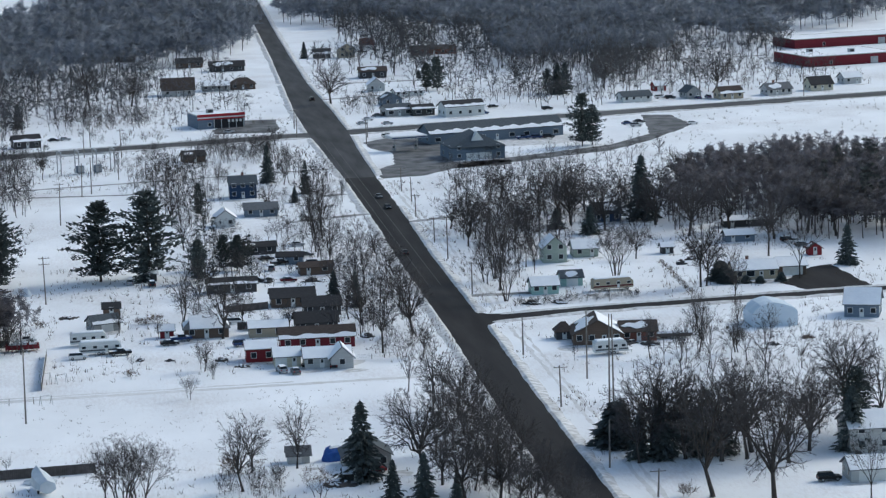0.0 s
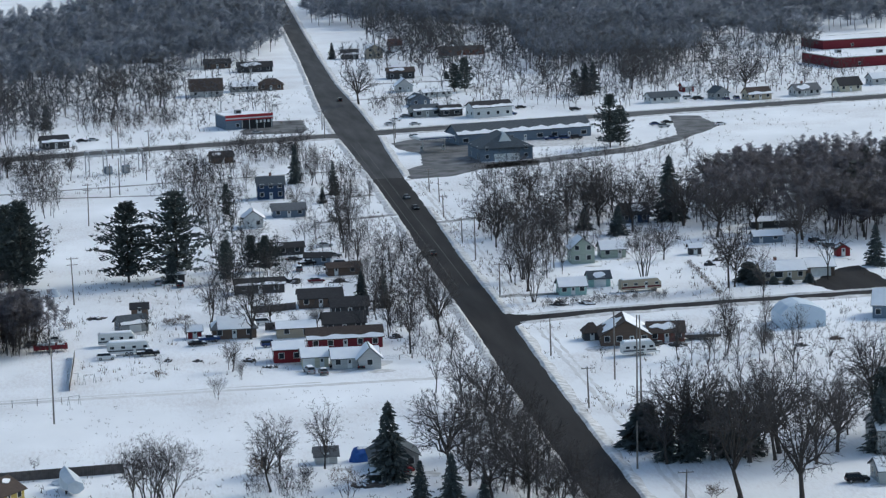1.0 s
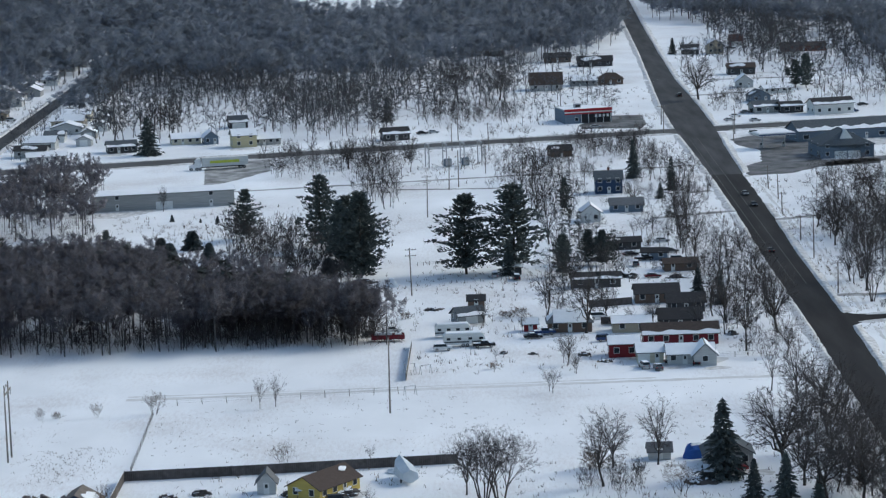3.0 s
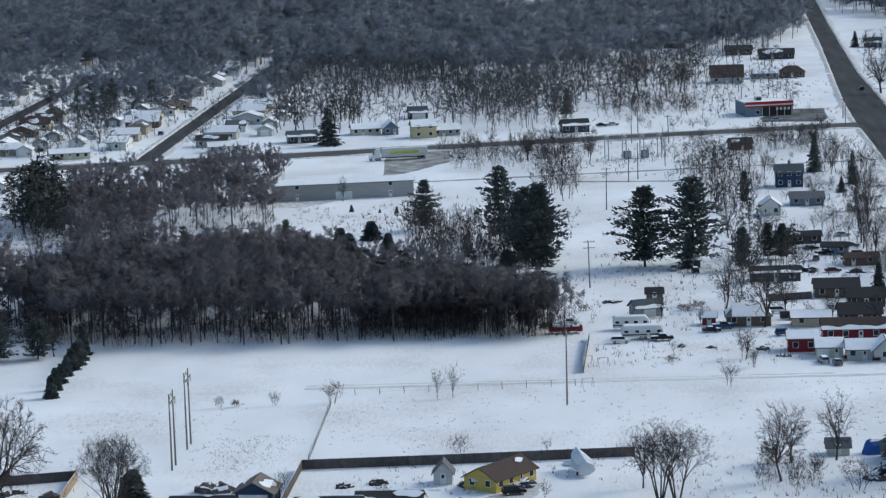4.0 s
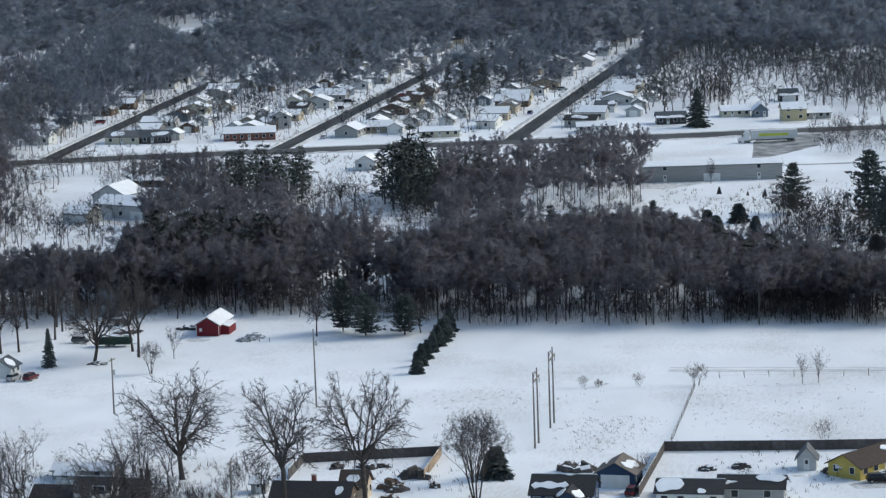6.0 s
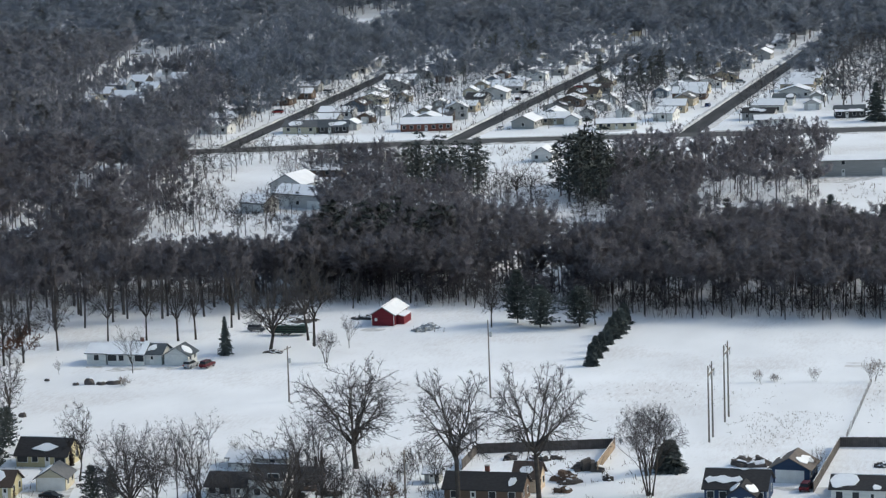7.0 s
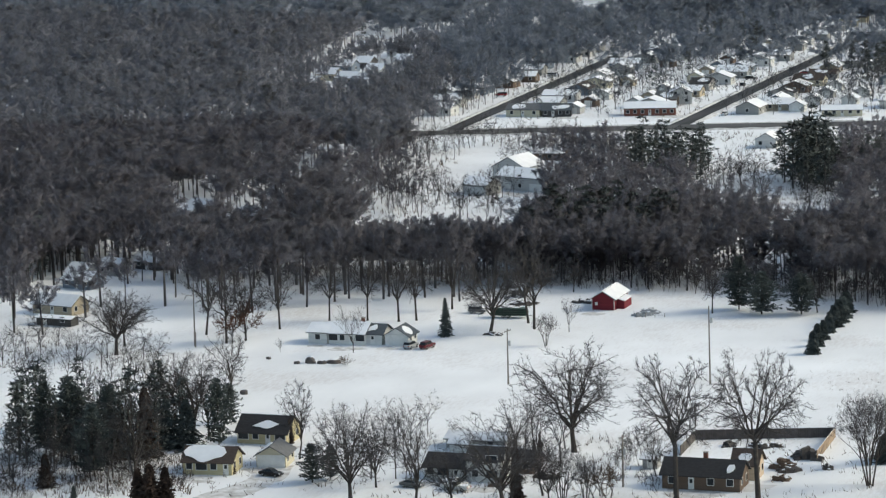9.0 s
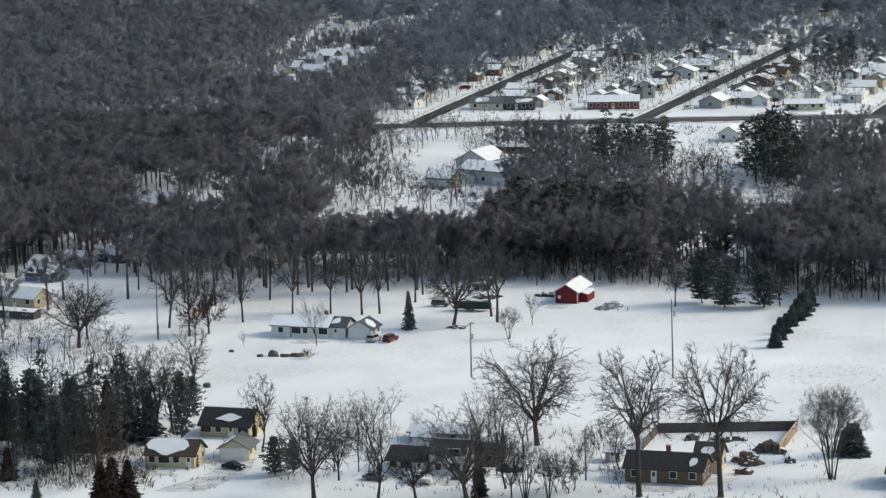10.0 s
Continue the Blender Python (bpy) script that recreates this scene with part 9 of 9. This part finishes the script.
forest([(-312, 1190), (-272, 1190), (-272, 1250), (-312, 1250)], 13, 11, 14, 'pines', 83, label='dark evergreens between the streets')
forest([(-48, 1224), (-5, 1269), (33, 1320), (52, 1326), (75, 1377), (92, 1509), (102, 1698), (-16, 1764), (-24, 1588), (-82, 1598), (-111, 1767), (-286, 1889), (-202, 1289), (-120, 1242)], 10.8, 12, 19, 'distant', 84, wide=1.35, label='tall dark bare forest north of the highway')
forest([(-69, 1094), (28, 1136), (33, 1306), (-5, 1269), (-72, 1222)], 9, 9, 14, 'openfar', 85, wide=1.2, label='open bare wood on snow')
forest([(-14, 1082), (27, 1075), (27, 1125), (-12, 1141)], 6, 4, 7, 'brush', 86, label='bare scrub beside the highway')
forest([(-23, 1039), (-70, 1048), (-77, 1158), (-44, 1196), (-20, 1104)], 7.5, 9, 14, 'openfar', 87, label='bare trees north of the highway')
forest([(106, 1561), (196, 1419), (258, 1370), (300, 1333), (320, 1291), (342, 1381), (383, 1397), (458, 1521), (115, 1715)], 11.5, 13, 17, 'distant', 88, wide=1.4, label='far grey-brown bare forest')
forest([(129, 1320), (216, 1172), (248, 1236), (287, 1374), (201, 1453), (153, 1440)], 10, 10, 15, 'openfar', 89, wide=1.3, label='open bare trees on snow')
forest([(205, 1152), (233, 1164), (253, 1263), (225, 1276)], 7, 9, 13, 'openfar', 90, label='bare trees behind the houses')
forest([(290, 1245), (307, 1237), (335, 1349), (317, 1358)], 8, 12, 15, 'openfar', 91, label='bare trees by the red building')
forest([(86, 1229), (124, 1265), (145, 1229), (158, 1337), (134, 1365), (104, 1332)], 10, 9, 14, 'openfar', 97, label='bare trees among the houses')
forest([(84, 1082), (112, 1102), (116, 1143), (90, 1132)], 9, 6, 9, 'brush', 98, label='bare saplings by the main road')
forest([(205, 1124), (298, 1112), (324, 1207), (222, 1221)], 11, 7, 12, 'open', 154, wide=1.2, label='bare trees between the highway houses')
forest([(107, 1093), (181, 1094), (190, 1147), (112, 1145)], 12, 6, 10, 'open', 155, wide=1.2, label='bare trees between the shops')
forest([(243, 1211), (296, 1187), (315, 1263), (283, 1342)], 11, 9, 13, 'openfar', 99, label='bare trees on a snowy slope')
forest([(-23, 1825), (464, 1540), (620, 1808), (-34, 2102)], 24, 14, 18, 'distant', 92, wide=2.4, label='forest closing the distance')
forest([(-1200, 1850), (-100, 1950), (-100, 2200), (-1300, 2200)], 44, 15, 20, 'distant', 93, wide=3.2, label='forest closing the distance')
forest([(110, 2050), (700, 2000), (800, 2250), (100, 2250)], 44, 15, 20, 'distant', 94, wide=3.2, label='forest closing the distance')
forest([(-256, 809), (-226, 801), (-208, 744), (-226, 741)], 6.4, 9, 13, 'near', 180, wide=1.1, label='bare wood beside the workshops')
forest([(-444, 1033), (-383, 1004), (-352, 974), (-415, 967)], 6.5, 5, 8, 'far', 181, leafmat=HALF_HAZE_TWIG, wide=1.1, label='bare trees before a far clearing')
forest([(-470, 1493), (-380, 1472), (-439, 1720), (-560, 1750)], 12, 12, 16, 'distant', 182, wide=1.6, label='far bare forest behind the streets')
forest([(-104, 1045), (-25, 1036), (-29, 1202), (-117, 1217)], 11, 8, 13, 'openfar', 183, wide=1.2, label='bare yard trees north of the highway')
forest([(-262, 798), (-225, 796), (-244, 870), (-270, 876)], 6.6, 9, 14, 'near', 184, wide=1.1, label='bare wood by the highway')
forest([(133, 1400), (300, 1350), (247, 1090), (130, 1160)], 15, 9, 14, 'openfar', 185, wide=1.3, label='bare trees among the highway houses')
forest([(-56, 1500), (60, 1480), (68, 1060), (-30, 1070)], 15, 8, 13, 'openfar', 186, wide=1.3, label='bare trees behind the filling station')
forest([(20, 640), (56, 640), (66, 770), (28, 800)], 9, 1.5, 4, 'brush', 187, wide=1.2, label='weeds and brush among the dark yards')
forest([(126, 1406), (158, 1332), (202, 1700), (129, 1732)], 9, 10, 15, 'openfar', 188, wide=1.4, label='bare wood east of the main road')
forest([(23, 690), (40, 690), (45, 770), (27, 790)], 11, 6, 10, 'pines', 189, label='dark pines among the yards')
forest([(-232, 428), (-207, 434), (-228, 478), (-262, 486)], 5.5, 1.5, 3.5, 'brush', 190, leafmat=STEM, wide=1.5, label='brown brush under the pines')
forest([(60, 640), (76, 640), (76, 760), (58, 780)], 9, 7, 11, 'open', 191, wide=1.1, label='bare trees along the main road')
forest([(94, 690), (106, 676), (124, 745), (142, 800), (102, 810)], 9, 8, 13, 'fine', 192, wide=1.1, label='bare trees round the green house')
forest([(-286, 743), (-269, 746), (-316, 872), (-333, 871)], 7.5, 8, 13, 'near', 193, wide=1.1, label='bare trees at the edge of the workshop clearing')

# ---- weeds that poke out of the snow ----
weeds([(-18, 905), (78, 920), (78, 1015), (-18, 1000)], 3.2, 0.6, 1.5, 300, 'dry weeds between the track and the highway')
weeds([(-30, 1035), (76, 1050), (80, 1200), (20, 1190), (-30, 1100)], 4, 0.6, 1.6, 301, 'dry weeds round the store')
weeds([(98, 1080), (320, 1130), (330, 1260), (150, 1350), (98, 1250)], 6, 0.8, 2.0, 302, 'weeds and saplings in snowy lots')
weeds([(180, 950), (340, 985), (330, 1075), (215, 1050)], 5.5, 0.4, 1.2, 303, 'dry weeds on a snowy slope')
weeds([(88.5, 470), (97, 470), (97, 900), (91, 900)], 1.9, 0.3, 0.9, 304, 'dry grass along the road verge')
weeds([(70, 480), (78, 480), (80, 900), (72, 900)], 2.2, 0.4, 1.2, 305, 'dry grass along the road verge')
weeds([(-14, 596), (74, 606), (78, 800), (-10, 790)], 3.3, 0.4, 1.3, 306, 'dry weeds in snowy yards')
weeds([(96, 545), (165, 545), (200, 700), (190, 790), (96, 790)], 3.4, 0.4, 1.3, 307, 'dry weeds in snowy yards')
weeds([(96, 790), (230, 850), (200, 940), (96, 900)], 4, 0.6, 1.6, 308, 'brambles in the open wood')
weeds([(-100, 503), (-62, 512), (-62, 540), (-100, 535)], 1.5, 0.2, 0.5, 309, 'stubble in the field')
weeds([(-62, 520), (60, 530), (60, 585), (-62, 575)], 3.2, 0.15, 0.45, 310, 'stubble in the field')
weeds([(-140, 545), (-62, 540), (-62, 566), (-140, 560)], 3.2, 0.15, 0.4, 311, 'stubble in the field')
weeds([(-110, 735), (-20, 700), (-15, 870), (-110, 865)], 3.2, 0.5, 1.6, 312, 'dry weeds and saplings in the clearing')
weeds([(-40, 650), (-8, 650), (-8, 720), (-40, 730)], 3, 0.4, 1.2, 313, 'dry weeds by the wood edge')
weeds([(-310, 735), (-245, 735), (-240, 930), (-300, 925)], 3.2, 0.6, 1.8, 314, 'dry weeds in the snowy clearing')
weeds([(-240, 735), (-140, 735), (-115, 870), (-150, 930), (-235, 940)], 3.0, 0.6, 1.8, 315, 'dry weeds and saplings in the gully')
weeds([(-370, 955), (-150, 1000), (-150, 1320), (-380, 1300)], 5.2, 0.8, 2.2, 316, 'bushes and weeds in the street yards')
weeds([(-255, 425), (-200, 438), (-215, 470), (-262, 462)], 1.5, 0.6, 1.7, 317, 'brown undergrowth under the trees')
weeds([(-215, 438), (-88, 450), (-92, 500), (-225, 492)], 2.8, 0.4, 1.3, 318, 'dry weeds in snowy yards')
weeds([(-60, 470), (75, 470), (72, 520), (-60, 512)], 3.2, 0.3, 1.1, 319, 'dry weeds in snowy yards')
weeds([(-300, 515), (-240, 520), (-258, 556), (-308, 562)], 2.2, 0.4, 1.2, 320, 'brown scrub in the snow')
